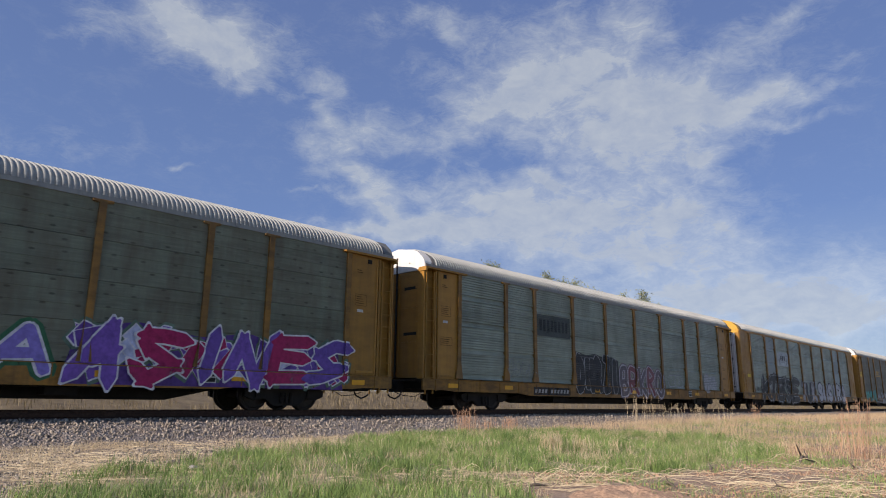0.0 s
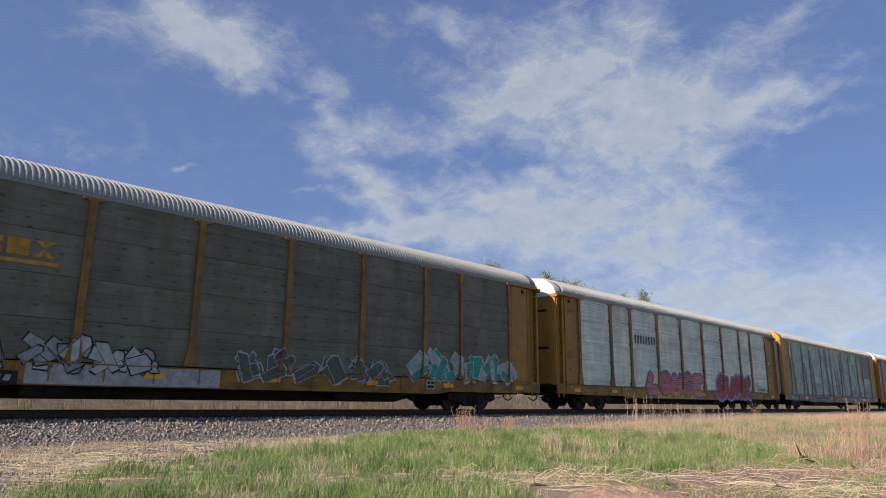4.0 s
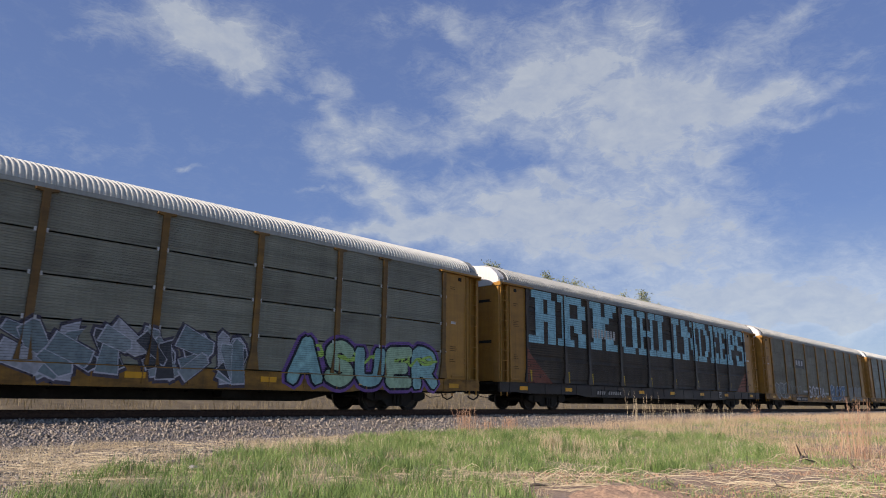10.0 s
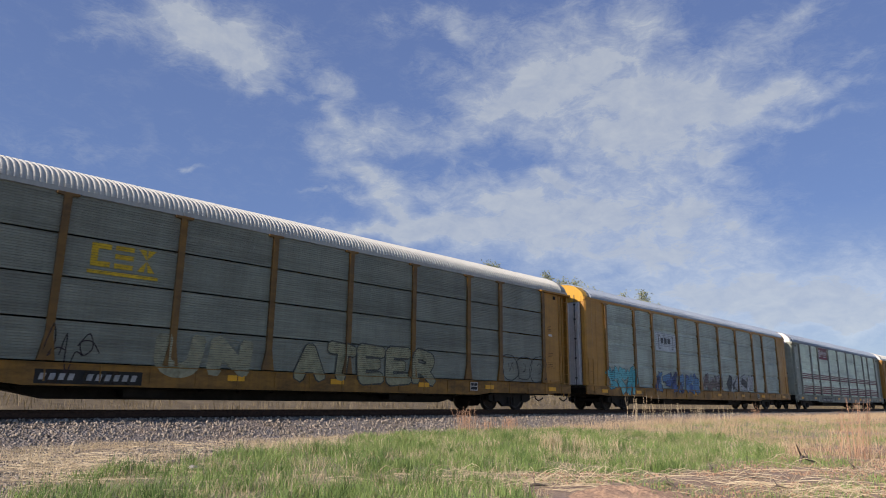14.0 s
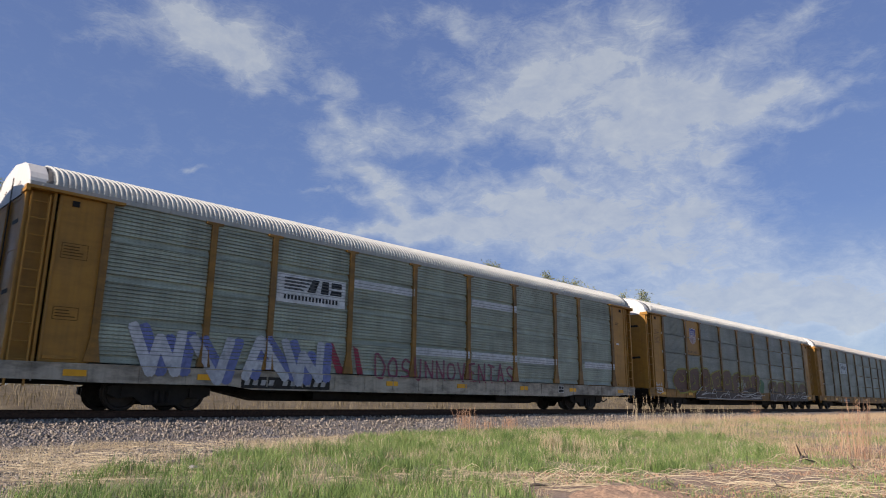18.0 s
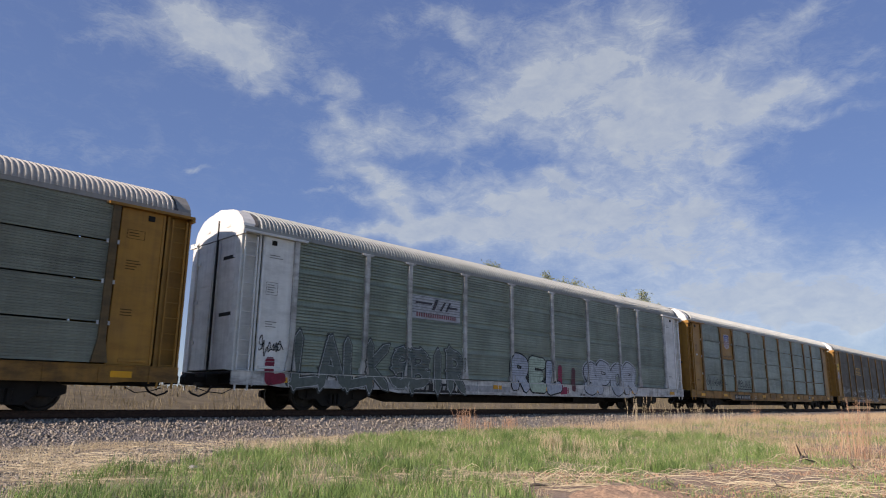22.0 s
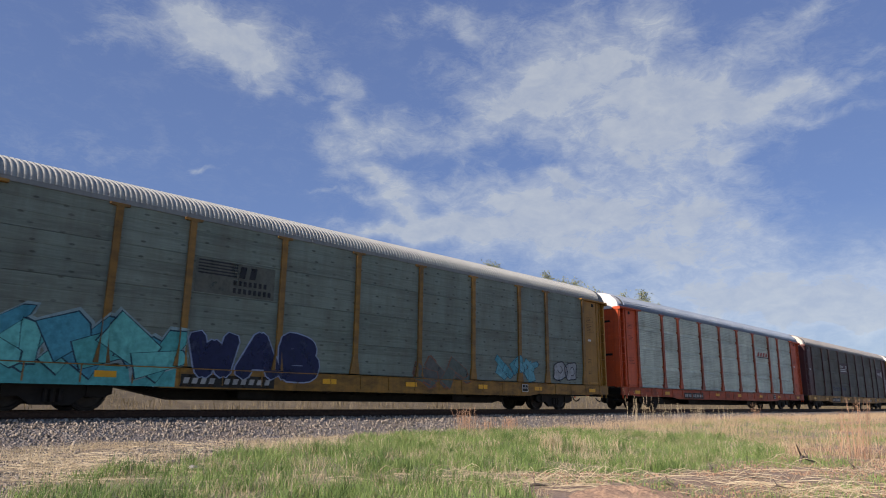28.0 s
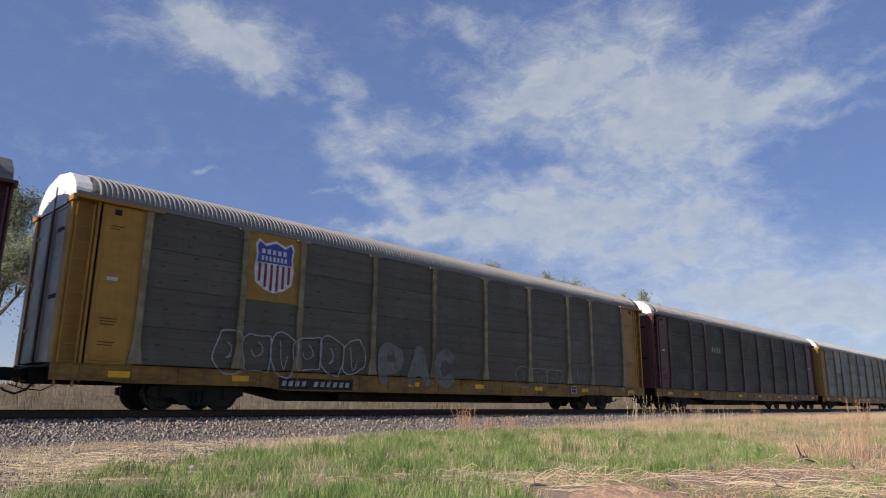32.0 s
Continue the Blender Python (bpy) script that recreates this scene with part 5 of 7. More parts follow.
# red, pink and blue pieces
bars(E_, (6.9, 3.32, 9.2, 3.74), (0.03, 0.035, 0.035), 8, "dark company lettering bars")
throw(E_, "LSNCE", (8.0, 0.72, 14.6, 2.05), [(0.46, 0.16, 0.14), (0.42, 0.13, 0.13)], (0.13, 0.05, 0.17), 0.50, 0.06, (0.12, 0.24, 0.42), 0.05, 0.2, 0.09, 18, -0.04)
plate(E_, (9.0, 0.6, 13.8, 0.95), (0.42, 0.30, 0.03), 1, "yellow sprayed band", "graffiti_ground")
throw(E_, "SUMK", (16.6, 0.62, 22.1, 2.15), [(0.34, 0.03, 0.05), (0.28, 0.025, 0.045)], (0.36, 0.24, 0.27), 0.50, 0.035, (0.13, 0.30, 0.44), 0.11, 0.08, 0.09, 19, -0.05)
scrawl(E_, 95, (16.9, 0.8, 21.9, 1.9), (0.12, 0.01, 0.02), 6, 0.05)
scrawl(E_, 20, (23.0, 1.1, 24.7, 1.75), BLACK, 6, 0.035)
scrawl(E_, 21, (20.6, 1.5, 22.0, 2.4), BLACK, 4, 0.05)
# dark running bands over grey
RUNS = (0.085, 0.10, 0.075)
for x0, x1, x2, x3, zt in ((7.0, 7.6, 6.6, 6.9, 4.7), (10.75, 11.6, 10.5, 10.75, 4.95), (10.85, 11.25, 10.85, 11.1, 4.9), (15.75, 15.95, 15.0, 15.75, 4.95), (2.4, 2.9, 2.0, 2.4, 4.9), (5.1, 5.6, 4.8, 5.2, 3.6)):
    lay(F, "dark_streak", ([(x0, 1.12), (x1, 1.12), (x3, zt), (x2, zt)], [(0, 1, 2, 3)]), spray(RUNS), 2 if x0 != 10.85 else 4, "dark green run of thin paint")
lay(F, "dark_streak", many([[(13.25, 1.2), (13.65, 1.2), (13.45, 3.3), (13.1, 3.3)], [(13.9, 1.2), (14.4, 1.2), (14.1, 3.35), (13.85, 3.35)], [(13.5, 2.9), (13.72, 2.1), (13.82, 2.9), (13.78, 2.3)], [(18.4, 4.2), (18.8, 5.0), (18.3, 5.0)]]), spray(RUNS), 2, "dark green run of thin paint")
plate(F, (22.95, 2.9, 25.4, 5.0), (0.11, 0.125, 0.095), 1, "darker unpainted end sheet")
plate(F, (21.9, 2.6, 22.7, 5.02), (0.33, 0.20, 0.05), 1, "bare yellow patch")
word(F, "KESTE", (17.9, 1.3, 19.3, 1.72), (0.03, 0.13, 0.08), None, 0.0)
scrawl(F, 22, (20.7, 1.15, 21.6, 1.9), (0.28, 0.03, 0.06), 5, 0.04)
word(F, "SPAIN", (22.7, 1.3, 25.0, 1.85), (0.02, 0.10, 0.07), None, 0.0)
number(F, 7.2, 9.8)
# shields and chalky tags
up_panel(G)
scrawl(G, 23, (2.1, 1.2, 4.5, 2.1), (0.36, 0.4, 0.42), 4, 0.035)
bubbles(G, 24, (2.6, 1.25, 4.3, 1.85), 2, (0.22, 0.25, 0.26), LINE, 0.03)
scrawl(G, 25, (5.1, 1.15, 5.95, 2.3), LINE, 5, 0.035)
bubbles(G, 26, (7.35, 1.1, 8.7, 1.7), 3, (0.10, 0.11, 0.11), (0.3, 0.32, 0.33), 0.03)
for i in range(6):
    scrawl(G, 27 + i, (0.72, 1.6 + 0.52 * i, 1.5, 2.05 + 0.52 * i), (0.40, 0.45, 0.36), 4, 0.035)
plate(G, (10.4, 1.2, 10.46, 1.75), LINE, 5, "white arrow tag", "graffiti")
number(G, 5.6, 8.4)
up_panel(H)
piece(H, 35, (1.8, 0.66, 4.7, 1.95), 4, [(0.05, 0.10, 0.28), (0.06, 0.22, 0.20), (0.12, 0.16, 0.34)], (0.10, 0.22, 0.16), (0.05, 0.12, 0.30))
piece(H, 36, (4.8, 0.66, 9.3, 1.8), 6, [(0.22, 0.21, 0.22), BLACK, (0.14, 0.10, 0.12)], BLACK)
piece(H, 37, (9.6, 0.66, 17.6, 2.1), 8, [(0.20, 0.24, 0.25), (0.30, 0.31, 0.33), (0.05, 0.05, 0.055), (0.15, 0.20, 0.21)], (0.40, 0.40, 0.44), (0.07, 0.06, 0.08))
throw(H, "ASUER", (18.9, 0.70, 25.1, 2.15), [(0.22, 0.42, 0.42), (0.30, 0.44, 0.30)], BLACK, 0.38, 0.08, (0.16, 0.08, 0.26), 0.1, 0.0, 0.06, 37, 0.0)
scrawl(H, 38, (19.4, 1.5, 24.8, 1.95), (0.30, 0.48, 0.10), 8, 0.09)
number(H, 4.9, 8.2)
# huge pale blue capitals
for ch, x0, x1 in (("A", 1.85, 3.9), ("R", 4.05, 6.3), ("K", 6.6, 9.1), ("O", 9.45, 11.1), ("H", 11.2, 13.1), ("L", 13.2, 14.8), ("I", 14.9, 16.1), ("N", 16.2, 18.2), ("D", 18.3, 19.9), ("E", 20.0, 21.2), ("E", 21.3, 22.6), ("P", 22.7, 23.9), ("S", 24.0, 25.4)):
    lay(I, "letter", slab(ch, x0, 2.75, x1, 5.0), spray((0.22, 0.46, 0.52)), 4, "huge pale blue block capital")
for x in EDGES:
    plate(I, (x + 0.18, 1.15, x + 0.32, 1.62), (0.5, 0.33, 0.02), 4, "yellow reflective strip", "reflector")
for x0, x1 in ((1.75, 3.6), (25.5, 23.6)):
    lay(I, "rust_patch", ([(x0, 1.1), (x1, 1.1), (x0, 2.5)], [(0, 1, 2)]), spray((0.16, 0.05, 0.03)), 2, "rust-red unpainted corner")
bars(I, (6.8, 3.3, 9.0, 3.72), (0.40, 0.40, 0.36), 8, "pale company lettering bars")
number(I, 7.0, 9.2)
# white and blue words
plate(J, (6.85, 3.1, 8.9, 3.8), (0.045, 0.045, 0.042), 1, "dark logo panel")
bars(J, (7.0, 3.3, 8.8, 3.68), LINE, 3, "white logo blocks", 0.05)
bubbles(J, 41, (2.05, 0.72, 4.6, 1.9), 3, (0.12, 0.13, 0.12), LINE)
bubbles(J, 42, (4.9, 0.9, 7.6, 1.75), 4, None, (0.2, 0.21, 0.2))
throw(J, "BOOKA", (9.4, 0.90, 13.6, 1.8), [(0.40, 0.41, 0.41)], (0.05, 0.05, 0.05), 0.16, 0.04, None, 0, 0, 0.06, 41, 0.06)
plate(J, (8.2, 1.28, 9.2, 1.42), LINE, 4, "white sprayed dash", "graffiti")
plate(J, (13.8, 1.2, 14.7, 1.34), LINE, 4, "white sprayed dash", "graffiti")
throw(J, "eLeKT", (15.3, 0.76, 19.7, 2.0), [(0.055, 0.125, 0.20), (0.045, 0.10, 0.17)], (0.44, 0.49, 0.53), 0.29, 0.045, (0.05, 0.08, 0.11), 0.03, 0.04, 0.03, 42, -0.08)
throw(J, "OBRE", (20.9, 0.85, 25.2, 1.95), [(0.15, 0.155, 0.145)], (0.24, 0.245, 0.235), 0.40, 0.04, None, 0, 0, 0.06, 43, 0.0)
number(J, 6.3, 8.8)
logo_blocks(K, 7.15, 3.28, 8.8, 3.98, (0.52, 0.33, 0.02))
throw(K, "UN", (8.9, 0.85, 11.7, 2.0), [(0.26, 0.25, 0.16)], None, 0.40, 0, None, 0, 0, 0.05, 44, 0.05)
throw(K, "ATEER", (13.0, 0.85, 18.9, 2.05), [(0.24, 0.23, 0.14)], (0.06, 0.06, 0.05), 0.34, 0.05, None, 0, 0, 0.05, 45, 0.02)
scrawl(K, 46, (6.4, 0.95, 7.5, 2.0), (0.04, 0.025, 0.025), 3, 0.03)
bubbles(K, 47, (22.6, 1.15, 25.4, 2.2), 3, None, (0.035, 0.035, 0.035), 0.035)
number(K, 6.4, 8.6)
logo_boxed(L, 7.2, 3.2, 8.9, 3.95)
piece(L, 48, (1.6, 0.7, 4.6, 2.3), 3, [(0.05, 0.33, 0.36), (0.10, 0.42, 0.44)], (0.02, 0.09, 0.11))
piece(L, 49, (6.6, 0.8, 11.9, 2.1), 6, [(0.04, 0.10, 0.26), (0.02, 0.04, 0.12), (0.08, 0.2, 0.33)], (0.03, 0.03, 0.05))
piece(L, 50, (12.5, 1.05, 15.4, 2.2), 4, [(0.13, 0.10, 0.09), (0.28, 0.27, 0.26)], (0.05, 0.04, 0.04))
piece(L, 51, (16.0, 1.0, 20.2, 2.25), 4, [(0.34, 0.36, 0.36), (0.03, 0.035, 0.04)], BLACK)
# maroon sign and stripes
plate(M_, (6.64, 4.08, 9.19, 5.03), (0.15, 0.012, 0.025), 4, "maroon company sign", "sign")
lay(M_, "sign_mark", ([(7.1 + 0.3 * math.cos(a * math.tau / 16), 4.56 + 0.3 * math.sin(a * math.tau / 16)) for a in range(16)], [tuple(range(16))]), spray(WHITE), 7, "white round mark")
lay(M_, "sign_mark", many([[(6.75, 4.42 + 0.16 * i), (7.3, 4.38 + 0.16 * i), (7.3, 4.44 + 0.16 * i), (6.75, 4.48 + 0.16 * i)] for i in range(3)]), spray((0.15, 0.012, 0.025)), 9, "maroon stripes on the mark")
bars(M_, (7.55, 4.45, 9.0, 4.72), WHITE, 8, "white company lettering bars")
bars(M_, (8.0, 4.25, 8.8, 4.32), WHITE, 12, "small white lettering bars")
for x0, x1 in zip(EDGES, EDGES[1:]):
    for z0, h in ((2.68, 0.09), (2.53, 0.09), (2.36, 0.12), (1.74, 0.08), (1.58, 0.10), (1.42, 0.10), (1.24, 0.12)):
        plate(M_, (x0 + 0.1, z0, x1 - 0.1, z0 + h), (0.15, 0.015, 0.03), 30, "maroon stripe", "stripe")
bars(M_, (18.2, 0.64, 19.0, 0.86), (0.15, 0.02, 0.03), 3, "maroon logo blocks")
number(M_, 6.6, 9.1)
# white logo board
plate(N, (6.65, 3.12, 9.15, 3.98), (0.50, 0.52, 0.52), 3, "white logo board", "logo_board")
lay(N, "logo", many([[(6.9, 3.52 + 0.1 * i), (7.6 + 0.12 * i, 3.52 + 0.1 * i), (7.5 + 0.12 * i, 3.58 + 0.1 * i), (6.9, 3.58 + 0.1 * i)] for i in range(4)] + [[(7.7, 3.5), (8.0, 3.5), (8.15, 3.9), (7.9, 3.9)], [(8.2, 3.5), (8.5, 3.5), (8.5, 3.9), (8.25, 3.9)], [(8.55, 3.5), (9.0, 3.5), (9.0, 3.66), (8.6, 3.66)], [(8.6, 3.72), (9.0, 3.72), (9.0, 3.9), (8.6, 3.9)]]), spray(BLACK), 6, "black striped logo")
bars(N, (6.9, 3.22, 8.9, 3.36), BLACK, 16, "black company lettering bars")
for x0, x1, z in ((9.5, 12.1, 4.0), (12.3, 15.0, 2.0), (15.2, 17.9, 2.0), (18.1, 20.6, 2.0), (22.9, 25.4, 2.0), (15.2, 17.9, 4.0)):
    plate(N, (x0, z - 0.12, x1, z + 0.14), (0.44, 0.46, 0.46), 2, "pale flat band", "pale_band")
throw(N, "WVAW", (3.0, 0.74, 8.8, 2.1), [(0.13, 0.16, 0.32)], None, 0.30, 0, None, 0, -0.14, 0.08, 52, 0.0)
throw(N, "WVAW", (2.75, 0.72, 8.5, 2.1), [(0.42, 0.44, 0.46), (0.36, 0.38, 0.41)], None, 0.27, 0, None, 0, -0.14, 0.08, 52, 0.0, 8)
lay(N, "graffiti", many([[(8.95, 1.12), (9.25, 1.12), (8.75, 2.05), (8.5, 2.0)], [(9.75, 1.12), (10.0, 1.12), (9.75, 1.9), (9.55, 2.0)]]), spray((0.26, 0.03, 0.05)), 4, "dark red sprayed slashes")
throw(N, "DOSUNNOVENTAS", (10.4, 1.02, 17.7, 1.75), [(0.20, 0.05, 0.08)], None, 0.085, 0, None, 0, -0.05, 0.07, 54, 0.2)
number(N, 5.8, 8.6)
up_panel(O)
bubbles(O, 55, (3.0, 0.9, 9.2, 2.35), 4, (0.10, 0.045, 0.033), (0.25, 0.23, 0.03), 0.08)
bubbles(O, 56, (9.3, 0.9, 15.4, 2.3), 4, (0.105, 0.048, 0.035), (0.24, 0.22, 0.03), 0.08)
lay(O, "graffiti_ground", ([(5.2, 0.6), (15.6, 0.6), (15.4, 1.15), (13.9, 1.4), (12.0, 1.1), (9.0, 1.25), (5.4, 1.05)], [tuple(range(7))]), spray((0.035, 0.020, 0.017)), 46, "dark brown sprayed ground")
scrawl(O, 57, (5.4, 0.66, 15.3, 1.35), (0.34, 0.34, 0.33), 5, 0.05, layer=52)
bubbles(O, 58, (17.2, 0.66, 25.2, 2.0), 5, (0.095, 0.045, 0.035), (0.22, 0.21, 0.04), 0.07)
lay(O, "graffiti_ground", ([(17.0, 0.6), (25.2, 0.6), (25.0, 1.2), (23.0, 1.3), (20.0, 1.15), (17.3, 1.3)], [tuple(range(6))]), spray((0.035, 0.022, 0.02)), 46, "dark brown sprayed ground")
scrawl(O, 94, (17.2, 0.66, 25.0, 1.4), (0.34, 0.34, 0.33), 5, 0.05, layer=52)
lay(O, "graffiti", ([(15.9 + 0.5 * math.cos(a * 0.57) * (1 + 0.3 * math.sin(a * 2.3)), 1.5 + 0.5 * math.sin(a * 0.57)) for a in range(11)], [tuple(range(11))]), spray((0.03, 0.12, 0.05)), 2, "dark green sprayed cloud")
scrawl(O, 59, (11.5, 1.2, 13.0, 2.0), (0.4, 0.44, 0.42), 7, 0.035)
scrawl(O, 60, (0.7, 0.9, 1.45, 1.5), WHITE, 5, 0.05)
logo_boxed(P, 7.25, 3.2, 8.85, 3.92)
word(P, "R1", (6.0, 0.64, 6.35, 0.86), WHITE, None, 0.0, label="white painted letters")
number(P, 6.9, 8.8)
# white car
plate(Q, (6.65, 3.15, 9.1, 3.98), (0.34, 0.35, 0.36), 3, "pale logo board", "logo_board")
lay(Q, "logo", many([[(6.8, 3.68), (7.6, 3.68), (7.65, 3.76), (6.8, 3.76)], [(7.6, 3.5), (7.75, 3.5), (7.95, 3.9), (7.8, 3.9)], [(8.0, 3.5), (8.1, 3.5), (8.35, 3.85), (8.25, 3.85)], [(8.3, 3.5), (8.4, 3.5), (8.6, 3.85), (8.5, 3.85)], [(8.4, 3.62), (8.95, 3.62), (8.95, 3.7), (8.4, 3.7)]]), spray((0.05, 0.04, 0.05)), 6, "dark slanted logo")
bars(Q, (6.85, 3.22, 8.9, 3.38), (0.2, 0.05, 0.06), 18, "dark red lettering bars")
throw(Q, "LALK", (1.9, 0.70, 5.6, 2.2), [(0.11, 0.13, 0.115)], (0.38, 0.40, 0.40), 0.26, 0.022, (0.06, 0.065, 0.06), 0.05, 0.0, 0.1, 61, -0.04, spike=True)
throw(Q, "L", (0.9, 0.70, 1.8, 1.6), [(0.20, 0.02, 0.04)], None, 0.3, 0, None, 0, 0, 0.1, 60)
throw(Q, "SBIR", (5.7, 0.70, 9.3, 2.05), [(0.11, 0.13, 0.115)], (0.38, 0.40, 0.40), 0.28, 0.022, (0.06, 0.065, 0.06), 0.05, 0.0, 0.1, 62, -0.04, spike=True)
plate(Q, (2.0, 0.68, 12.0, 0.9), (0.30, 0.31, 0.31), 1, "pale sprayed sill band", "graffiti_ground")
throw(Q, "REL", (12.1, 0.68, 15.6, 2.2), [(0.33, 0.37, 0.42), (0.33, 0.42, 0.33)], BLACK, 0.44, 0.06, None, 0, 0.0, 0.05, 61, -0.02)
throw(Q, "LI", (15.3, 0.72, 16.9, 1.9), [(0.26, 0.02, 0.06), (0.10, 0.02, 0.03)], None, 0.3, 0, None, 0, 0, 0.1, 63, 0.05, -10)
throw(Q, "SPOR", (17.3, 0.68, 22.1, 2.2), [(0.38, 0.41, 0.44)], (0.02, 0.02, 0.022), 0.46, 0.045, (0.40, 0.42, 0.43), 0.06, 0.0, 0.04, 64, -0.08)
bars(Q, (16.9, 0.62, 17.4, 0.72), BLACK, 4, "small dark tag bars")
scrawl(Q, 64, (0.72, 1.55, 1.5, 2.1), BLACK, 5, 0.03)
number(Q, 6.7, 9.0)
up_panel(R_)
scrawl(R_, 65, (2.15, 1.3, 5.0, 2.0), (0.05, 0.06, 0.06), 7, 0.04)
word(R_, "MeLOUL", (6.9, 1.38, 9.1, 1.85), BLACK, None, 0.0, wave=0.12)
plate(R_, (6.7, 1.25, 9.2, 1.32), BLACK, 4, "black sprayed underline", "graffiti")
word(R_, "R1", (9.4, 0.66, 9.7, 0.88), WHITE, None, 0.0, label="white painted letters")
number(R_, 6.2, 8.6)
logo_blocks(S, 7.05, 3.2, 8.68, 3.82, (0.40, 0.21, 0.03))
plate(S, (0.8, 3.38, 1.5, 3.92), (0.62, 0.38, 0.02), 8, "orange-yellow stencil label")
bars(S, (0.9, 3.62, 1.42, 3.76), (0.12, 0.08, 0.02), 5, "stencil bars")
scrawl(S, 67, (0.7, 2.5, 1.5, 3.25), LINE, 6, 0.04)
for sd, b4, lp in ((68, (2.05, 1.4, 4.2, 1.98), 6), (69, (5.0, 1.3, 6.2, 1.75), 4), (70, (6.8, 1.45, 7.9, 1.95), 4), (71, (8.2, 1.5, 9.1, 1.9), 4), (72, (7.4, 1.0, 8.6, 1.3), 4), (73, (14.0, 1.2, 14.7, 1.7), 4)):
    scrawl(S, sd, b4, LINE, lp, 0.035)
bubbles(S, 74, (9.6, 0.72, 13.9, 1.85), 5, (0.08, 0.08, 0.075), LINE, 0.045)
bubbles(S, 75, (18.0, 0.8, 22.0, 1.85), 4, (0.16, 0.16, 0.15), LINE, 0.05)
scrawl(S, 93, (15.9, 1.1, 17.7, 1.6), LINE, 4, 0.04)
scrawl(S, 76, (23.4, 1.1, 24.9, 1.8), LINE, 5, 0.04)
number(S, 6.4, 8.8)
# red octagon signs
for cx, cz, r in ((21.6, 4.12, 0.84), (5.5, 4.12, 0.84)):
    oc = [(cx + r * math.cos(radians(22.5 + 45 * i)), cz + r * 1.0 * math.sin(radians(22.5 + 45 * i))) for i in range(8)]
    lay(T, "sign", (oc, [tuple(range(8))]), spray((0.36, 0.02, 0.06)), 4, "red octagonal company sign")
    lay(T, "sign_border", many([[oc[i], oc[(i + 1) % 8], (cx + (oc[(i + 1) % 8][0] - cx) * 0.94, cz + (oc[(i + 1) % 8][1] - cz) * 0.94), (cx + (oc[i][0] - cx) * 0.94, cz + (oc[i][1] - cz) * 0.94)] for i in range(8)]), spray(WHITE), 8, "white border")
    for z, x0, x1, k in ((0.36, -0.42, 0.5, 6), (0.12, -0.5, 0.15, 4), (-0.16, -0.55, 0.62, 8), (-0.45, -0.3, 0.5, 6)):
        bars(T, (cx + x0, cz + z - 0.09, cx + x1, cz + z + 0.1), WHITE, k, "white lettering bars")
piece(T, 77, (1.8, 0.9, 4.2, 1.8), 3, [(0.20, 0.15, 0.30), (0.12, 0.10, 0.20)], BLACK)
piece(T, 78, (4.4, 0.9, 7.5, 2.1), 4, [(0.30, 0.31, 0.31), BLACK], BLACK)
piece(T, 79, (12.2, 1.0, 20.6, 1.95), 8, [(0.05, 0.05, 0.05), (0.16, 0.17, 0.17)], (0.03, 0.03, 0.03))
lay(T, "graffiti", ([(21.3, 1.25), (22.6, 1.45), (23.5, 1.3), (22.9, 1.1), (22.6, 1.62), (21.2, 1.42)], [(0, 1, 4, 5), (1, 3, 2), (1, 2, 4)]), spray((0.33, 0.02, 0.05)), 3, "red sprayed tail shape")
lay(T, "graffiti", ([(23.8 + 0.45 * math.cos(a * math.tau / 14) * (1 + 0.2 * math.sin(a * 2.1)), 1.5 + 0.42 * math.sin(a * math.tau / 14)) for a in range(14)], [tuple(range(14))]), spray((0.07, 0.26, 0.03)), 6, "green sprayed shape")
lay(T, "graffiti", ([(23.75 + 0.28 * math.cos(a * math.tau / 12), 1.15 + 0.28 * math.sin(a * math.tau / 12)) for a in range(12)], [tuple(range(12))]), spray((0.55, 0.40, 0.03)), 9, "yellow sprayed shape")
plate(T, (20.9, 0.7, 21.35, 0.98), BLACK, 4, "black stencil box")
# turquoise piece, navy block letters
plate(U, (6.68, 3.1, 9.1, 4.02), (0.095, 0.098, 0.078), 1, "grey repainted logo panel")
lay(U, "logo", many([[(6.75, 3.62 + 0.085 * i), (7.9, 3.62 + 0.085 * i), (7.9, 3.66 + 0.085 * i), (6.75, 3.66 + 0.085 * i)] for i in range(5)]), spray(BLACK), 4, "black striped logo")
bars(U, (7.95, 3.62, 8.6, 3.95), BLACK, 2, "black logo blocks", 0.05)
bars(U, (7.8, 3.4, 8.9, 3.54), BLACK, 7, "black lettering bars")
bars(U, (7.8, 3.18, 9.05, 3.32), BLACK, 8, "black lettering bars")
piece(U, 80, (1.9, 0.7, 6.4, 2.3), 3, [(0.05, 0.30, 0.28), (0.09, 0.40, 0.36), (0.04, 0.24, 0.30)], (0.02, 0.05, 0.07), (0.20, 0.30, 0.30))
plate(U, (1.9, 0.6, 6.4, 1.05), (0.05, 0.30, 0.29), 1, "turquoise sprayed base", "graffiti_ground")
throw(U, "WAB", (6.7, 0.82, 10.8, 2.15), [(0.015, 0.02, 0.06)], (0.24, 0.30, 0.42), 0.46, 0.04, None, 0, 0, 0.03, 80, -0.04)
piece(U, 81, (14.9, 0.75, 17.6, 1.9), 2, [DKGREEN, (0.09, 0.09, 0.08)], (0.22, 0.08, 0.04))
piece(U, 82, (19.2, 1.1, 21.9, 2.15), 3, [(0.05, 0.24, 0.28), (0.08, 0.28, 0.32)], (0.03, 0.10, 0.13))
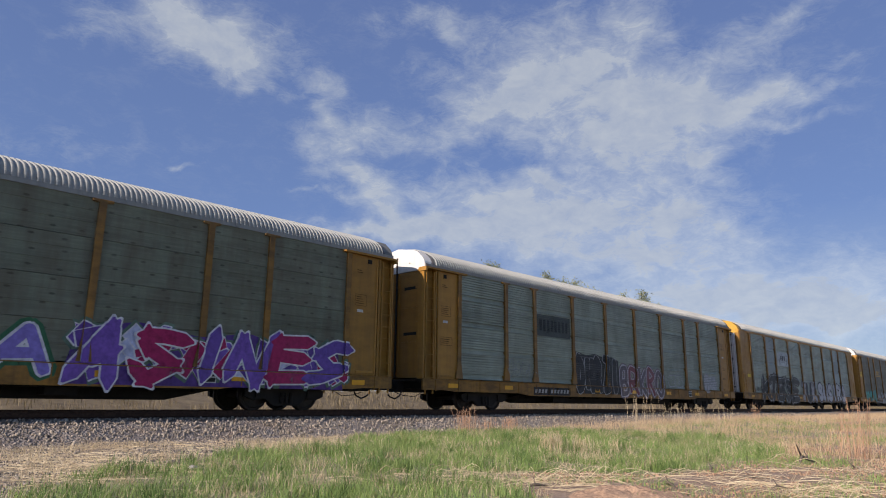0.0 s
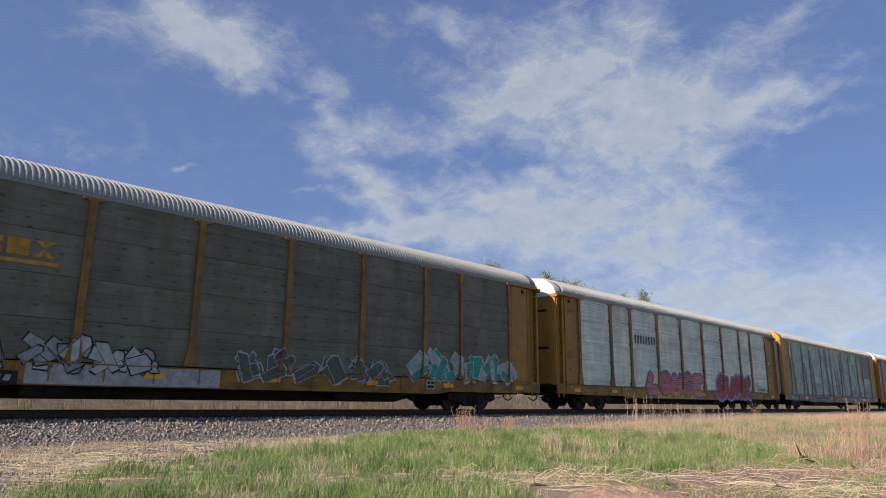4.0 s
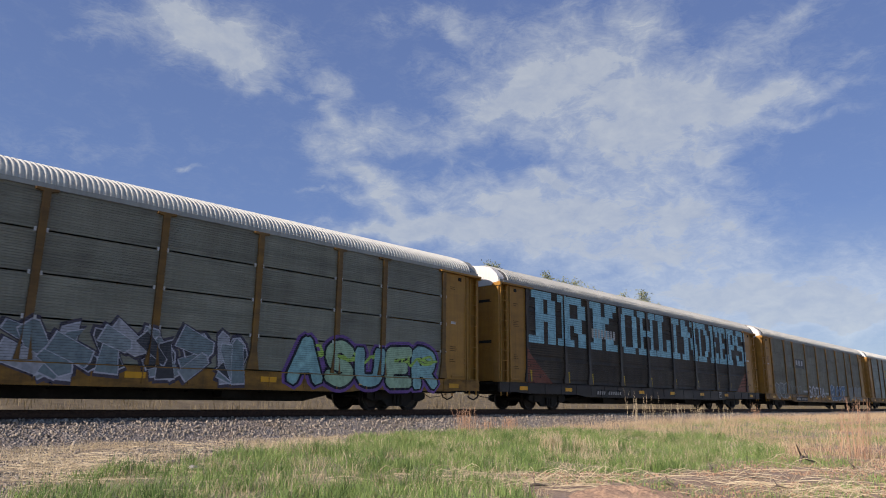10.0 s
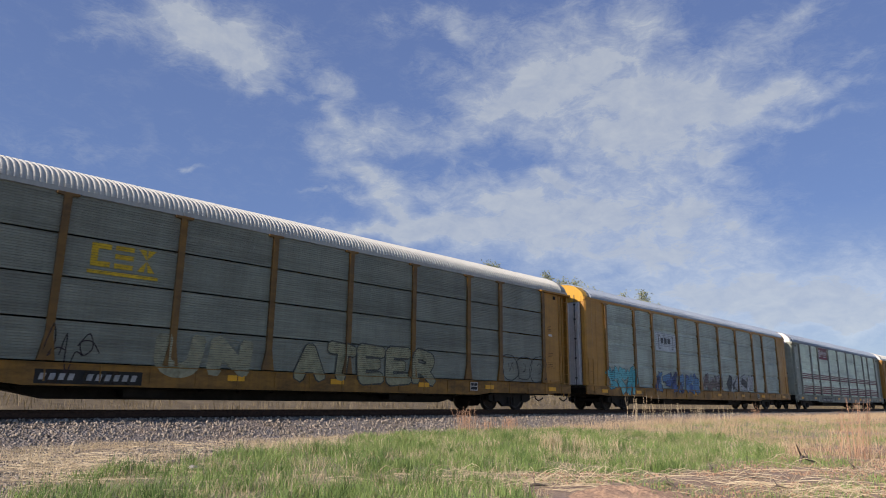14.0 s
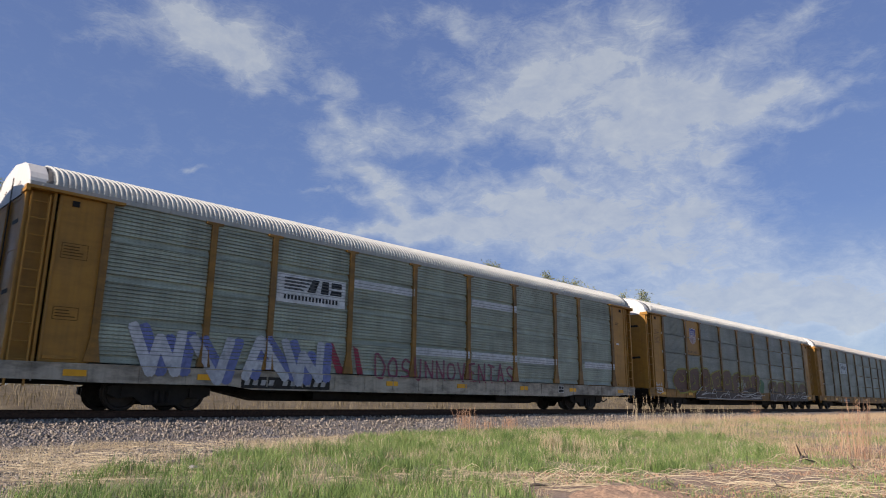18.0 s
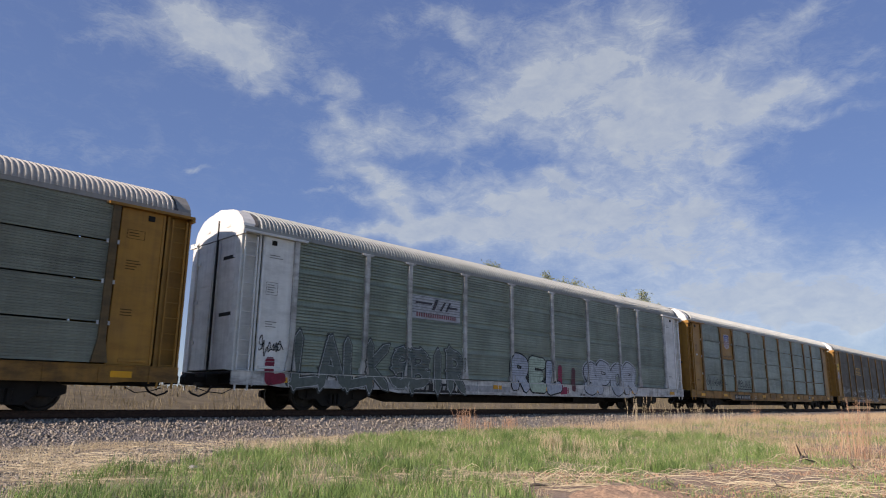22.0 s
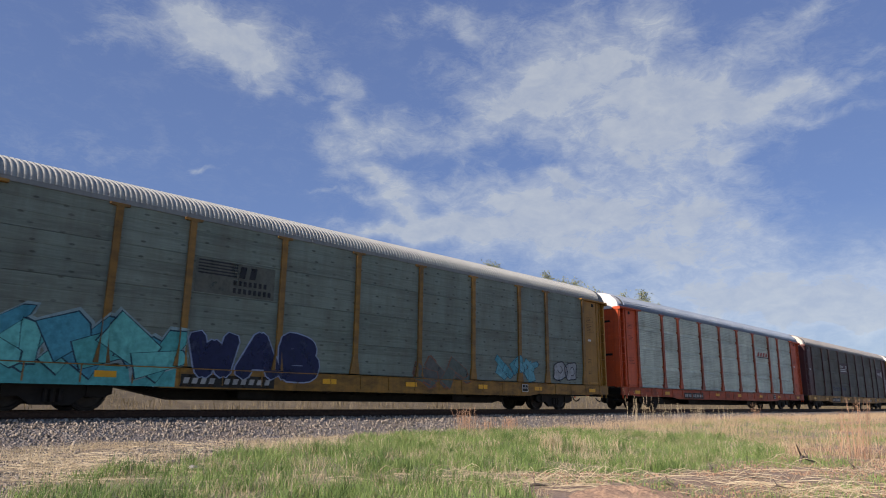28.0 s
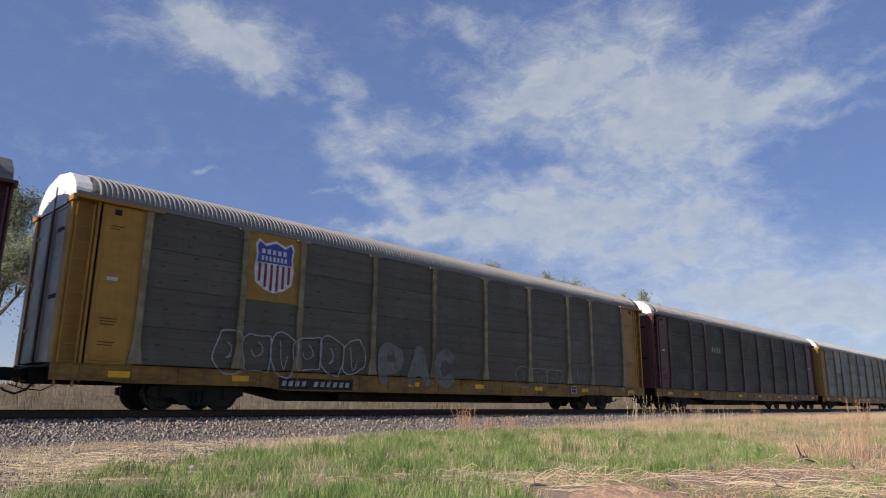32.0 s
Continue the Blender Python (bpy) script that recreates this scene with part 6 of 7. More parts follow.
bubbles(U, 83, (23.0, 1.2, 24.7, 2.1), 2, (0.26, 0.28, 0.28), (0.03, 0.03, 0.04))
number(U, 6.6, 9.2)
lay(V, "logo", many([[(18.3, 3.48), (20.5, 3.48), (20.55, 3.54), (18.3, 3.54)]]), spray(BLACK), 4, "black underline")
bars(V, (18.4, 3.57, 20.4, 3.84), (0.38, 0.05, 0.03), 4, "orange-red slanted logo blocks", 0.15)
number(V, 6.8, 9.1)
# maroon plates with white line logo
plate(W, (9.4, 3.1, 12.1, 4.0), (0.07, 0.03, 0.035), 3, "maroon logo plate", "logo_board")
bars(W, (9.55, 3.62, 10.75, 3.82), WHITE, 7, "white lettering bars")
lay(W, "logo", many([[(9.45, 3.44), (11.4, 3.44), (11.4, 3.52), (9.45, 3.52)], [(9.45, 3.28), (11.7, 3.28), (11.7, 3.36), (9.45, 3.36)]] + [[(11.6 + r0 * math.cos(a), 3.55 + r0 * math.sin(a)), (11.6 + r1 * math.cos(a), 3.55 + r1 * math.sin(a)), (11.6 + r1 * math.cos(a + 0.42), 3.55 + r1 * math.sin(a + 0.42)), (11.6 + r0 * math.cos(a + 0.42), 3.55 + r0 * math.sin(a + 0.42))] for r0, r1 in ((0.22, 0.30), (0.09, 0.16)) for a in [0.42 * i for i in range(11)]]), spray(WHITE), 6, "white ring and line logo")
plate(W, (22.9, 3.12, 25.45, 4.0), (0.07, 0.03, 0.035), 3, "maroon logo plate", "logo_board")
lay(W, "logo", many([[(23.2, 3.42), (24.4, 3.42), (24.4, 3.5), (23.2, 3.5)], [(23.25, 3.54), (24.4, 3.54), (24.4, 3.6), (23.25, 3.6)]] + [[(24.7 + r0 * math.cos(a), 3.5 + r0 * math.sin(a)), (24.7 + r1 * math.cos(a), 3.5 + r1 * math.sin(a)), (24.7 + r1 * math.cos(a + 0.42), 3.5 + r1 * math.sin(a + 0.42)), (24.7 + r0 * math.cos(a + 0.42), 3.5 + r0 * math.sin(a + 0.42))] for r0, r1 in ((0.17, 0.30),) for a in [0.42 * i for i in range(15)]]), spray(WHITE), 6, "white ring and line logo")
scrawl(W, 84, (6.8, 1.6, 8.9, 2.0), (0.035, 0.045, 0.075), 7, 0.06)
scrawl(W, 85, (9.7, 1.55, 10.8, 2.0), (0.035, 0.045, 0.075), 5, 0.06)
for i in range(3):
    scrawl(W, 86 + i, (25.75, 1.7 + 0.5 * i, 26.5, 2.15 + 0.5 * i), (0.35, 0.3, 0.33), 4, 0.035)
bars(W, (18.0, 0.68, 19.2, 0.88), LINE, 3, "white logo blocks", 0.05)
number(W, 6.2, 8.4)
up_panel(X, True)
bubbles(X, 90, (3.9, 1.0, 9.0, 2.2), 6, None, (0.28, 0.29, 0.28), 0.04)
throw(X, "PAC", (9.6, 0.75, 13.3, 2.2), [(0.145, 0.135, 0.12)], None, 0.40, 0, None, 0, 0, 0.02, 91, 0.08)
bubbles(X, 91, (16.8, 0.95, 20.0, 1.75), 3, None, (0.2, 0.205, 0.2), 0.03)
scrawl(X, 92, (21.0, 1.2, 22.6, 1.9), (0.16, 0.165, 0.16), 6, 0.025)
number(X, 6.0, 8.5)
bars(Y, (7.4, 3.4, 8.8, 3.7), (0.3, 0.3, 0.29), 4, "pale logo blocks")
plate(Z, (4.7, 3.2, 6.3, 4.9), (0.22, 0.22, 0.21), 3, "pale repainted patch")


# ---- clouds: a far shell of thin cloud over blue sky ----
# centre azimuth (from +y towards +x) and height in degrees, half sizes, lean, density
CLOUDS = [
    (24.8, 28.8, 4.8, 1.8, -10, 0.8),
    (27.2, 26.9, 2.5, 1.0, 0, 0.6),
    (29.2, 25.5, 1.2, 0.8, 66, 0.45),
    (21.7, 29.4, 1.7, 1.0, -6, 0.5),
    (17.6, 28.6, 2.7, 0.6, 15, 0.16),
    (15.1, 26.7, 1.5, 0.6, 36, 0.18),
    (35.2, 26.1, 1.7, 0.9, -35, 0.55),
    (32.7, 25.2, 1.9, 0.3, 6, 0.28),
    (36.5, 21.5, 2.1, 1.7, 3, 0.8),
    (40.5, 22.7, 3.2, 1.3, 2, 0.5),
    (35.9, 23.7, 1.4, 0.7, 5, 0.4),
    (44.7, 21.7, 2.8, 0.8, -5, 0.32),
    (38.4, 19.1, 2.4, 0.6, -2, 0.9),
    (40.7, 17.8, 1.4, 0.7, -42, 0.6),
    (37.2, 17.2, 2.0, 0.5, -6, 0.32),
    (43.2, 17.6, 3.4, 0.6, 2, 0.32),
    (41.7, 15.9, 2.4, 0.7, -29, 0.65),
]
CLOUDS += [
    (44.8, 15.0, 2.9, 1.0, 0, 0.6),
    (40.3, 14.1, 3.9, 0.6, -2, 1.0),
    (24.1, 18.2, 0.9, 0.2, 9, 0.65),
    (34.2, 17.7, 0.5, 0.1, 5, 0.35),
    (47.2, 31.1, 1.9, 1.1, -20, 0.6),
    (43.9, 32.4, 1.3, 0.8, -18, 0.45),
    (40.2, 31.1, 2.1, 0.8, 3, 0.22),
    (42.7, 28.1, 1.1, 1.2, 2, 0.13),
    (54.0, 26.4, 4.1, 2.5, 7, 0.8),
    (50.3, 24.6, 2.6, 1.3, 13, 0.6),
    (59.1, 27.8, 3.5, 1.6, 4, 0.7),
    (64.3, 30.3, 2.4, 2.0, 40, 0.65),
    (57.8, 31.0, 3.1, 1.5, 5, 0.42),
    (52.5, 30.5, 2.6, 1.0, -18, 0.32),
    (62.9, 24.7, 4.1, 2.5, -7, 0.8),
    (68.5, 24.0, 3.7, 1.8, -9, 0.7),
]
CLOUDS += [
    (71.9, 22.8, 3.3, 1.0, -1, 0.8),
    (74.8, 23.5, 1.7, 0.7, -12, 0.5),
    (74.6, 21.2, 3.1, 0.4, 0, 0.55),
    (78.0, 23.2, 2.3, 0.5, -4, 0.42),
    (79.7, 24.7, 1.5, 0.7, 0, 0.26),
    (73.7, 27.9, 4.1, 1.1, 12, 0.42),
    (77.1, 28.8, 1.5, 0.7, 11, 0.36),
    (66.0, 21.1, 4.3, 1.8, -7, 0.7),
    (60.8, 21.4, 3.0, 1.4, -6, 0.6),
    (56.9, 21.6, 2.3, 1.0, -3, 0.5),
    (47.2, 22.2, 2.3, 0.7, 60, 0.32),
    (51.3, 22.8, 2.8, 0.5, 3, 0.32),
    (68.7, 19.6, 2.4, 0.7, 3, 0.6),
    (55.3, 18.7, 2.1, 0.6, -11, 1.0),
    (60.2, 19.7, 2.8, 0.6, -3, 0.5),
    (63.9, 18.3, 4.3, 1.4, -7, 0.65),
]
CLOUDS += [
    (50.3, 17.6, 4.8, 1.5, -2, 0.6),
    (56.2, 16.2, 6.2, 1.8, -2, 0.65),
    (63.3, 15.2, 6.3, 1.7, -3, 0.7),
    (68.0, 15.3, 2.3, 1.8, -5, 0.55),
    (70.4, 13.8, 1.4, 0.5, -5, 0.45),
    (47.8, 14.7, 5.3, 1.5, 0, 0.7),
    (53.7, 13.3, 5.4, 1.8, -2, 0.6),
    (60.8, 12.1, 5.9, 1.4, -3, 0.6),
    (67.1, 11.7, 5.0, 1.8, -5, 0.6),
    (70.9, 12.3, 1.6, 1.2, -5, 0.3),
    (67.3, 8.5, 7.4, 1.5, -3, 0.55),
    (73.4, 9.1, 4.7, 1.4, -4, 0.4),
    (75.1, 7.2, 5.6, 1.3, -4, 0.6),
    (78.6, 9.6, 3.2, 1.6, -4, 0.5),
    (77.2, 6.3, 4.9, 1.1, -2, 0.6),
    (13.9, 18.0, 8.7, 1.4, 12, 0.12),
]
CLOUDS += [
    (24.1, 28.9, 5.0, 1.7, 8, 0.3),
    (27.1, 28.1, 3.0, 1.4, 10, 0.25),
    (70.8, 25.5, 4.7, 1.7, -3, 0.3),
    (56.5, 24.0, 7.0, 2.3, 2, 0.3),
    (69.2, 6.7, 13.1, 2.6, -3, 0.4),
    (47.2, 27.5, 2.8, 2.7, 30, 0.15),
]
AZ0, AZ1, EL0, EL1, CW, CH = -20.0, 125.0, -1.0, 62.0, 580, 252
RAD = 4200.0
az, el = np.meshgrid(np.linspace(AZ0, AZ1, CW + 1), np.linspace(EL0, EL1, CH + 1))
az, el = az.ravel(), el.ravel()
ra_, re_ = np.radians(az), np.radians(el)
cv = np.stack([np.sin(ra_) * np.cos(re_), np.cos(ra_) * np.cos(re_), np.sin(re_)], 1) * RAD
wx = az + 0.5 * np.sin(az * 0.9 + el * 1.3) + 0.14 * np.sin(az * 2.3 - el * 1.9 + 1.0) + 0.05 * np.sin(az * 4.7 + el * 3.1)
wy = el + 0.35 * np.sin(az * 1.1 - el * 0.7 + 2.0) + 0.1 * np.sin(az * 2.9 + el * 2.2) + 0.04 * np.sin(az * 5.3 - el * 4.1)
dens = np.zeros(len(az))
for ca, ce, ra, re, lean, k in CLOUDS:
    dx, dy = (wx - ca) * np.cos(re_), wy - ce
    c_, s_ = math.cos(radians(lean)), math.sin(radians(lean))
    dens += k * np.exp(-0.9 * (((dx * c_ + dy * s_) / ra) ** 2 + ((-dx * s_ + dy * c_) / re) ** 2) ** 0.95)
rim = np.clip(np.minimum(np.minimum((az - AZ0) / 12, (AZ1 - az) / 12), (EL1 - el) / 8), 0, 1)
veil = 0.82 * np.clip(np.minimum(np.minimum((az - AZ0) / 25, (AZ1 - az) / 25), (EL1 - el) / 14), 0, 1)
dens = np.clip(1.3 * dens + 0.09, 0, 1.6) * rim
q0 = (np.arange(CH)[:, None] * (CW + 1) + np.arange(CW)[None, :]).ravel()[:, None]
ct = np.concatenate([q0 + np.array([[0, 1, CW + 2]]), q0 + np.array([[0, CW + 2, CW + 1]])], 0)
c_me = np_mesh("clouds", cv, ct, True)
hz_ = c_me.attributes.new("haze", "FLOAT", "POINT")
hz_.data.foreach_set("value", el.astype(np.float32))
vl_ = c_me.attributes.new("veil", "FLOAT", "POINT")
vl_.data.foreach_set("value", veil.astype(np.float32))
at_ = c_me.attributes.new("cover", "FLOAT", "POINT")
at_.data.foreach_set("value", dens.astype(np.float32))
m, n, l, b = mat_new("thin_cloud")
tc = n.new("ShaderNodeTexCoord")
vec = scaled(n, l, tc.outputs["Object"], (0.0048, 0.0048, 0.0085))
wp = n.new("ShaderNodeTexNoise")
wp.inputs["Scale"].default_value, wp.inputs["Detail"].default_value = 0.8, 3
l.new(vec, wp.inputs["Vector"])
mv = n.new("ShaderNodeVectorMath")
mv.operation = "MULTIPLY_ADD"
l.new(wp.outputs["Color"], mv.inputs[0])
mv.inputs[1].default_value = (1.1, 1.1, 1.1)
l.new(vec, mv.inputs[2])
vec = mv.outputs[0]
f1 = noise_node(n, l, vec, 1.3, 10, 0.62)
f2 = noise_node(n, l, scaled(n, l, vec, (1.0, 1.0, 1.8)), 6.0, 8, 0.68)
at = n.new("ShaderNodeAttribute")
at.attribute_name = "cover"


def math_node(n, l, op, a, b_):
    x = n.new("ShaderNodeMath")
    x.operation = op
    for i, v in enumerate((a, b_)):
        if isinstance(v, (int, float)):
            x.inputs[i].default_value = v
        else:
            l.new(v, x.inputs[i])
    return x.outputs[0]


w1 = math_node(n, l, "MULTIPLY", math_node(n, l, "SUBTRACT", f1, 0.5), 1.5)
w2 = math_node(n, l, "MULTIPLY", math_node(n, l, "SUBTRACT", f2, 0.5), 0.75)
body = math_node(n, l, "ADD", at.outputs["Fac"], math_node(n, l, "ADD", w1, w2))
alpha = ramp_node(n, l, body, 0.08, 1.25, 0.0, 0.90)
alpha = math_node(n, l, "MULTIPLY", alpha, ramp_node(n, l, at.outputs["Fac"], 0.02, 0.34))
hz = n.new("ShaderNodeAttribute")
hz.attribute_name = "haze"
vl = n.new("ShaderNodeAttribute")
vl.attribute_name = "veil"
air = mix_node(n, l, ramp_node(n, l, hz.outputs["Fac"], 14.0, 46.0), (0.185, 0.36, 0.755), (0.146, 0.255, 0.59))
air = mix_node(n, l, ramp_node(n, l, hz.outputs["Fac"], 1.0, 15.0), (0.45, 0.635, 0.81), air)
puff = mix_node(n, l, ramp_node(n, l, f1, 0.35, 0.68), (0.55, 0.72, 0.90), (0.71, 0.88, 0.98))
em = n.new("ShaderNodeEmission")
l.new(mix_node(n, l, alpha, air, puff), em.inputs["Color"])
alpha = math_node(n, l, "MAXIMUM", alpha, vl.outputs["Fac"])
em.inputs["Strength"].default_value = 0.50
tr = n.new("ShaderNodeBsdfTransparent")
ms = n.new("ShaderNodeMixShader")
l.new(alpha, ms.inputs[0])
l.new(tr.outputs[0], ms.inputs[1])
l.new(em.outputs[0], ms.inputs[2])
l.new(ms.outputs[0], n["Material Output"].inputs["Surface"])
c_me.materials.append(m)
clouds = tagged(new("clouds", c_me), "thin white drifting clouds in a blue sky", "clouds", kind="structure")


# ---- grass ----
def grass(name, count, where, height, lean, width, mat, label, seed, bend=0.5, flat=False):
    """Blades as three-triangle strips; where(rng) gives a root or None."""
    rng = random.Random(seed)
    roots = []
    while len(roots) < count:
        p = where(rng)
        if p:
            roots.append(p)
    r = np.random.RandomState(seed)
    P = np.array([(x, y, ground_z(x, y) - 0.01) for x, y in roots])
    k = len(P)
    H = height[0] + (height[1] - height[0]) * r.rand(k) ** 1.6
    H *= np.array([0.55 + 1.0 * max(0.0, min(1.0, 0.5 + 1.6 * fbm(x, y, 1.0, seed + 0.5))) for x, y in roots])
    a, t = r.rand(k) * math.tau, r.rand(k) * math.tau
    L = H * (lean[0] + (lean[1] - lean[0]) * r.rand(k))
    D = np.stack([np.cos(a), np.sin(a), np.zeros(k)], 1)
    Wd = np.stack([np.cos(t), np.sin(t), np.zeros(k)], 1) * (width * (0.6 + 0.8 * r.rand(k)))[:, None]
    up = np.array([0, 0, 1.0])
    if flat:
        Wd = up * np.full((k, 1), width)
    mid = P + D * (L * 0.35)[:, None] + up * (H * 0.6)[:, None]
    tip = P + D * L[:, None] + up * (H * (1 - bend * np.clip(L / H, 0, 1) * 0.4))[:, None]
    V = np.stack([P - Wd, P + Wd, mid - Wd * 0.7, mid + Wd * 0.7, tip], 1).reshape(-1, 3)
    b0 = np.arange(k)[:, None] * 5
    T = np.concatenate([b0 + np.array([[0, 1, 3]]), b0 + np.array([[0, 3, 2]]), b0 + np.array([[2, 3, 4]])], 0)
    me = np_mesh(name, V, T)
    me.materials.append(mat)
    return tagged(new(name, me), label, "grass", kind="stuff")


def tufted(x0, x1, y0, y1, test, spread=0.10, size=9):
    state = {"left": 0, "c": (0, 0)}

    def where(rng):
        if state["left"] <= 0:
            x, y = rng.uniform(x0, x1), rng.uniform(y0, y1)
            if not test(x, y):
                return None
            state["c"], state["left"] = (x, y), rng.randint(3, size)
        state["left"] -= 1
        return state["c"][0] + rng.gauss(0, spread), state["c"][1] + rng.gauss(0, spread)
    return where


def is_green(x, y):
    return inside(GREEN, x + 0.9 * fbm(x, y, 0.6, 2), y + 0.9 * fbm(y, x, 0.6, 5)) and fbm(x, y, 1.1, 11) > -0.30 and not worn(x, y)


def is_tan(x, y):
    return y > -17.5 and not inside(GREEN, x, y) and x > 12.5 + 0.3 * (y + 17) + 2 * fbm(x, y, 0.3, 6) and y < -2.8 and fbm(x, y, 0.7, 21) > -0.12


def is_left(x, y):
    return not inside(GREEN, x, y) and x < 16 and y < -3.4 and y > -0.75 * x - 8 and fbm(x, y, 0.9, 31) > 0.0


M_TURF = blades_mat("green_grass_blades", (0.125, 0.215, 0.05), (0.32, 0.43, 0.14))
M_DEEP = blades_mat("dark_green_blades", (0.07, 0.14, 0.03), (0.20, 0.31, 0.09))
M_STRAW = blades_mat("dry_grass_blades", (0.50, 0.40, 0.25), (0.66, 0.56, 0.38))
M_TANTALL = blades_mat("tall_dry_grass", (0.46, 0.33, 0.20), (0.62, 0.48, 0.30))
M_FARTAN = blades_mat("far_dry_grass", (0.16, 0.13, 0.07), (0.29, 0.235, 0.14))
M_REDDISH = blades_mat("reddish_weed_stalks", (0.40, 0.22, 0.13), (0.58, 0.38, 0.25))
grass("green_grass", 105000, tufted(1, 21, -15, -3, is_green, 0.075, 46), (0.03, 0.20), (0.1, 1.1), 0.0032, M_TURF, "green grass in patchy clumps", 1)
grass("tall_green_grass", 11000, tufted(1, 21, -15, -3, lambda x, y: is_green(x, y) and fbm(x, y, 1.4, 63) > 0.06, 0.05, 60), (0.10, 0.27), (0.1, 0.9), 0.0032, M_DEEP, "taller tufts of dark green grass", 14)
grass("dry_grass", 20000, tufted(1, 21, -16, -3, lambda x, y: is_green(x, y) and fbm(x, y, 0.8, 41) > -0.05, 0.09, 14), (0.06, 0.24), (0.1, 1.3), 0.0026, M_STRAW, "pale dry grass stalks among the turf", 2)
grass("tall_dry_grass", 95000, tufted(10, 75, -18, -2.6, is_tan, 0.16, 16), (0.05, 0.30), (0.05, 1.0), 0.0036, M_TANTALL, "tan dry grass along the track", 3)
grass("dry_patches", 12000, tufted(1, 21, -14.5, -4, lambda x, y: (is_green(x, y) and fbm(x, y, 0.55, 91) > 0.14) or worn(x, y), 0.14, 26), (0.02, 0.10), (0.6, 2.6), 0.0032, M_STRAW, "matted dry grass patches in the turf", 9)
grass("straw_litter", 13000, tufted(0, 20, -17.5, -3, lambda x, y: (not inside(GREEN, x, y) and fbm(x, y, 0.5, 78) > (0.12 if x > 5.5 and y < -12.8 else -0.25)) or (y > -12 and fbm(x, y, 0.8, 77) > 0.2), 0.3, 30), (0.012, 0.05), (2.5, 9.0), 0.0030, M_STRAW, "flattened straw lying on the dirt", 4, 0.1, True)
grass("sparse_dry_grass", 12000, tufted(1, 16, -12, -3, is_left, 0.12, 18), (0.03, 0.17), (0.1, 1.2), 0.0028, M_STRAW, "sparse dry grass beside the ballast", 5)
grass("dirt_sprouts", 8000, tufted(6, 16, -17.5, -12, lambda x, y: not inside(GREEN, x, y) and fbm(x, y, 0.7, 51) > 0.05, 0.1, 12), (0.02, 0.11), (0.1, 0.9), 0.003, M_TURF, "thin green sprouts on bare dirt", 7)
grass("mixed_green_grass", 30000, tufted(9, 40, -17.5, -5, lambda x, y: not inside(GREEN, x, y) and y > -15.2 and fbm(x, y, 0.45, 61) > 0.02, 0.14, 18), (0.03, 0.18), (0.1, 1.0), 0.0034, M_TURF, "green grass growing through dry stalks", 8)
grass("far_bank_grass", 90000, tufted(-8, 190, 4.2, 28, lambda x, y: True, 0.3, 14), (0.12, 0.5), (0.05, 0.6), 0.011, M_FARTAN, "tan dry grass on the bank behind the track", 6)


def long_straw(name, count, spots, length, rise, width, along, label, seed):
    """Fallen stalks that lie over one another in mats; each is a thin bent strip in five steps. spots: x, y, spread, weight."""
    r = np.random.RandomState(seed)
    wt = np.array([q[3] for q in spots], float)
    pick = r.choice(len(spots), count, p=wt / wt.sum())
    S = np.array([q[:3] for q in spots])[pick]
    c = S[:, :2] + r.randn(count, 2) * S[:, 2:3]
    a = radians(along) + r.randn(count) * 0.55 + (r.rand(count) < 0.18) * r.uniform(0.6, 2.2, count)
    ln = length[0] + (length[1] - length[0]) * r.rand(count) ** 1.8
    up_ = rise[0] + (rise[1] - rise[0]) * r.rand(count) ** 3
    bow = r.randn(count) * 0.12 * ln
    V, T = [], []
    for i in range(count):
        d, q = np.array([math.cos(a[i]), math.sin(a[i])]), np.array([-math.sin(a[i]), math.cos(a[i])])
        for j in range(6):
            u = j / 5
            p = c[i] + d * ln[i] * (u - 0.5) + q * bow[i] * 4 * u * (1 - u)
            z = ground_z(p[0], p[1]) + 0.008 + up_[i] * math.sin(math.pi * min(1.0, u * 1.15)) + 0.02 * (i % 7) / 7
            w = width * (1 - 0.6 * u)
            V += [(p[0] - q[0] * w * 0.5, p[1] - q[1] * w * 0.5, z - w), (p[0] + q[0] * w * 0.5, p[1] + q[1] * w * 0.5, z + w)]
        b0 = i * 12
        for j in range(5):
            k = b0 + 2 * j
            T += [(k, k + 1, k + 3), (k, k + 3, k + 2)]
    me = np_mesh(name, V, T)
    me.materials.append(M_STRAW)
    return tagged(new(name, me), label, "straw", kind="stuff")


long_straw("fallen_straw", 460, [(7.6, -13.4, 0.45, 3), (6.6, -12.6, 0.35, 2), (5.0, -11.8, 0.22, 1), (9.0, -14.6, 0.6, 3), (9.2, -15.6, 0.6, 4), (11.5, -15.0, 0.8, 3), (8.6, -16.2, 0.4, 2), (6.2, -12.2, 0.3, 1.5), (7.0, -13.9, 0.3, 2)], (0.15, 0.9), (0.0, 0.16), 0.0034, -38, "long fallen straw stalks in loose mats", 15)
long_straw("verge_straw", 700, [(4.2, -6.6, 0.9, 3), (3.2, -7.8, 0.6, 2), (6.5, -5.4, 0.9, 2), (3.0, -9.4, 0.4, 1), (4.4, -9.6, 0.7, 1)], (0.2, 1.0), (0.0, 0.03), 0.0036, -42, "long pale straw lying on the gravel verge", 16)


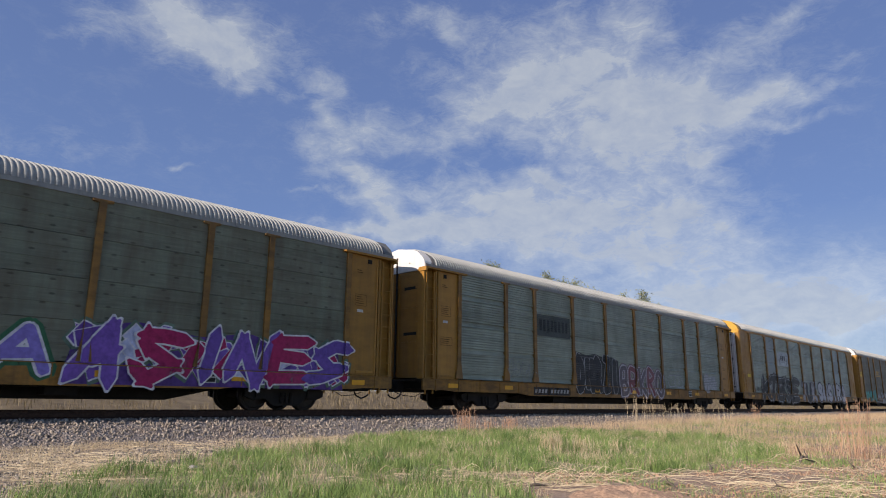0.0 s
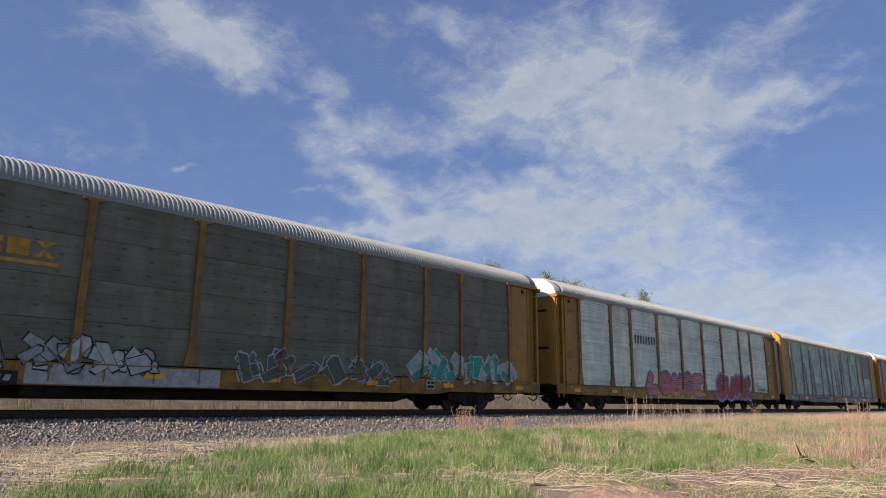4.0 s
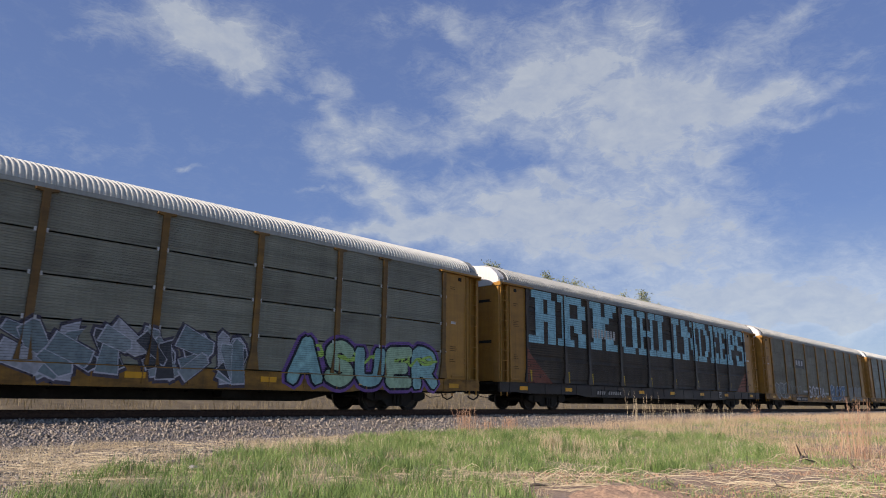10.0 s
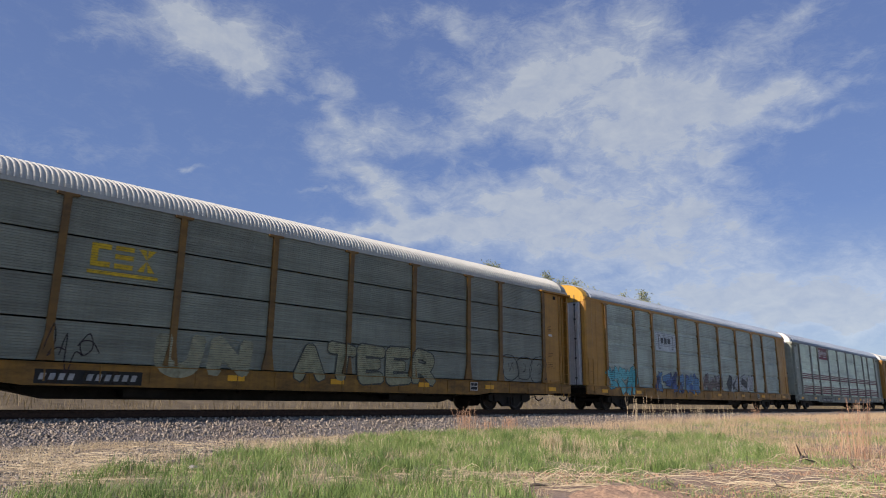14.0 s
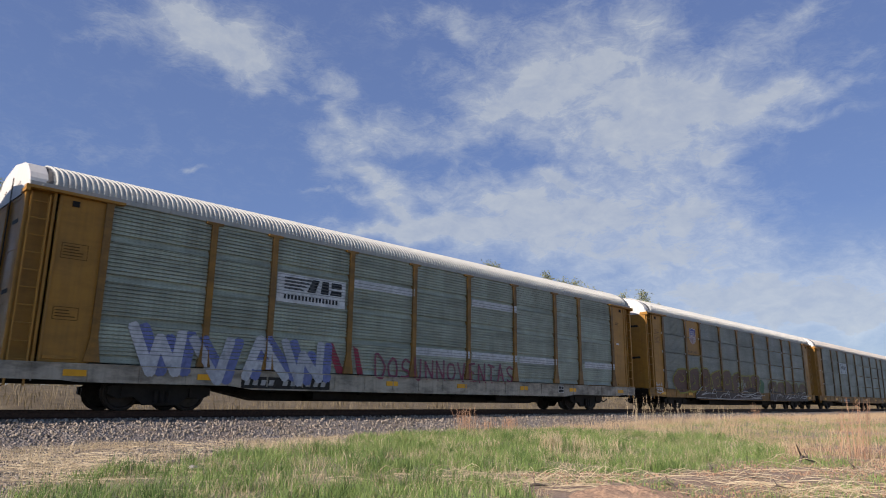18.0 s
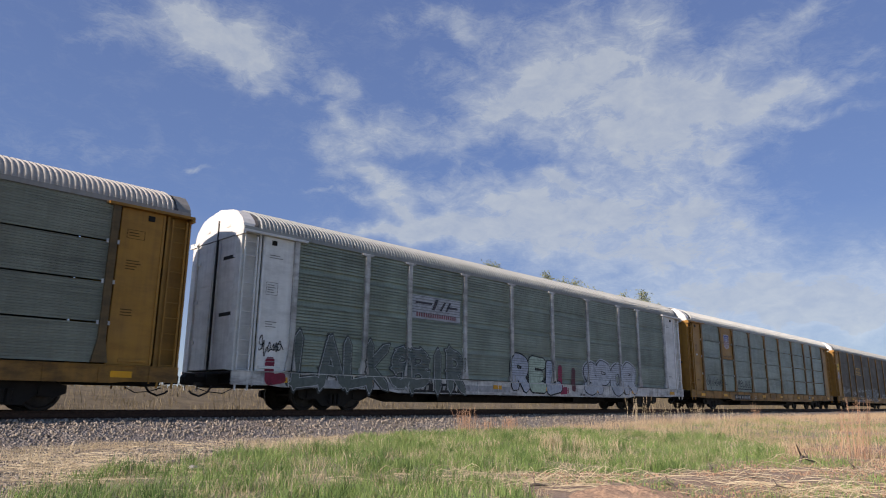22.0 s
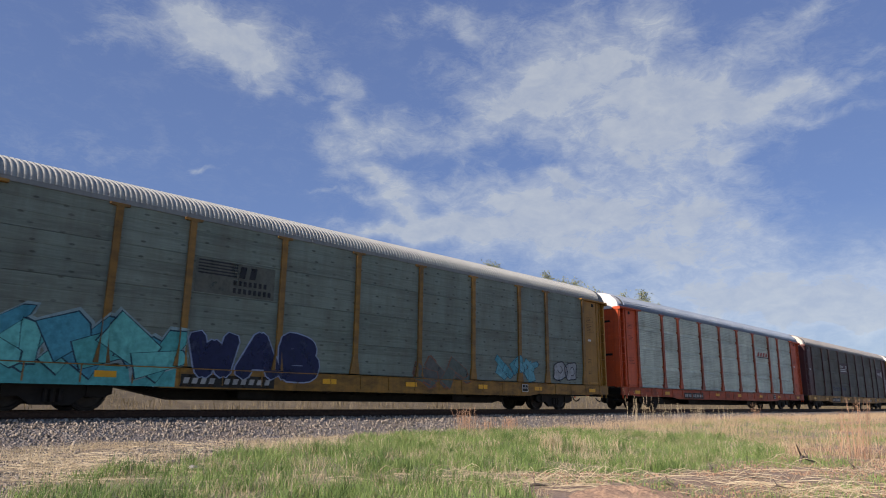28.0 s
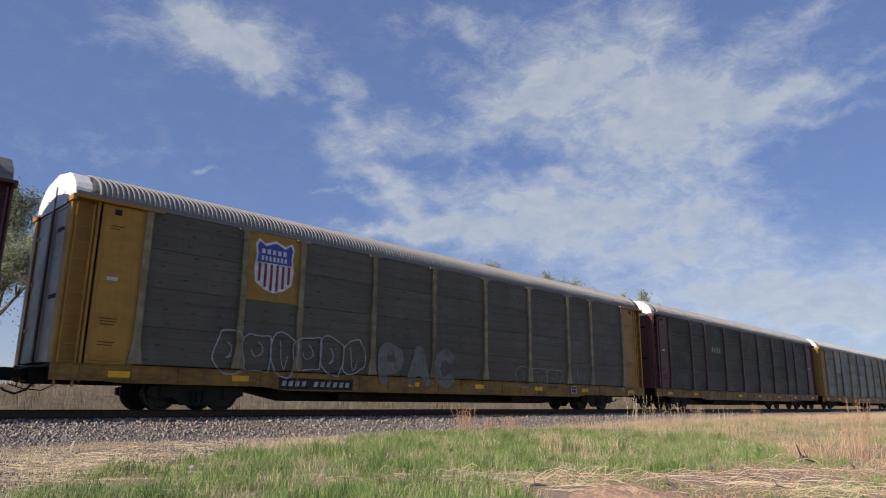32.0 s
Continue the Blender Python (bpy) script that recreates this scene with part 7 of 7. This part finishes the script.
def clump(x, y, h, k, seed, mat, label, name="weed_clump", spread=0.12):
    """A bunch of tall stalks with side sprigs near their tips."""
    rng = random.Random(seed)
    bm = bmesh.new()
    for i in range(k):
        px, py = rng.gauss(0, spread), rng.gauss(0, spread)
        hh = h * rng.uniform(0.55, 1.0)
        lx, ly = rng.uniform(-0.16, 0.16) * hh, rng.uniform(-0.16, 0.16) * hh
        pts = [(px, py, -0.03), (px + lx * 0.3, py + ly * 0.3, hh * 0.5), (px + lx, py + ly, hh)]
        tube(bm, pts, [0.005, 0.004, 0.002], 3)
        for j in range(rng.randint(1, 4)):
            s = rng.uniform(0.55, 0.95)
            q = Vector(pts[1]).lerp(Vector(pts[2]), (s - 0.5) * 2)
            tube(bm, [q, q + Vector((rng.uniform(-0.08, 0.08), rng.uniform(-0.08, 0.08), rng.uniform(0.03, 0.12))) * (0.5 + h * 0.5)], [0.004, 0.0015], 3)
    rim = [bm.verts.new((2.6 * spread * math.cos(a * 0.628) * rng.uniform(0.85, 1.1), 2.6 * spread * math.sin(a * 0.628) * rng.uniform(0.85, 1.1), -0.04)) for a in range(10)]
    peak = bm.verts.new((0, 0, 0.03))
    for a in range(10):
        bm.faces.new((rim[a], rim[(a + 1) % 10], peak))
    me = done(bm, name)
    me.materials.append(mat)
    ob = tagged(new(name, me), label, "weeds", "dry weed clumps")
    ob.location = (x, y, ground_z(x, y))
    return ob


for x, y, h, k, sd in ((24.4, -5.4, 1.5, 9, 1), (25.2, -5.0, 1.2, 8, 2), (23.6, -5.9, 1.35, 6, 3), (26.4, -5.6, 0.9, 16, 4), (28.5, -5.8, 0.8, 22, 5), (30.5, -6.2, 0.75, 20, 6)):
    clump(x, y, h, k, sd, M_STRAW, "tall thin pale dry weed stalks", spread=0.25)
for x, y, h, k, sd in ((15.2, -14.9, 1.2, 20, 7), (15.8, -14.6, 0.95, 16, 8), (15.5, -4.4, 0.85, 46, 9), (18.4, -3.7, 0.5, 40, 10), (17.6, -3.5, 0.45, 30, 11), (33.0, -6.6, 0.9, 16, 12), (36.0, -9.8, 1.2, 10, 13)):
    clump(x, y, h, k, sd, M_REDDISH, "reddish-brown dry weed clump", spread=0.16)
for x, y, h, k, sd in ((11.3, -10.5, 0.42, 60, 14), (11.7, -10.9, 0.36, 40, 15), (10.5, -9.6, 0.25, 26, 16), (17.8, -9.6, 0.4, 30, 17), (12.3, -11.4, 0.3, 26, 18)):
    clump(x, y, h, k, sd, M_STRAW, "pale tuft of dry bunch grass", spread=0.12)
# dead branch, a pale lump of concrete, a heap of dirt
bm = bmesh.new()
tube(bm, [(-0.35, 0, 0.03), (-0.1, 0.03, 0.16), (0.15, 0.0, 0.10), (0.45, -0.05, 0.02)], [0.016, 0.026, 0.022, 0.01], 7)
tube(bm, [(-0.1, 0.03, 0.16), (-0.2, 0.05, 0.32), (-0.32, 0.02, 0.36)], [0.016, 0.011, 0.005], 6)
tube(bm, [(0.15, 0.0, 0.10), (0.3, 0.1, 0.22), (0.5, 0.16, 0.25)], [0.014, 0.009, 0.004], 6)
me = done(bm, "dead_branch", True)
me.materials.append(M_BARK)
tagged(new("dead_branch", me), "dark dead branch lying in dry grass", "branch").location = (12.6, -14.7, ground_z(12.6, -14.7) - 0.02)
rng_t = random.Random(5)
for i, (x, y) in enumerate(((7.9, -14.6), (9.6, -14.9), (11.2, -16.4), (12.6, -15.4), (6.6, -13.6), (8.6, -15.6), (14.6, -15.6), (10.3, -14.1))):
    bm = bmesh.new()
    a, ln = rng_t.uniform(0, 6.3), rng_t.uniform(0.10, 0.28)
    tube(bm, [(-ln * math.cos(a), -ln * math.sin(a), 0.012), (0, 0.02, 0.05), (ln * math.cos(a), ln * math.sin(a), 0.015)], [0.008, 0.016, 0.006], 5)
    tube(bm, [(0, 0.02, 0.05), (0.06, 0.09, 0.12)], [0.01, 0.004], 5)
    me = done(bm, "twig", True)
    me.materials.append(M_BARK)
    tagged(new("twig", me), "dark twig lying on bare dirt", "twig", "twigs on the dirt").location = (x, y, ground_z(x, y))
bm = bmesh.new()
bmesh.ops.create_icosphere(bm, subdivisions=2, radius=0.05)
for v in bm.verts:
    v.co = Vector((v.co.x * 1.4, v.co.y * 0.9, v.co.z * 0.7)) * (1 + 0.2 * noise.noise(v.co * 14))
me = done(bm, "stone")
me.materials.append(plain("pale_stone", (0.5, 0.47, 0.43), 0.9, 20, 0.2, 0.003))
tagged(new("stone", me), "pale broken stone lying in the grass", "stone").location = (4.5, -9.3, ground_z(4.5, -9.3) + 0.04)
bm = bmesh.new()
bmesh.ops.create_grid(bm, x_segments=60, y_segments=60, size=0.9)
for v in bm.verts:
    r = v.co.length
    v.co.z = 0.12 * max(0.0, 1 - r * r / 0.6) + (0.05 * noise.noise(v.co * 4) + 0.035 * noise.noise(v.co * 13)) * max(0.0, 1.1 - r) - 0.03
me = done(bm, "dirt_mound", True)
me.materials.append(plain("bare_red_dirt", (0.42, 0.28, 0.185), 0.95, 26, 0.4, 0.03))
tagged(new("dirt_mound", me), "low reddish-brown mound of bare dirt", "dirt mound").location = (6.75, -14.75, ground_z(6.75, -14.75))



# ---- ballast stones ----
def stones(name, count, where, size, mat, label, seed):
    rng = random.Random(seed)
    ico = bmesh.new()
    bmesh.ops.create_icosphere(ico, subdivisions=1, radius=1.0)
    ico.verts.ensure_lookup_table()
    base_v = np.array([v.co[:] for v in ico.verts])
    base_f = np.array([[v.index for v in f.verts] for f in ico.faces])
    ico.free()
    r = np.random.RandomState(seed)
    V, T = [], []
    for i in range(count):
        x, y, z = where(rng)
        s = size[0] + (size[1] - size[0]) * rng.random() ** 2
        q = Euler((rng.uniform(0, 6), rng.uniform(0, 6), rng.uniform(0, 6))).to_matrix()
        v = base_v * (1 + 0.28 * r.randn(len(base_v), 1)) * np.array([1.0, rng.uniform(0.6, 0.95), rng.uniform(0.5, 0.8)]) * s
        V.append(v @ np.array(q).T + np.array([x, y, z]))
        T.append(base_f + i * len(base_v))
    me = np_mesh(name, np.concatenate(V), np.concatenate(T))
    me.materials.append(mat)
    return tagged(new(name, me), label, "gravel", kind="stuff")


m, n, l, b = mat_new("ballast_stone")
g = n.new("ShaderNodeNewGeometry")
tc = n.new("ShaderNodeTexCoord")
c = mix_node(n, l, g.outputs["Random Per Island"], (0.10, 0.088, 0.070), (0.37, 0.325, 0.262))
c = mix_node(n, l, ramp_node(n, l, noise_node(n, l, tc.outputs["Object"], 30, 4), 0.45, 0.7, 0, 0.5), c, (0.2, 0.15, 0.12))
l.new(c, b.inputs["Base Color"])
b.inputs["Roughness"].default_value = 0.9
M_STONES = m


def on_shoulder(rng):
    x = -1 + 55 * rng.random() ** 1.5
    y = rng.uniform(-3.4, -0.95)
    z = -0.24 + (y + 1.75) * 0.256 if y < -1.75 else -0.22
    return x, y, z + rng.uniform(-0.02, 0.035)


def on_verge(rng):
    while True:
        x = 0.8 + 15 * rng.random() ** 1.3
        y = -3.2 - 7.0 * rng.random() ** 1.3
        if not inside(GREEN, x, y) and fbm(x, y, 0.9, 71) > -0.12 + 0.25 * rng.random():
            return x, y, ground_z(x, y) + 0.005


stones("ballast_stones", 15000, on_shoulder, (0.02, 0.052), M_STONES, "grey crushed ballast stones on the track shoulder", 11)
def on_dirt(rng):
    while True:
        x, y = rng.uniform(3, 18), rng.uniform(-17.6, -12.2)
        if not inside(GREEN, x, y) and fbm(x, y, 0.8, 13) > -0.12:
            return x, y, ground_z(x, y) + 0.004


M_CLOD = plain("reddish_dirt_clod", (0.36, 0.235, 0.155), 0.95, 18, 0.4, 0.006)
stones("dirt_clods", 9000, on_dirt, (0.006, 0.028), M_CLOD, "reddish-brown crumbs and clods of dry dirt", 13)
stones("scattered_gravel", 15000, on_verge, (0.010, 0.036), M_STONES, "loose gravel scattered over the dirt", 12)


# ---- trees behind the track ----
def tree(x, y, h, spread, seed, leaves, label, leaf, width=1.0):
    rng = random.Random(seed)
    t = tagged(new("tree"), label, "tree", "trees behind the track")
    z0 = ground_z(x, y)
    t.location = (x, y, z0 - 0.1)
    bm = bmesh.new()
    tips = []

    def limb(p, d, ln, r, depth):
        pts, rad = [p], [r]
        for i in range(4):
            d = (d + Vector((rng.uniform(-0.22, 0.22), rng.uniform(-0.22, 0.22), 0.08))).normalized()
            p = p + d * ln / 4
            pts.append(p)
            rad.append(r * (1 - 0.17 * (i + 1)))
            if depth >= 1:
                tips.append(p)
        tube(bm, pts, rad, 5)
        if depth < 3:
            for i in range(3 if depth else 6):
                s = rng.uniform(0.45, 1.0)
                q = pts[max(1, int(s * 4))]
                nd = (d * 0.6 + Vector((rng.uniform(-1, 1), rng.uniform(-1, 1), rng.uniform(0.0, 0.8))) * spread).normalized()
                limb(q, nd, ln * rng.uniform(0.45, 0.65), r * 0.5, depth + 1)
    limb(Vector((0, 0, 0)), Vector((0, 0, 1)), h * 0.55, h * 0.022, 0)
    fit = (h - 0.3) / max(q.z for q in tips)
    tips = [Vector((q.x * width, q.y * width, q.z * fit)) for q in tips]
    for v in bm.verts:
        v.co = Vector((v.co.x * width, v.co.y * width, v.co.z * fit))
    part("trunk", bm, M_BARK, t)
    k = leaves
    r = np.random.RandomState(seed)
    tp = np.array([tuple(q) for q in tips])
    tp = tp[np.argsort(-tp[:, 2])]
    C = tp[(len(tp) * r.rand(k) ** 1.7).astype(int)] + r.randn(k, 3) * np.array([0.34, 0.34, 0.30])
    s = (0.06 + 0.09 * r.rand(k)) * math.hypot(x, y + 18.5) / 88
    A, B = r.randn(k, 3), r.randn(k, 3)
    A /= np.linalg.norm(A, axis=1)[:, None]
    B -= A * (A * B).sum(1)[:, None]
    B /= np.linalg.norm(B, axis=1)[:, None]
    A, B = A * s[:, None], B * (s * 0.6)[:, None]
    V = np.stack([C - A, C + B, C + A, C - B], 1).reshape(-1, 3)
    b0 = np.arange(k)[:, None] * 4
    me = np_mesh("crown", V, np.concatenate([b0 + np.array([[0, 1, 2]]), b0 + np.array([[0, 2, 3]])], 0))
    me.materials.append(leaf)
    cr = new("crown", me)
    cr.parent = t
    return t


M_LEAF = blades_mat("spring_leaves", (0.21, 0.24, 0.14), (0.35, 0.38, 0.25))
def tree_at(az, dist, h, spread, seed, leaves, label, width):
    a = radians(az)
    return tree(math.sin(a) * dist, -18.52 + math.cos(a) * dist, h, spread, seed, leaves, label, M_LEAF, width)


tree_at(51.2, 84, 16.7, 0.45, 24, 7000, "leafy tree top showing over the train", 0.55)
tree_at(55.3, 86, 15.9, 0.4, 25, 5000, "thin tree top showing over the train", 0.35)
tree_at(57.9, 84, 14.4, 0.6, 26, 4000, "leafy tree top showing over the train", 0.7)
tree_at(60.6, 90, 13.5, 0.5, 27, 2400, "leafy tree top showing over the train", 0.45)
tree_at(62.1, 90, 13.7, 0.45, 28, 2400, "thin tree top showing over the train", 0.5)
tree_at(63.3, 92, 12.3, 0.7, 29, 3200, "bushy tree top showing over the train", 0.7)
tree_at(11.9, 46, 11.7, 0.9, 21, 26000, "sparse tree with fresh spring leaves", 0.8)
tree_at(14.4, 44, 8.6, 1, 22, 22000, "bushy tree with thin grey-green leaves", 1)
tree_at(9.7, 48, 12.0, 0.9, 23, 20000, "sparse tree with fresh spring leaves", 1)
tree_at(14.6, 40, 3.6, 1.3, 33, 14000, "low grey-green bush at the field's edge", 1)
tree_at(17.5, 42, 3.0, 1.3, 34, 12000, "low grey-green bush at the field's edge", 1)



def travelled(t):
    return 19.435 * t + 0.018657 * t * t


def motions():
    """The train gathers way slowly; its wheels roll; the clouds drift."""
    times = [i * 1.0 for i in range(33)]
    for i, car in enumerate(CARS):
        x0 = -11.99 + 28.6 * i + SLACK[i]
        walk(car, [(t, pose(x0 - travelled(t), 0, 0)) for t in times])
    first = WHEELS[0]
    walk(first, [(f / FPS, pose(0, 0, 0, 0, -math.degrees(travelled(f / FPS) / 0.457), 0)) for f in range(32 * FPS + 1)])
    for ws in WHEELS[1:]:
        ws.rotation_mode = "QUATERNION"
        data = ws.animation_data_create()
        data.action = first.animation_data.action
        data.action_slot = first.animation_data.action_slot
    walk(clouds, [(0.0, pose(0, 0, 0, 0, 0, 0.95)), (32.0, pose(0, 0, 0, 0, 0, -0.95))])


motions()
